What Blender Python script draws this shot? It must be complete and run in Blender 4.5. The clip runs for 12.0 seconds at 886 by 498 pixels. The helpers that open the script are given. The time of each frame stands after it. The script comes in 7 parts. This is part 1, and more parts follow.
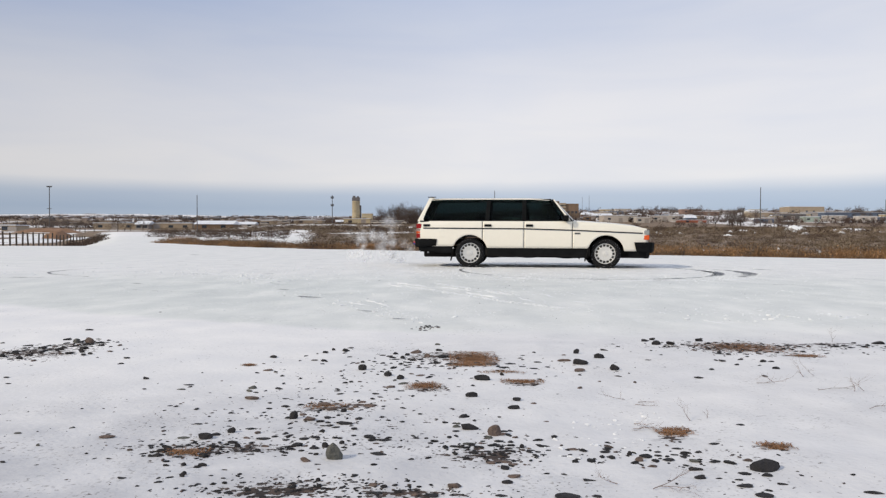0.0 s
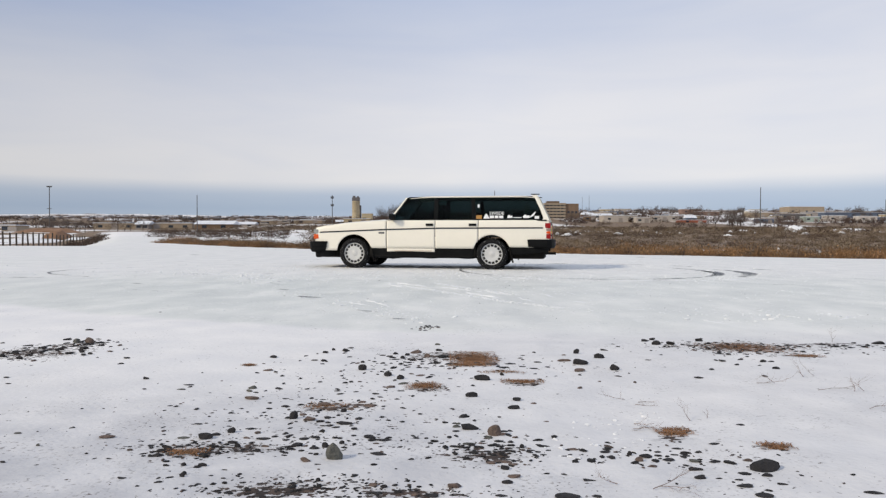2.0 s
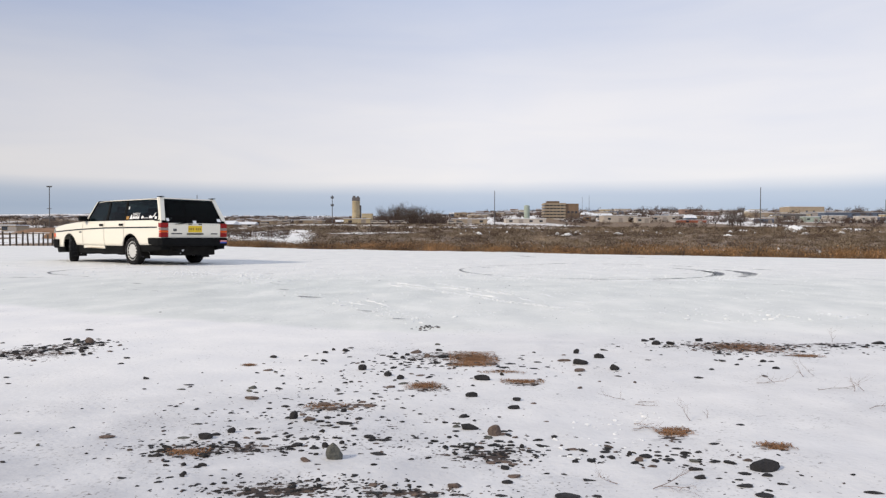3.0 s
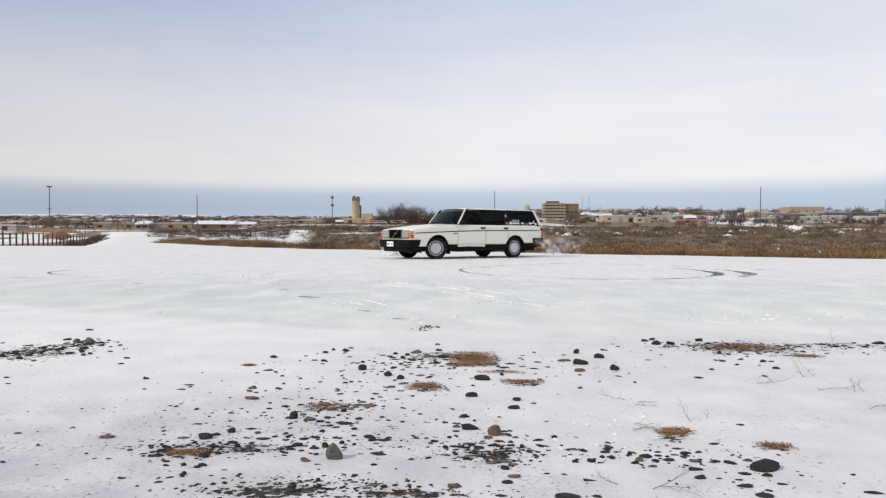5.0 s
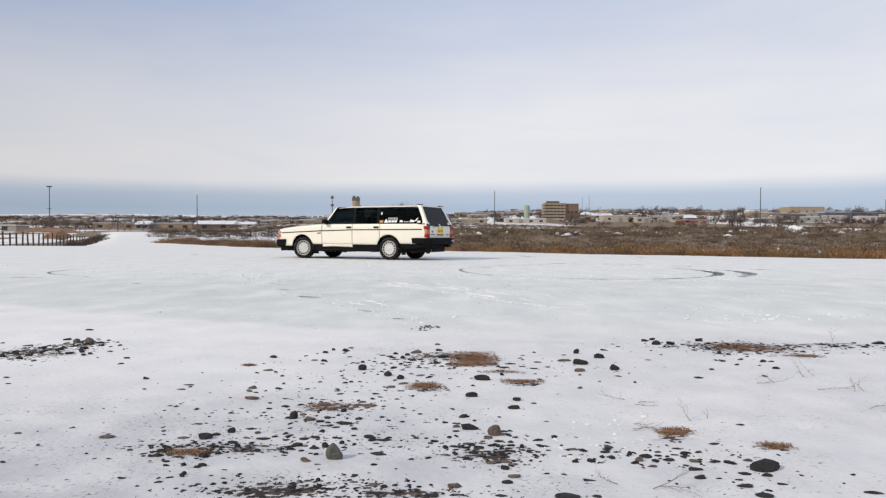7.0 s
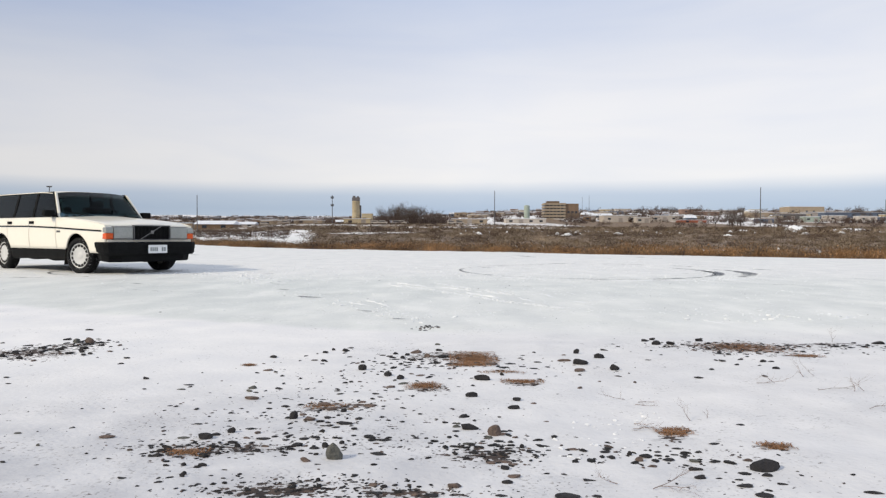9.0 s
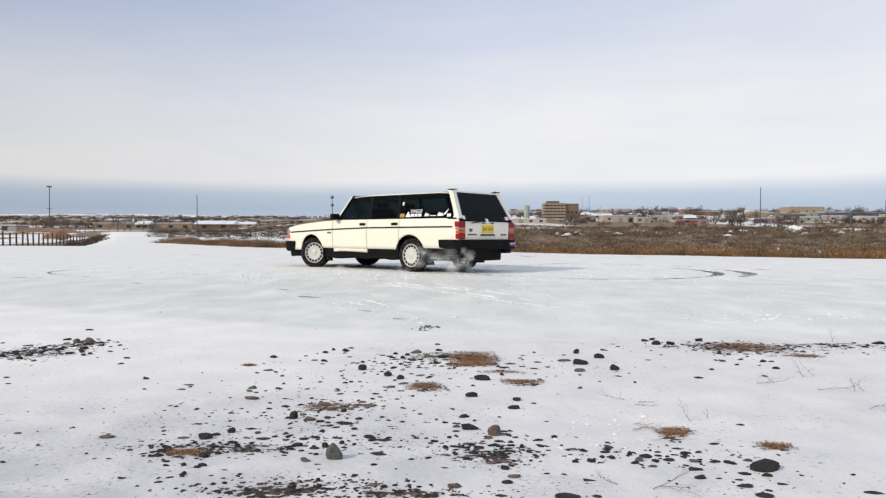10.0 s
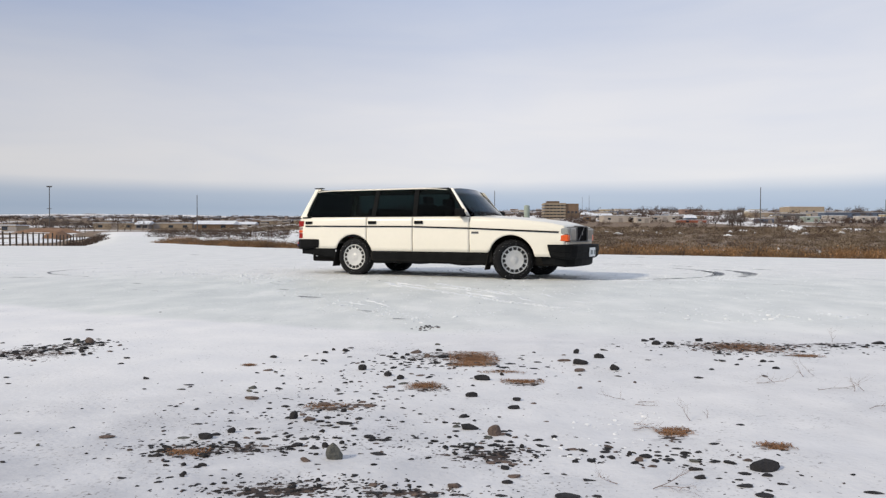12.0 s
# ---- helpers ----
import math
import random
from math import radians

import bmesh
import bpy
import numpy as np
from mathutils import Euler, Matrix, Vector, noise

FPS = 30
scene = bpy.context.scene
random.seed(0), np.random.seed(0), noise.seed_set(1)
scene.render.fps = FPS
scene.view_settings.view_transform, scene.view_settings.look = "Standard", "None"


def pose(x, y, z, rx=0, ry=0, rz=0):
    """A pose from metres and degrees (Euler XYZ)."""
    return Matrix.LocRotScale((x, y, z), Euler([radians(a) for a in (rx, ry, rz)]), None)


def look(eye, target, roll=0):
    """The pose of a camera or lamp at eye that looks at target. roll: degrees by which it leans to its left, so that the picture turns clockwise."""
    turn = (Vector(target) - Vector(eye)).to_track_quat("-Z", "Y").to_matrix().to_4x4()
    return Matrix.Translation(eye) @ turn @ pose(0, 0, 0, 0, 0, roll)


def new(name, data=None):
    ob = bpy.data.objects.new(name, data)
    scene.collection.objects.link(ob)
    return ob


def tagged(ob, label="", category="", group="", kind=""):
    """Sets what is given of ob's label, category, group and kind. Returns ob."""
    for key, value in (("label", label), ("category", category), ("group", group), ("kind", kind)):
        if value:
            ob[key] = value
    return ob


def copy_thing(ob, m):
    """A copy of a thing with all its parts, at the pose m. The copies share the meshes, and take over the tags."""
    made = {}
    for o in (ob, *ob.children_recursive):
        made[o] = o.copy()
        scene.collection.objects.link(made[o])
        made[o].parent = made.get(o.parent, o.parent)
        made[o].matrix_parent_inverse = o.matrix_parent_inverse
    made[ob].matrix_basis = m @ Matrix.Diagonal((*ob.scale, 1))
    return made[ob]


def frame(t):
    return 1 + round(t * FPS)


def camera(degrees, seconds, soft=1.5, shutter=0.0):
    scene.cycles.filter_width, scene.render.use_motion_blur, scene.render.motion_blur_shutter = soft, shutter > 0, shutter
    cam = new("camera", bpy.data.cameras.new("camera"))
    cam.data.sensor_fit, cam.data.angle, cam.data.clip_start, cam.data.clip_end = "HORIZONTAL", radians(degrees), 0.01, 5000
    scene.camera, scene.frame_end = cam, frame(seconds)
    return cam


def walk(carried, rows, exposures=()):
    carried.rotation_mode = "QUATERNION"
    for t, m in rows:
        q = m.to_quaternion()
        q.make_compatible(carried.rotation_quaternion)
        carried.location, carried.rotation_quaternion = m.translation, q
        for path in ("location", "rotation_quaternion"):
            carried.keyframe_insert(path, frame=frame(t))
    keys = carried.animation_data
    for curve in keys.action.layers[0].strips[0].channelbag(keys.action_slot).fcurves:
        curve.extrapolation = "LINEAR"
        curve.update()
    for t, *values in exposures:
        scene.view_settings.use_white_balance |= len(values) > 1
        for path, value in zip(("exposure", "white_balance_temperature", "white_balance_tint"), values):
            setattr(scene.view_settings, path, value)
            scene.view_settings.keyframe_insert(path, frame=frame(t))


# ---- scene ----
# ---------------------------------------------------------------- camera
cam = camera(64.19, 12.0, 1.3)
EYE = (0.0, 0.0, 0.640)
VIEW = look(EYE, (0.0, 50.0, 0.640 - 50.0 * 0.0200), 0.20)
walk(cam, [(0.0, VIEW), (12.0, VIEW)],
     exposures=[(0.0, 0.02, 6540, 10), (0.5, 0.07, 6590, 10), (1.0, 0.12, 6560, 10), (1.5, -0.01, 6510, 10), (2.0, -0.01, 6500, 10), (2.6, 0.0, 6500, 10), (3.0, 0.11, 6590, 11), (5.0, 0.13, 6620, 9.5),
                (5.5, 0.0, 6500, 9.5), (6.5, 0.05, 6520, 10), (7.2, 0.03, 6510, 10), (8.8, 0.16, 6590, 9), (10.0, 0.13, 6590, 9), (10.6, 0.17, 6590, 8.5), (11.5, 0.20, 6590, 9), (12.0, 0.0, 6500, 10)])

# ---------------------------------------------------------------- sky and sun
SUN_AZ, SUN_EL = radians(-152.0), radians(32.0)   # azimuth from +x, counter-clockwise
world = bpy.data.worlds.new("overcast_sky")
scene.world = world
world.use_nodes = True
wn, wl = world.node_tree.nodes, world.node_tree.links
wn.clear()


def wnode(kind, **props):
    n = wn.new(kind)
    for k, v in props.items():
        if k == "op":
            n.operation = v
        elif k == "blend":
            n.blend_type = v
    return n


w_out = wnode("ShaderNodeOutputWorld")
w_bg = wnode("ShaderNodeBackground")
w_sky = wnode("ShaderNodeTexSky")
w_sky.sky_type, w_sky.sun_disc = "NISHITA", False
w_sky.sun_elevation, w_sky.sun_rotation = SUN_EL, radians(90.0) - SUN_AZ
w_sky.dust_density, w_sky.altitude = 2.0, 1300
w_geo = wnode("ShaderNodeTexCoord")
w_sep = wnode("ShaderNodeSeparateXYZ")
wl.new(w_geo.outputs["Generated"], w_sep.inputs[0])
# cloud deck: a gradient by height with soft streaks
w_map = wnode("ShaderNodeMapping")
w_map.inputs["Scale"].default_value = (1.0, 1.0, 5.0)
wl.new(w_geo.outputs["Generated"], w_map.inputs[0])
w_noise = wnode("ShaderNodeTexNoise")
w_noise.inputs["Scale"].default_value = 2.2
w_noise.inputs["Detail"].default_value = 5.0
wl.new(w_map.outputs[0], w_noise.inputs["Vector"])
w_off = wnode("ShaderNodeMath", op="MULTIPLY_ADD")
wl.new(w_noise.outputs["Fac"], w_off.inputs[0])
w_off.inputs[1].default_value, w_off.inputs[2].default_value = 1.0, -0.5
w_lean = wnode("ShaderNodeMath", op="MULTIPLY_ADD")
wl.new(w_sep.outputs["X"], w_lean.inputs[0])
w_lean.inputs[1].default_value = -1.1
wl.new(w_off.outputs[0], w_lean.inputs[2])
w_one = wnode("ShaderNodeMath", op="MULTIPLY_ADD")
wl.new(w_sep.outputs["Z"], w_one.inputs[0])
wl.new(w_lean.outputs[0], w_one.inputs[1])
w_one.inputs[2].default_value = 1.0
w_add = wnode("ShaderNodeMath", op="MULTIPLY")
wl.new(w_sep.outputs["Z"], w_add.inputs[0])
wl.new(w_one.outputs[0], w_add.inputs[1])
w_ramp = wnode("ShaderNodeValToRGB")
RAMP = [(0.0, (0.52, 0.60, 0.72)), (0.036, (0.41, 0.50, 0.645)), (0.056, (0.50, 0.57, 0.69)), (0.075, (0.82, 0.81, 0.83)), (0.17, (0.80, 0.80, 0.84)),
        (0.26, (0.64, 0.68, 0.79)), (0.35, (0.44, 0.53, 0.74)), (0.6, (0.62, 0.67, 0.78)), (1.0, (0.6, 0.65, 0.75))]
for i, (p, c) in enumerate(RAMP):
    e = w_ramp.color_ramp.elements[i] if i < 2 else w_ramp.color_ramp.elements.new(p)
    e.position, e.color = p, (*c, 1)
wl.new(w_add.outputs[0], w_ramp.inputs[0])
w_scale = wnode("ShaderNodeMix")
w_scale.data_type = "RGBA"
w_skys = wnode("ShaderNodeVectorMath", op="SCALE")
w_skys.inputs["Scale"].default_value = 0.10
wl.new(w_sky.outputs[0], w_skys.inputs[0])
w_scale.inputs[0].default_value = 0.90
wl.new(w_skys.outputs[0], w_scale.inputs[6])
wl.new(w_ramp.outputs[0], w_scale.inputs[7])
# thin wisps drawn out along the cloud deck
w_turn = wnode("ShaderNodeMapping")
w_turn.inputs["Rotation"].default_value = (0.0, radians(14.0), 0.0)
w_turn.inputs["Scale"].default_value = (1.6, 1.0, 9.0)
wl.new(w_geo.outputs["Generated"], w_turn.inputs[0])
w_fine = wnode("ShaderNodeTexNoise")
w_fine.inputs["Scale"].default_value, w_fine.inputs["Detail"].default_value = 2.4, 9.0
w_fine.inputs["Distortion"].default_value = 0.5
wl.new(w_turn.outputs[0], w_fine.inputs["Vector"])
w_wisp = wnode("ShaderNodeValToRGB")
for i, (p, c) in enumerate([(0.30, (0.955, 0.97, 1.0)), (0.68, (1.04, 1.03, 1.015))]):
    w_wisp.color_ramp.elements[i].position, w_wisp.color_ramp.elements[i].color = p, (*c, 1)
wl.new(w_fine.outputs["Fac"], w_wisp.inputs[0])
w_mul = wnode("ShaderNodeMix", blend="MULTIPLY")
w_mul.data_type = "RGBA"
w_mul.inputs[0].default_value = 1.0
wl.new(w_scale.outputs[2], w_mul.inputs[6])
wl.new(w_wisp.outputs[0], w_mul.inputs[7])
# the cloud is thicker towards the west
w_west = wnode("ShaderNodeMapRange")
w_west.inputs["From Min"].default_value, w_west.inputs["From Max"].default_value = -0.6, 0.05
w_west.inputs["To Min"].default_value, w_west.inputs["To Max"].default_value = 0.80, 1.0
wl.new(w_sep.outputs["X"], w_west.inputs["Value"])
w_thick = wnode("ShaderNodeVectorMath", op="SCALE")
wl.new(w_mul.outputs[2], w_thick.inputs[0])
wl.new(w_west.outputs[0], w_thick.inputs["Scale"])
wl.new(w_thick.outputs[0], w_bg.inputs["Color"])
w_bg.inputs["Strength"].default_value = 1.0
wl.new(w_bg.outputs[0], w_out.inputs[0])

sun_data = bpy.data.lights.new("sun", "SUN")
sun_data.energy, sun_data.angle, sun_data.color = 2.35, radians(4.0), (1.0, 0.88, 0.69)
sun = new("sun", sun_data)
to_sun = Vector((math.cos(SUN_EL) * math.cos(SUN_AZ), math.cos(SUN_EL) * math.sin(SUN_AZ), math.sin(SUN_EL)))
sun.matrix_world = look(to_sun * 50, (0, 0, 0))


# ---------------------------------------------------------------- helpers of this scene
def part(name, bm, material, parent=None, label="", smooth=False, kind=""):
    me = bpy.data.meshes.new(name)
    bm.to_mesh(me)
    bm.free()
    if smooth:
        for p in me.polygons:
            p.use_smooth = True
    me.materials.append(material)
    ob = new(name, me)
    if parent:
        ob.parent = parent
    return tagged(ob, label, kind=kind)


def mesh_part(name, verts, faces, material, parent=None, label="", smooth=False, kind="", closed=True):
    me = bpy.data.meshes.new(name)
    if closed:
        bm = bmesh.new()
        bv = [bm.verts.new(v) for v in verts]
        for f in faces:
            bm.faces.new([bv[i] for i in f])
        bmesh.ops.recalc_face_normals(bm, faces=bm.faces[:])
        bm.to_mesh(me)
        bm.free()
    else:
        me.from_pydata(verts, [], faces)
        me.update()
    if smooth:
        for p in me.polygons:
            p.use_smooth = True
    me.materials.append(material)
    ob = new(name, me)
    if parent:
        ob.parent = parent
    return tagged(ob, label, kind=kind)


def box_bm(bm, x0, x1, y0, y1, z0, z1, bevel=0.0):
    m = Matrix.LocRotScale(((x0 + x1) / 2, (y0 + y1) / 2, (z0 + z1) / 2), None, (x1 - x0, y1 - y0, z1 - z0))
    vs = bmesh.ops.create_cube(bm, size=1.0, matrix=m)["verts"]
    if bevel:
        es = {e for v in vs for e in v.link_edges}
        bmesh.ops.bevel(bm, geom=list(es), offset=bevel, segments=2, affect="EDGES", profile=0.6)
    return bm


def box(*a, **k):
    return box_bm(bmesh.new(), *a, **k)


def material(name, color, rough=0.6, metal=0.0, spec=0.5, noise_scale=0.0, vary=0.0, bump=0.0, bump_scale=20.0, fine=0.0,
             coat=0.0, island=0.0, second=None):
    """A surface with colour varied at two scales and a fine relief, in metres of the object's own space."""
    m = bpy.data.materials.new(name)
    m.use_nodes = True
    nt = m.node_tree
    b = nt.nodes["Principled BSDF"]
    b.inputs["Base Color"].default_value = (*color, 1)
    b.inputs["Roughness"].default_value = rough
    b.inputs["Metallic"].default_value = metal
    b.inputs["Specular IOR Level"].default_value = spec
    b.inputs["Coat Weight"].default_value = coat
    tc = nt.nodes.new("ShaderNodeTexCoord")
    last = None
    if vary or second:
        n1 = nt.nodes.new("ShaderNodeTexNoise")
        n1.inputs["Scale"].default_value = noise_scale
        n1.inputs["Detail"].default_value = 6
        nt.links.new(tc.outputs["Object"], n1.inputs["Vector"])
        n2 = nt.nodes.new("ShaderNodeTexNoise")
        n2.inputs["Scale"].default_value = noise_scale * 13
        n2.inputs["Detail"].default_value = 3
        nt.links.new(tc.outputs["Object"], n2.inputs["Vector"])
        av = nt.nodes.new("ShaderNodeMath")
        av.operation = "MULTIPLY_ADD"
        nt.links.new(n2.outputs["Fac"], av.inputs[0])
        av.inputs[1].default_value = 0.45
        half = nt.nodes.new("ShaderNodeMath")
        half.operation = "MULTIPLY"
        half.inputs[1].default_value = 0.55
        nt.links.new(n1.outputs["Fac"], half.inputs[0])
        nt.links.new(half.outputs[0], av.inputs[2])
        ramp = nt.nodes.new("ShaderNodeValToRGB")
        lo = tuple(max(0.0, c * (1 - vary)) for c in color)
        hi = second if second else tuple(min(1.0, c * (1 + vary)) for c in color)
        ramp.color_ramp.elements[0].position, ramp.color_ramp.elements[0].color = 0.36, (*lo, 1)
        ramp.color_ramp.elements[1].position, ramp.color_ramp.elements[1].color = 0.64, (*hi, 1)
        nt.links.new(av.outputs[0], ramp.inputs[0])
        last = ramp.outputs[0]
    if island:
        gi = nt.nodes.new("ShaderNodeNewGeometry")
        hsv = nt.nodes.new("ShaderNodeHueSaturation")
        mr = nt.nodes.new("ShaderNodeMapRange")
        mr.inputs["To Min"].default_value, mr.inputs["To Max"].default_value = 1 - island, 1 + island
        nt.links.new(gi.outputs["Random Per Island"], mr.inputs["Value"])
        nt.links.new(mr.outputs[0], hsv.inputs["Value"])
        if last:
            nt.links.new(last, hsv.inputs["Color"])
        else:
            hsv.inputs["Color"].default_value = (*color, 1)
        last = hsv.outputs[0]
    if last:
        nt.links.new(last, b.inputs["Base Color"])
    if bump:
        n3 = nt.nodes.new("ShaderNodeTexNoise")
        n3.inputs["Scale"].default_value = bump_scale
        n3.inputs["Detail"].default_value = 5
        nt.links.new(tc.outputs["Object"], n3.inputs["Vector"])
        bp = nt.nodes.new("ShaderNodeBump")
        bp.inputs["Strength"].default_value = bump
        bp.inputs["Distance"].default_value = 0.02
        nt.links.new(n3.outputs["Fac"], bp.inputs["Height"])
        nt.links.new(bp.outputs[0], b.inputs["Normal"])
    return m


def smoothstep(a, b, x):
    t = min(1.0, max(0.0, (x - a) / (b - a)))
    return t * t * (3 - 2 * t)


def lerp_table(table, v):
    if v <= table[0][0]:
        return table[0][1]
    for (a, p), (b, q) in zip(table, table[1:]):
        if v <= b:
            return p + (q - p) * (v - a) / (b - a)
    return table[-1][1]


# ---------------------------------------------------------------- the ground: one sheet to the horizon
RISE = [(24, 0.0), (34, 0.05), (45, 0.16), (70, 0.60), (120, 1.35), (200, 2.6), (400, 5.8), (800, 16.0), (1600, 37.0), (2600, 64.0), (4200, 105.0)]
SLOPE = [(430, 0.0), (520, 1.2), (600, 3.0), (700, 5.5), (900, 10.5), (1300, 14.0), (1900, 8.0), (2600, 0.0)]
EDGE = [(-60, 50), (-27, 46.0), (-17.5, 42.0), (-15.2, 39.5), (-12, 36.0), (-9, 32.5), (-5, 29.3), (0, 27.0), (6, 23.6), (12.4, 19.8), (25, 13.0), (60, -6)]


def edge_y(x):
    return lerp_table(EDGE, x)


def snow_at(x, y):
    """1 on the snow-covered lot and the track leading away, 0 in the brush."""
    e = y - edge_y(x) + 0.8 * noise.noise(Vector((x * 0.35, y * 0.35, 3.0)))
    lot = 1.0 - smoothstep(-0.3, 0.6, e)
    road_x = -15.5 - (y - 34) * 0.44 + 1.5 * noise.noise(Vector((y * 0.05, 0.0, 7.0)))
    half = 3.4 + max(0, y - 34) * 0.02
    road = 1.0 - smoothstep(half - 0.8, half + 0.8, abs(x - road_x)) if 30 < y < 220 else 0.0
    west = smoothstep(2.0, 9.0, road_x - half - x) * smoothstep(0.40, 0.50, 0.5 + 0.5 * noise.noise(Vector((x * 0.09, y * 0.03, 1.0)))) if 36 < y < 300 else 0.0
    strip = smoothstep(205, 222, y) * smoothstep(275, 250, y) * smoothstep(-0.03, 0.0, x / max(y, 1.0)) * smoothstep(0.20, 0.17, x / max(y, 1.0))
    patch = smoothstep(0.36, 0.52, noise.noise(Vector((x * 0.05, y * 0.025, 11.0)))) * smoothstep(40, 60, y)
    far = smoothstep(160, 300, y) * smoothstep(-0.05, 0.25, noise.noise(Vector((x * 0.012, y * 0.006, 5.0))))
    q = x / max(y, 1.0)
    yards = 0.9 * smoothstep(520, 560, y) * smoothstep(1500, 1100, y) * smoothstep(-0.04, 0.04, q) * smoothstep(-0.25, 0.0, noise.noise(Vector((x * 0.02, y * 0.012, 31.0))))
    left = smoothstep(4.0, 7.0, e) * smoothstep(-0.14, -0.22, q) * smoothstep(-0.50, -0.45, q) * (1 - smoothstep(100, 170, y))
    return max(lot, road, strip * 0.9, yards, west * 0.95, patch * (0.9 if q < 0.15 else 0.3), far * (0.55 + 0.4 * smoothstep(1200, 1900, y)), (0.52 + 0.35 * noise.noise(Vector((x * 0.006, y * 0.010, 8.0)))) * smoothstep(1700, 2200, y), left * 0.9)


def ground_z(x, y):
    z = lerp_table(RISE, y)
    q = x / max(y, 1.0)
    if q < -0.2:
        z *= 1 - 0.55 * smoothstep(-0.2, -0.34, q) * smoothstep(80, 140, y) * (1 - smoothstep(450, 1000, y))
    if q < -0.46 and 34 < y < 160:
        z += smoothstep(-0.46, -0.515, q) * lerp_table([(34, 0.0), (42, -0.35), (50, -0.61), (70, -1.2), (88, -1.72), (112, -1.4), (160, 0.0)], y)
    if y > 60:
        k = smoothstep(60, 400, y)
        z += y * 0.0022 * smoothstep(1600, 3200, y) * math.exp(-((q + 0.48) / 0.13) ** 2)
        z += k * (1.2 + y * 0.0022) * noise.noise(Vector((x * 0.008, y * 0.004, 2.0)))
    if q > -0.10 and 430 < y < 2600:       # the built-up slope to the east
        z += smoothstep(-0.10, 0.12, q) * lerp_table(SLOPE, y)
    e = y - edge_y(x)
    if e > 0 and y < 200:
        z += 0.10 * min(1, e) * noise.noise(Vector((x * 0.5, y * 0.4, 4.0)))
    if y < 9:
        near = smoothstep(9.0, 4.5, y)
        z += near * (0.012 * noise.noise(Vector((x * 0.9, y * 0.9, 8.0))) + 0.010 * noise.noise(Vector((x * 2.7, y * 2.7, 9.0))) + 0.004 * noise.noise(Vector((x * 8.0, y * 8.0, 3.0))))
    return z


def axis(lo, hi, centre, first, growth):
    """Coordinates from lo to hi, close together round the centre and wider apart far off."""
    up, v, s = [centre], centre, first
    while v < hi:
        v, s = v + s, s * growth
        up.append(min(v, hi))
    down, v, s = [], centre, first
    while v > lo:
        v, s = v - s, s * growth
        down.append(max(v, lo))
    return down[::-1] + up


# ---------------------------------------------------------------- the estate car
PAINT = material("cream_white_paint", (0.86, 0.815, 0.70), 0.30, noise_scale=1.2, vary=0.015, coat=0.35)
PLASTIC = material("black_plastic", (0.009, 0.0095, 0.010), 0.65, spec=0.05, noise_scale=6, vary=0.35, bump=0.08, bump_scale=90)
GRIME = material("grimy_underbody", (0.012, 0.011, 0.010), 0.9, spec=0.2, noise_scale=7, vary=0.5, bump=0.4, bump_scale=25)
RUBBER = material("tyre_rubber_with_snow", (0.010, 0.010, 0.011), 0.85, spec=0.2, noise_scale=5, vary=0.3, bump=0.5, bump_scale=60)
CAP = material("silver_white_wheel_cover", (0.60, 0.60, 0.585), 0.38, metal=0.1, noise_scale=9, vary=0.10)
SLOT = material("dark_slot", (0.02, 0.02, 0.02), 0.8, noise_scale=20, vary=0.3)
CHROME = material("chrome_trim", (0.75, 0.75, 0.76), 0.15, metal=1.0, noise_scale=30, vary=0.05)
SEAT = material("dark_upholstery", (0.03, 0.03, 0.035), 0.95, noise_scale=8, vary=0.3)
AMBER = material("amber_lens", (0.68, 0.095, 0.014), 0.35, spec=0.3, noise_scale=40, vary=0.15, coat=0.1)
RED = material("red_lens", (0.28, 0.010, 0.010), 0.38, spec=0.2, noise_scale=40, vary=0.15, coat=0.05)
LENS = material("clear_headlamp_lens", (0.34, 0.35, 0.33), 0.16, metal=0.25, noise_scale=4, vary=0.14, coat=0.4)
CLEARLENS = material("smoky_clear_lens", (0.30, 0.22, 0.19), 0.25, noise_scale=40, vary=0.2, coat=0.4)
YELLOW = material("yellow_plate", (0.80, 0.55, 0.02), 0.45, noise_scale=15, vary=0.12)
WHITE_PLATE = material("white_plate", (0.75, 0.77, 0.78), 0.45, noise_scale=15, vary=0.08)
FRONT_INK = material("faded_plate_ink", (0.22, 0.25, 0.25), 0.6, noise_scale=20, vary=0.1)
REAR_INK = material("brown_plate_ink", (0.34, 0.22, 0.02), 0.6, noise_scale=20, vary=0.1)
DECAL = material("white_vinyl", (0.85, 0.85, 0.85), 0.5, noise_scale=20, vary=0.05)
DECAL_OCHRE = material("ochre_vinyl", (0.45, 0.23, 0.05), 0.5, noise_scale=20, vary=0.15)
DECAL_RED = material("red_vinyl", (0.75, 0.05, 0.06), 0.5, noise_scale=20, vary=0.15)
DECAL_BLUE = material("blue_vinyl", (0.06, 0.10, 0.45), 0.5, noise_scale=20, vary=0.15)
DULL = material("dull_grey_trim", (0.20, 0.20, 0.20), 0.40, metal=0.6, noise_scale=20, vary=0.2)
BADGE = material("grey_badge", (0.10, 0.10, 0.10), 0.4, metal=0.5, noise_scale=20, vary=0.2)


def tinted_glass(name, tint, ior):
    m = bpy.data.materials.new(name)
    m.use_nodes = True
    b = m.node_tree.nodes["Principled BSDF"]
    b.inputs["Base Color"].default_value = (*tint, 1)
    b.inputs["Roughness"].default_value = 0.02
    b.inputs["Transmission Weight"].default_value = 1.0
    b.inputs["IOR"].default_value = ior
    return m


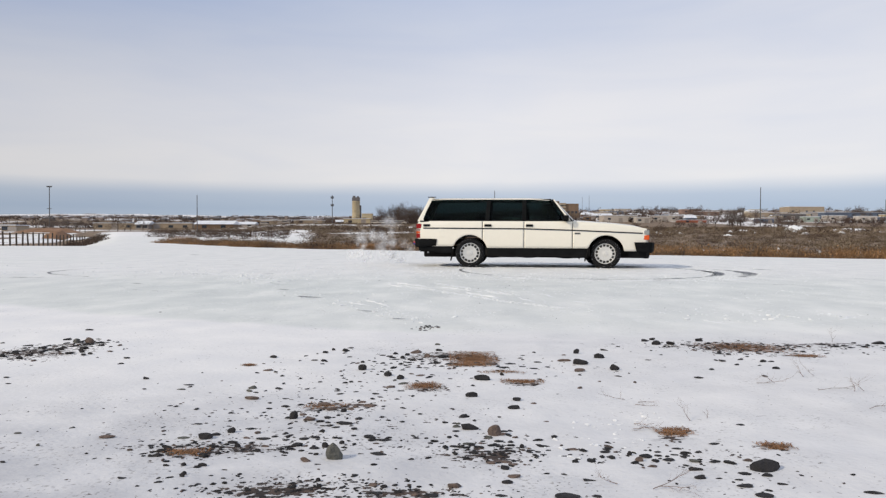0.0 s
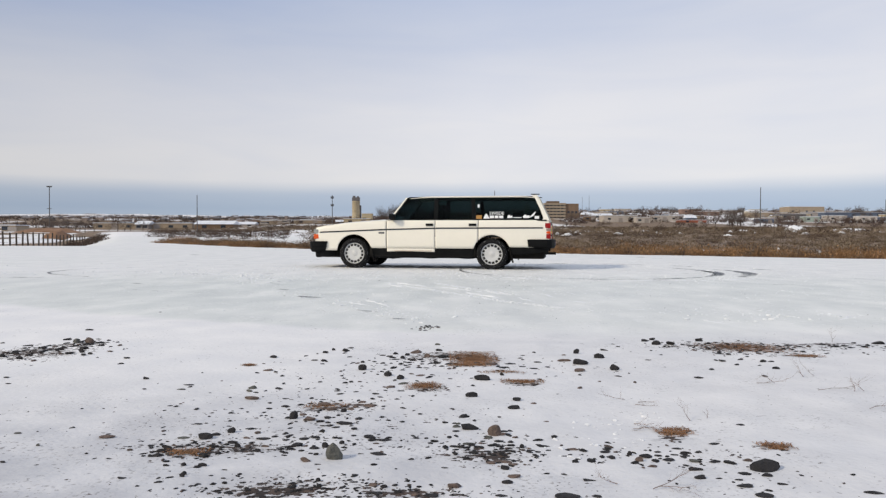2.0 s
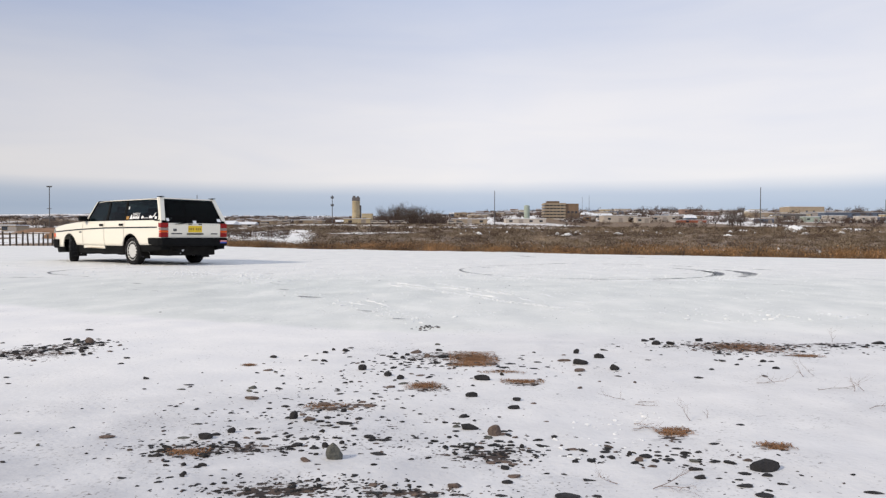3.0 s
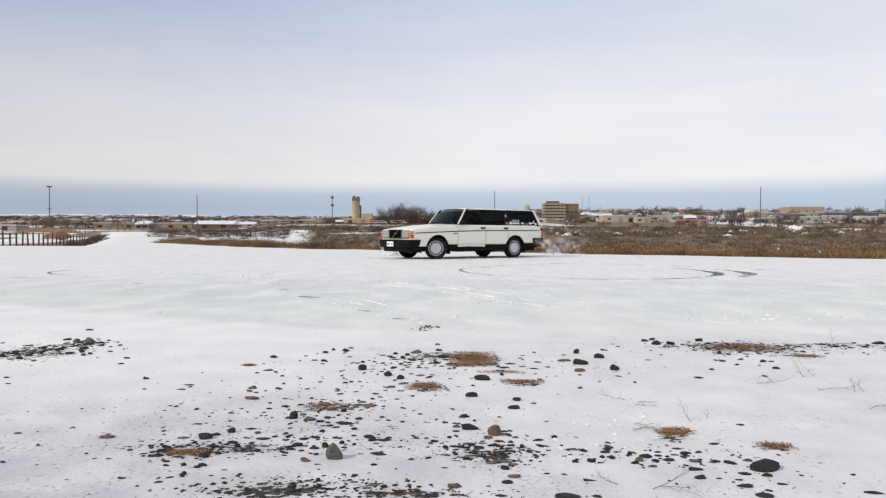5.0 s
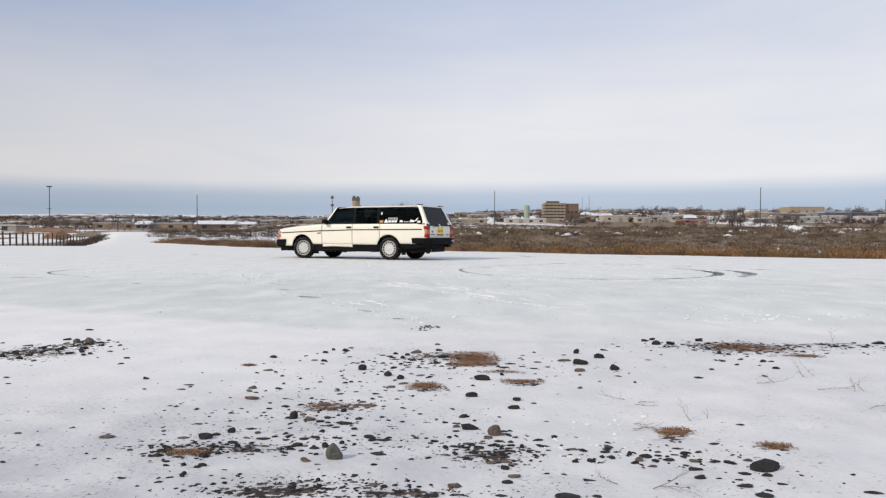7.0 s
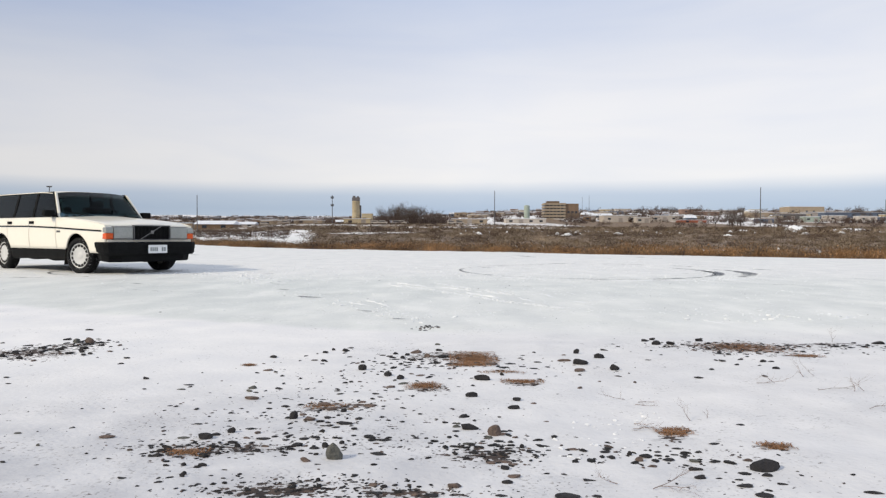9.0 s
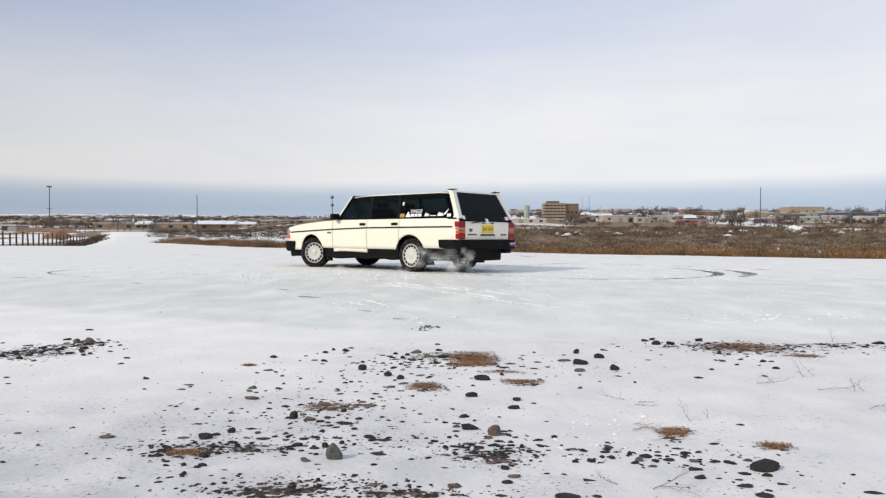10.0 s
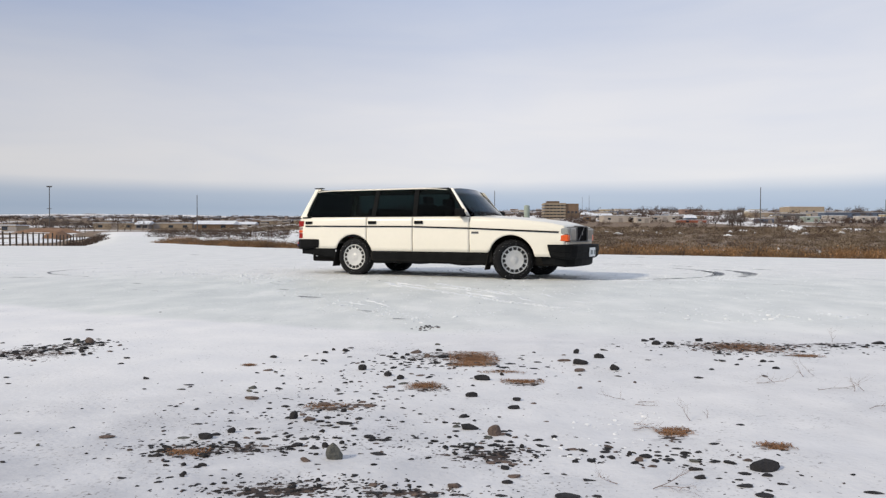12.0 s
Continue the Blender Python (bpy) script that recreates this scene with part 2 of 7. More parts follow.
def speckle_snow(m, amount, scale):
    """Snow packed on a dark surface, in flecks."""
    nt = m.node_tree
    b = nt.nodes["Principled BSDF"]
    src = b.inputs["Base Color"].links[0].from_socket
    tc = nt.nodes.new("ShaderNodeTexCoord")
    n = nt.nodes.new("ShaderNodeTexNoise")
    n.inputs["Scale"].default_value, n.inputs["Detail"].default_value = scale, 6
    nt.links.new(tc.outputs["Object"], n.inputs["Vector"])
    r = nt.nodes.new("ShaderNodeMapRange")
    r.inputs["From Min"].default_value, r.inputs["From Max"].default_value = 1 - amount, 1.06 - amount
    nt.links.new(n.outputs["Fac"], r.inputs["Value"])
    mx = nt.nodes.new("ShaderNodeMix")
    mx.data_type = "RGBA"
    nt.links.new(r.outputs[0], mx.inputs[0])
    nt.links.new(src, mx.inputs[6])
    mx.inputs[7].default_value = (0.75, 0.77, 0.8, 1)
    nt.links.new(mx.outputs[2], b.inputs["Base Color"])


speckle_snow(RUBBER, 0.345, 75)
speckle_snow(GRIME, 0.325, 9)
GLASS = tinted_glass("tinted_side_glass", (0.115, 0.155, 0.145), 1.18)
REAR_GLASS = tinted_glass("dark_rear_glass", (0.014, 0.021, 0.022), 1.17)
SCREEN_GLASS = tinted_glass("green_tinted_windscreen", (0.10, 0.16, 0.18), 1.16)

AX, TRACK, WR = 1.325, 0.695, 0.290          # axles at +-AX, wheel centres at +-TRACK, tyre radius
ARCH_R, LOW = 0.352, 0.385


def half_width(x, z):
    w = 0.822 - 0.30 * max(0.0, z - 0.74) ** 1.6 - 0.10 * max(0.0, 0.58 - z)
    if x > 1.0:
        w -= 0.060 * ((x - 1.0) / 1.15) ** 2
    if x < -1.5:
        w -= 0.050 * ((-1.5 - x) / 0.85) ** 2
    return w


def shoulder_z(x):
    return lerp_table([(-2.4, 0.917), (0.55, 0.913), (0.9, 0.898), (1.5, 0.855), (1.9, 0.812), (2.12, 0.768)], x)


def low_z(x):
    z = LOW if x > -1.6 else LOW + 0.03
    if x > 1.7:
        z = 0.335
    for c in (-AX, AX):
        d = abs(x - c)
        if d < ARCH_R:
            z = max(z if x < 1.65 else 0.0, 0.29 + math.sqrt(ARCH_R ** 2 - d * d))
            if x > 1.65:
                z = max(z, 0.335)
    return z


def side_shell(x0, x1, side, zb, zt, depth=0.022, n_z=9, out=0.0):
    """A curved body panel between two stations, with turned-in edges."""
    n_x = max(3, int((x1 - x0) / 0.028))
    xs = [x0 + (x1 - x0) * i / n_x for i in range(n_x + 1)]
    vs, fs = [], []
    for layer in (out, -depth):
        for x in xs:
            b, t = zb(x), zt(x)
            for k in range(n_z + 1):
                z = b + (t - b) * k / n_z
                vs.append((x, side * (half_width(x, z) + layer), z))
    m, off = n_z + 1, (n_x + 1) * (n_z + 1)
    for i in range(n_x):
        for k in range(n_z):
            a = i * m + k
            fs.append((a, a + m, a + m + 1, a + 1))
            fs.append((off + a, off + a + 1, off + a + m + 1, off + a + m))
    rim = [i * m for i in range(n_x + 1)] + [n_x * m + k for k in range(1, m)] + [i * m + n_z for i in range(n_x - 1, -1, -1)] + [k for k in range(n_z - 1, 0, -1)]
    for a, b in zip(rim, rim[1:] + rim[:1]):
        fs.append((a, off + a, off + b, b))
    if side > 0:
        fs = [f[::-1] for f in fs]
    return vs, fs


def pane_y(z):
    return 0.752 - (z - 0.912) * 0.23


def side_plate(poly, side, off=0.0, thick=0.012):
    """A flat plate in the leaning plane of the side windows; poly in x and z."""
    vs = [(x, side * (pane_y(z) + off), z) for x, z in poly] + [(x, side * (pane_y(z) + off - thick), z) for x, z in poly]
    n = len(poly)
    fs = [tuple(range(n)), tuple(range(2 * n - 1, n - 1, -1))] + [(i, i + n, (i + 1) % n + n, (i + 1) % n) for i in range(n)]
    if side < 0:
        fs = [f[::-1] for f in fs]
    return vs, fs


def rear_x(z):
    return lerp_table([(0.3, -2.37), (0.84, -2.385), (1.38, -2.125)], z)


def rear_plate(poly, off=0.0, thick=0.015):
    """A plate in the tailgate's surface; poly in y and z."""
    vs = [(rear_x(z) - off, y, z) for y, z in poly] + [(rear_x(z) - off + thick, y, z) for y, z in poly]
    n = len(poly)
    fs = [tuple(range(n)), tuple(range(2 * n - 1, n - 1, -1))] + [(i, i + n, (i + 1) % n + n, (i + 1) % n) for i in range(n)]
    return vs, fs


def lathe(profile, seg, axis_sign=1):
    """Turn a profile of (radius, width) round the wheel's axle (y)."""
    vs, fs = [], []
    n = len(profile)
    for s in range(seg):
        a = 2 * math.pi * s / seg
        for r, w in profile:
            vs.append((r * math.cos(a), axis_sign * w, r * math.sin(a)))
    for s in range(seg):
        for k in range(n - 1):
            a, b = s * n + k, ((s + 1) % seg) * n + k
            fs.append((a, b, b + 1, a + 1) if axis_sign < 0 else (a, a + 1, b + 1, b))
    return vs, fs


def swept(half, section, cut):
    """A bar carried round a plan path that is mirrored at y = 0; section: (outwards, z); its ends are cut back below."""
    path = half + [(x, -y) for x, y in half[-2::-1]]
    vs, fs = [], []
    n, m = len(path), len(section)
    for i, (x, y) in enumerate(path):
        (xa, ya), (xb, yb) = path[max(0, i - 1)], path[min(n - 1, i + 1)]
        dx, dy = xb - xa, yb - ya
        ln = math.hypot(dx, dy)
        ox, oy = -dy / ln, dx / ln
        if ox * x + oy * y < 0:
            ox, oy = -ox, -oy
        end = max(0.0, 1 - min(i, n - 1 - i) / 2.0)
        top = section[0][1]
        for o, z in section:
            q = (top - z) * end
            vs.append((x + ox * o + math.copysign(cut * q * 4, half[-1][0]), y + oy * o, z + 0.16 * q))
    for i in range(n - 1):
        for k in range(m):
            a, b = i * m + k, i * m + (k + 1) % m
            fs.append((a, b, b + m, a + m))
    fs += [tuple(range(m)), tuple(range(n * m - 1, (n - 1) * m - 1, -1))]
    return vs, fs


def build_wheel(parent, side):
    """Tyre with its wheel cover; the outer face looks to side * y."""
    prof = [(0.18, -0.085), (0.235, -0.095), (0.268, -0.088), (WR, -0.066), (WR, -0.03), (WR - 0.006, -0.026), (WR - 0.006, -0.018), (WR, -0.014),
            (WR, 0.014), (WR - 0.006, 0.018), (WR - 0.006, 0.026), (WR, 0.03), (WR, 0.066), (0.268, 0.088), (0.235, 0.096), (0.205, 0.088), (0.198, 0.05)]
    wheel = mesh_part("wheel", *lathe(prof, 48, side), RUBBER, parent, "black tyre packed with snow", True)
    # blocks of the tread
    vs, fs = [], []
    for i in range(40):
        a = 2 * math.pi * i / 40
        for w0, w1 in ((-0.064, -0.032), (-0.012, 0.012), (0.032, 0.064)):
            k = len(vs)
            for da in (0.02, 0.125):
                for r in (WR - 0.004, WR + 0.005):
                    for w in (w0, w1):
                        vs.append((r * math.cos(a + da), w, r * math.sin(a + da)))
            fs += [(k, k + 1, k + 3, k + 2), (k + 4, k + 6, k + 7, k + 5), (k + 2, k + 3, k + 7, k + 6), (k, k + 2, k + 6, k + 4), (k + 1, k + 5, k + 7, k + 3)]
    mesh_part("tread", vs, fs, RUBBER, wheel)
    cover = [(0.002, 0.068), (0.035, 0.070), (0.045, 0.064), (0.075, 0.062), (0.13, 0.072), (0.142, 0.074), (0.150, 0.066), (0.176, 0.062), (0.184, 0.074), (0.197, 0.078), (0.203, 0.070), (0.200, 0.04)]
    mesh_part("rim", *lathe(cover, 48, side), CAP, wheel, "silver-white wheel cover", True)
    vs, fs = [], []
    for i in range(15):
        a = 2 * math.pi * i / 15
        k = len(vs)
        for w in (0.0755, 0.055):
            for r, da in ((0.141, -0.13), (0.141, 0.13), (0.184, 0.145), (0.184, -0.145)):
                vs.append((r * math.cos(a + da), side * w, r * math.sin(a + da)))
        fs += [(k, k + 1, k + 2, k + 3), (k, k + 4, k + 5, k + 1), (k + 1, k + 5, k + 6, k + 2), (k + 2, k + 6, k + 7, k + 3), (k + 3, k + 7, k + 4, k)]
    mesh_part("slot_ring", vs, fs, SLOT, wheel, "dark slots round the cover")
    return wheel


def text_mesh(name, words, size, material_, parent, m, label=""):
    cu = bpy.data.curves.new(name, "FONT")
    cu.body, cu.size, cu.extrude, cu.align_x = words, size, 0.001, "CENTER"
    tmp = new(name, cu)
    bpy.context.view_layer.update()
    me = bpy.data.meshes.new_from_object(tmp.evaluated_get(bpy.context.evaluated_depsgraph_get()))
    bpy.data.objects.remove(tmp)
    me.materials.clear()
    me.materials.append(material_)
    ob = new(name, me)
    ob.parent = parent
    ob.matrix_basis = m
    return tagged(ob, label)


def build_car():
    car = tagged(new("estate_car"), "cream-white older station wagon with black bumpers, sliding on snow", "car")
    E = 0.003
    # side panels, sills, trim and glass, both sides
    for s in (1, -1):
        for name, x0, x1 in (("front_fender", 0.686, 2.10), ("front_door", -0.254, 0.674), ("rear_door", -1.069, -0.266), ("rear_quarter_panel", -2.36, -1.081)):
            vs, fs = side_shell(x0, x1, s, low_z, shoulder_z)
            ob = mesh_part(name, vs, fs, PAINT, car, "", True)
            if "door" in name:
                hx = x0 + 0.10
                bm = box(hx - 0.07, hx + 0.07, s * (half_width(hx, 0.83) + 0.008) - 0.012, s * (half_width(hx, 0.83) + 0.008) + 0.012, 0.806, 0.852, bevel=0.006)
                part("door_handle", bm, PLASTIC, ob, "black door handle")
            zt = lambda x: lerp_table([(-2.4, 0.775), (-0.3, 0.765), (0.7, 0.738), (2.1, 0.680)], x)
            a, b = max(x0, -2.26), min(x1, 2.02)
            vs, fs = side_shell(a, b, s, lambda x: zt(x) - 0.011, lambda x: zt(x) + 0.011, 0.003, 2, 0.009)
            mesh_part("side_moulding", vs, fs, PLASTIC, ob, "thin dark moulding")
            vs, fs = side_shell(a, b, s, lambda x: zt(x) - 0.015, lambda x: zt(x) - 0.0115, 0.003, 1, 0.007)
            mesh_part("bright_strip", vs, fs, CHROME, ob)
        # sill and lower black panels
        vs, fs = side_shell(-0.985, 0.985, s, lambda x: 0.205 + 0.012 * math.sin(9 * x) - 0.02 * smoothstep(0.3, 0.9, x), lambda x: LOW - E, 0.30, 5, -0.014)
        mesh_part("sill", vs, fs, PLASTIC, car, "black lower sill", True)
        vs, fs = side_shell(-2.36, -1.668, s, lambda x: 0.27 + 0.05 * smoothstep(-1.8, -2.3, x), lambda x: LOW + 0.03 - E, 0.20, 4, -0.010)
        mesh_part("lower_quarter_trim", vs, fs, PLASTIC, car, "", True)
        # vent at the rear quarter, filler flap, badge
        if s < 0:
            part("air_vent", box(-2.26, -2.12, s * half_width(-2.19, 0.83) - 0.012, s * half_width(-2.19, 0.83) + 0.012, 0.806, 0.852, bevel=0.006), PLASTIC, car, "black quarter vent")
        part("fender_badge", box(0.72, 0.83, s * half_width(0.78, 0.68) - 0.004, s * half_width(0.78, 0.68) + 0.004, 0.660, 0.690), BADGE, car, "small grey badge")
        if s > 0:          # the left front door has lost its black trim
            vs, fs = side_shell(-0.252, 0.672, s, lambda x: 0.322 + 0.005 * math.sin(5 * x), lambda x: LOW - E, 0.016, 4, -0.004)
            mesh_part("door_skirt", vs, fs, PAINT, car, "bare painted lower edge of the door", True)
        # window line
        part("window_ledge", box(-2.33, 0.66, s * 0.757 - 0.018, s * 0.757 + 0.018, 0.902, 0.925, bevel=0.004), PLASTIC, car, "black window ledge")
        glass = [("front_side_window", [(-0.225, 0.925), (0.585, 0.925), (0.275, 1.338), (-0.225, 1.345)]),
                 ("rear_side_window", [(-0.955, 0.925), (-0.292, 0.925), (-0.292, 1.345), (-0.925, 1.345)]),
                 ("cargo_window", [(-2.245, 0.925), (-1.025, 0.925), (-0.985, 1.345), (-2.095, 1.345), (-2.13, 1.325), (-2.265, 0.957)])]
        for name, poly in glass:
            vs, fs = side_plate(poly, s, -0.006, 0.005)
            mesh_part(name, vs, fs, GLASS, car, "dark tinted side glass")
        for name, poly in (("pillar", [(-0.296, 0.92), (-0.221, 0.92), (-0.221, 1.352), (-0.296, 1.352)]),
                           ("pillar", [(-1.03, 0.92), (-0.95, 0.92), (-0.92, 1.352), (-0.99, 1.352)])):
            mesh_part(name, *side_plate(poly, s, 0.0, 0.03), PLASTIC, car, "slim black door pillar")
        mesh_part("pillar_gap", *side_plate([(0.585, 0.92), (0.615, 0.92), (0.300, 1.352), (0.270, 1.338)], s, 0.001, 0.02), PLASTIC, car)
        mesh_part("top_frame", *side_plate([(-2.07, 1.343), (0.28, 1.338), (0.27, 1.358), (-2.06, 1.362)], s, 0.001, 0.02), PLASTIC, car)
        mesh_part("windscreen_pillar", *side_plate([(0.613, 0.913), (0.668, 0.91), (0.338, 1.345), (0.296, 1.352)], s, -0.001, 0.03), PAINT, car)
        mesh_part("tail_pillar", *side_plate([(-2.245, 0.913), (-2.385, 0.913), (-2.155, 1.380), (-2.04, 1.380), (-2.09, 1.347), (-2.13, 1.327), (-2.268, 0.957)], s, 0.006, 0.09), PAINT, car)
        # mirror
        bm = box(0.50, 0.60, s * 0.785 if s > 0 else -0.955, s * 0.955 if s > 0 else -0.785, 0.925, 1.03, bevel=0.02)
        box_bm(bm, 0.52, 0.57, min(s * 0.72, s * 0.80), max(s * 0.72, s * 0.80), 0.935, 0.97, bevel=0.005)
        part("door_mirror", bm, PLASTIC, car, "black door mirror")
        # mud flaps
        for x in (-AX - 0.335, AX - 0.345):
            vs = [(x, s * 0.60, 0.40), (x, s * 0.805, 0.40), (x - 0.06, s * 0.805, 0.13), (x - 0.06, s * 0.60, 0.13)]
            vs += [(a + 0.012, b, c) for a, b, c in vs]
            mesh_part("mud_flap", vs, [(0, 1, 2, 3), (7, 6, 5, 4), (0, 4, 5, 1), (1, 5, 6, 2), (2, 6, 7, 3), (3, 7, 4, 0)], GRIME, car, "snow-caked mud flap")
        # lamps
        y0, y1 = (0.655, 0.772) if s > 0 else (-0.772, -0.655)
        bm = box(1.985, 2.150, y0, y1, 0.556, 0.648, bevel=0.012)
        part("turn_signal", bm, AMBER, car, "amber corner lamp")
        part("side_lamp", box(1.995, 2.150, y0, y1, 0.652, 0.742, bevel=0.012), LENS, car, "clear corner lens")
        y0, y1 = (0.335, 0.650) if s > 0 else (-0.650, -0.335)
        lamp = part("headlight", box(2.09, 2.162, y0, y1, 0.560, 0.745, bevel=0.015), LENS, car, "clear ribbed headlight")
        fr = box(2.10, 2.158, y0 - 0.008, y1 + 0.008, 0.745, 0.757)
        part("headlight_surround", fr, DULL, lamp, "dull chrome surround")
        part("headlight_surround", box(2.10, 2.158, y0 - 0.008, y1 + 0.008, 0.548, 0.560), DULL, lamp, "dull chrome surround")
        for z0, z1, mat, nm in ((0.575, 0.664, RED, "tail_light"), (0.668, 0.712, AMBER, "rear_turn_signal"), (0.716, 0.764, CLEARLENS, "reversing_light"), (0.768, 0.862, RED, "tail_light")):
            y0, y1 = (0.610, 0.775) if s > 0 else (-0.775, -0.610)
            part(nm, box(-2.402, -2.300, y0, y1, z0, z1, bevel=0.008), mat, car, "ribbed lamp lens")
    # filler flap on the right flank
    fl = half_width(-1.83, 0.68)
    part("filler_flap", box(-1.93, -1.74, -fl - 0.004, -fl + 0.004, 0.60, 0.77, bevel=0.003), PAINT, car)
    # rust scar along the left front door
    part("rust_streak", box(-0.20, 0.52, half_width(0.2, 0.335) - 0.006, half_width(0.2, 0.335) + 0.001, 0.333, 0.339), material("rust", (0.30, 0.17, 0.08), 0.9, noise_scale=12, vary=0.6), car, "rusty scrape along the door")
    # roof
    vs, fs = [], []
    nx, ny = 24, 14
    for lay in (0, 1):
        for i in range(nx + 1):
            x = -2.14 + 2.475 * i / nx
            for j in range(ny + 1):
                t = -1 + 2 * j / ny
                w = 0.665 - 0.02 * max(0, (x - 0.0) / 0.335) ** 2
                z = 1.396 - 0.040 * abs(t) ** 3.2 - 0.028 * max(0, (x + 0.25) / 0.585) ** 2 - 0.020 * max(0, (-1.8 - x) / 0.34) ** 2
                xx = x - 0.05 * t * t * (i / nx) ** 6
                vs.append((xx, w * t, z if lay == 0 else min(z - 0.012, 1.352)))
    m, off = ny + 1, (nx + 1) * (ny + 1)
    for i in range(nx):
        for j in range(ny):
            a = i * m + j
            fs += [(a, a + m, a + m + 1, a + 1), (off + a, off + a + 1, off + a + m + 1, off + a + m)]
    rim = [i * m for i in range(nx + 1)] + [nx * m + j for j in range(1, m)] + [i * m + ny for i in range(nx - 1, -1, -1)] + list(range(ny - 1, 0, -1))
    fs += [(a, off + a, off + b, b) for a, b in zip(rim, rim[1:] + rim[:1])]
    mesh_part("roof", vs, fs, PAINT, car, "", True)
    for s in (1, -1):
        bm = box(-2.19, -2.03, s * 0.60 - 0.035, s * 0.60 + 0.035, 1.394, 1.408, bevel=0.005)
        box_bm(bm, -2.12, -2.08, s * 0.60 - 0.02, s * 0.60 + 0.02, 1.36, 1.402)
        part("roof_clip", bm, PLASTIC, car, "small black roof-rack foot")
    # bonnet
    vs, fs = [], []
    nx, ny = 22, 16
    for lay in (0, 0.03):
        for i in range(nx + 1):
            x = 0.67 + 1.455 * i / nx
            for j in range(ny + 1):
                t = -1 + 2 * j / ny
                w = half_width(x, shoulder_z(x)) - 0.012
                xe = x - 0.03 * t * t * (i / nx) ** 8
                bulge = 0.012 * smoothstep(0.42, 0.30, abs(t))
                vs.append((xe, w * t, shoulder_z(x) + 0.030 * (1 - abs(t) ** 2.6) + bulge - 0.018 * (i / nx) ** 10 - lay))
    m, off = ny + 1, (nx + 1) * (ny + 1)
    for i in range(nx):
        for j in range(ny):
            a = i * m + j
            fs += [(a, a + m, a + m + 1, a + 1), (off + a, off + a + 1, off + a + m + 1, off + a + m)]
    rim = [i * m for i in range(nx + 1)] + [nx * m + j for j in range(1, m)] + [i * m + ny for i in range(nx - 1, -1, -1)] + list(range(ny - 1, 0, -1))
    fs += [(a, off + a, off + b, b) for a, b in zip(rim, rim[1:] + rim[:1])]
    mesh_part("bonnet", vs, fs, PAINT, car, "", True)
    # nose: panel, grille, chrome frame, slash and bars
    part("nose_panel", box(2.02, 2.085, -0.76, 0.76, 0.50, 0.775), PAINT, car)
    part("nose_valance", box(2.06, 2.13, -0.74, 0.74, 0.505, 0.548, bevel=0.01), PAINT, car)
    grille = part("grille", box(2.085, 2.135, -0.312, 0.312, 0.550, 0.768), SLOT, car, "black slatted grille")
    for i in range(25):
        y = -0.29 + 0.58 * i / 24
        part("grille_bar", box(2.135, 2.150, y - 0.004, y + 0.004, 0.562, 0.756), PLASTIC, grille)
    fr = box(2.12, 2.168, -0.325, 0.325, 0.768, 0.780, bevel=0.003)
    box_bm(fr, 2.12, 2.168, -0.325, 0.325, 0.543, 0.552, bevel=0.003)
    box_bm(fr, 2.12, 2.168, -0.325, -0.315, 0.552, 0.768)
    box_bm(fr, 2.12, 2.168, 0.315, 0.325, 0.552, 0.768)
    part("grille_frame", fr, DULL, grille, "dull chrome grille frame")
    vs = [(2.158, -0.205, 0.556), (2.158, -0.183, 0.556), (2.158, 0.175, 0.766), (2.158, 0.153, 0.766)]
    vs += [(x - 0.01, y, z) for x, y, z in vs]
    mesh_part("grille_slash", vs, [(0, 1, 2, 3), (7, 6, 5, 4), (0, 4, 5, 1), (1, 5, 6, 2), (2, 6, 7, 3), (3, 7, 4, 0)], DULL, grille, "dull chrome diagonal bar")
    part("grille_emblem", box(2.155, 2.166, -0.028, 0.028, 0.640, 0.694, bevel=0.006), DULL, grille)
    # bumpers
    fb = mesh_part("front_bumper", *swept([(1.86, 0.806), (2.00, 0.816), (2.12, 0.808), (2.205, 0.768), (2.262, 0.67), (2.292, 0.46), (2.309, 0.22), (2.313, 0.0)],
                   [(-0.17, 0.512), (-0.018, 0.508), (0.0, 0.494), (0.0, 0.405), (-0.010, 0.396), (-0.012, 0.335), (-0.045, 0.300), (-0.17, 0.300)], 0.05), PLASTIC, car, "chunky black front bumper")
    mesh_part("front_spoiler", *swept([(1.74, 0.700), (1.94, 0.745), (2.11, 0.715), (2.20, 0.55), (2.235, 0.28), (2.24, 0.0)],
              [(-0.05, 0.345), (0.0, 0.330), (-0.012, 0.215), (-0.03, 0.192), (-0.08, 0.200)], 0.05), PLASTIC, car)
    part("number_plate", box(2.305, 2.321, -0.165, 0.165, 0.330, 0.462, bevel=0.002), WHITE_PLATE, fb, "white number plate with dark bars")
    for y0, y1 in ((0.105, 0.135), (0.065, 0.095), (-0.03, -0.005), (-0.065, -0.04), (-0.10, -0.075), (-0.135, -0.11)):
        part("plate_bar", box(2.321, 2.323, y0, y1, 0.362, 0.424), FRONT_INK, fb)
    rb = mesh_part("rear_bumper", *swept([(-1.98, 0.812), (-2.18, 0.822), (-2.34, 0.812), (-2.425, 0.760), (-2.458, 0.60), (-2.472, 0.30), (-2.475, 0.0)],
                   [(-0.10, 0.566), (-0.016, 0.562), (0.0, 0.548), (0.0, 0.425), (-0.022, 0.396), (-0.10, 0.392)], 0.03), PLASTIC, car, "chunky black rear bumper")
    part("bumper_sticker", box(-2.466, -2.440, -0.720, -0.560, 0.478, 0.508), DECAL_RED, rb, "red and white sticker")
    part("bumper_sticker", box(-2.466, -2.440, -0.720, -0.560, 0.448, 0.476), DECAL_BLUE, rb, "blue and white sticker")
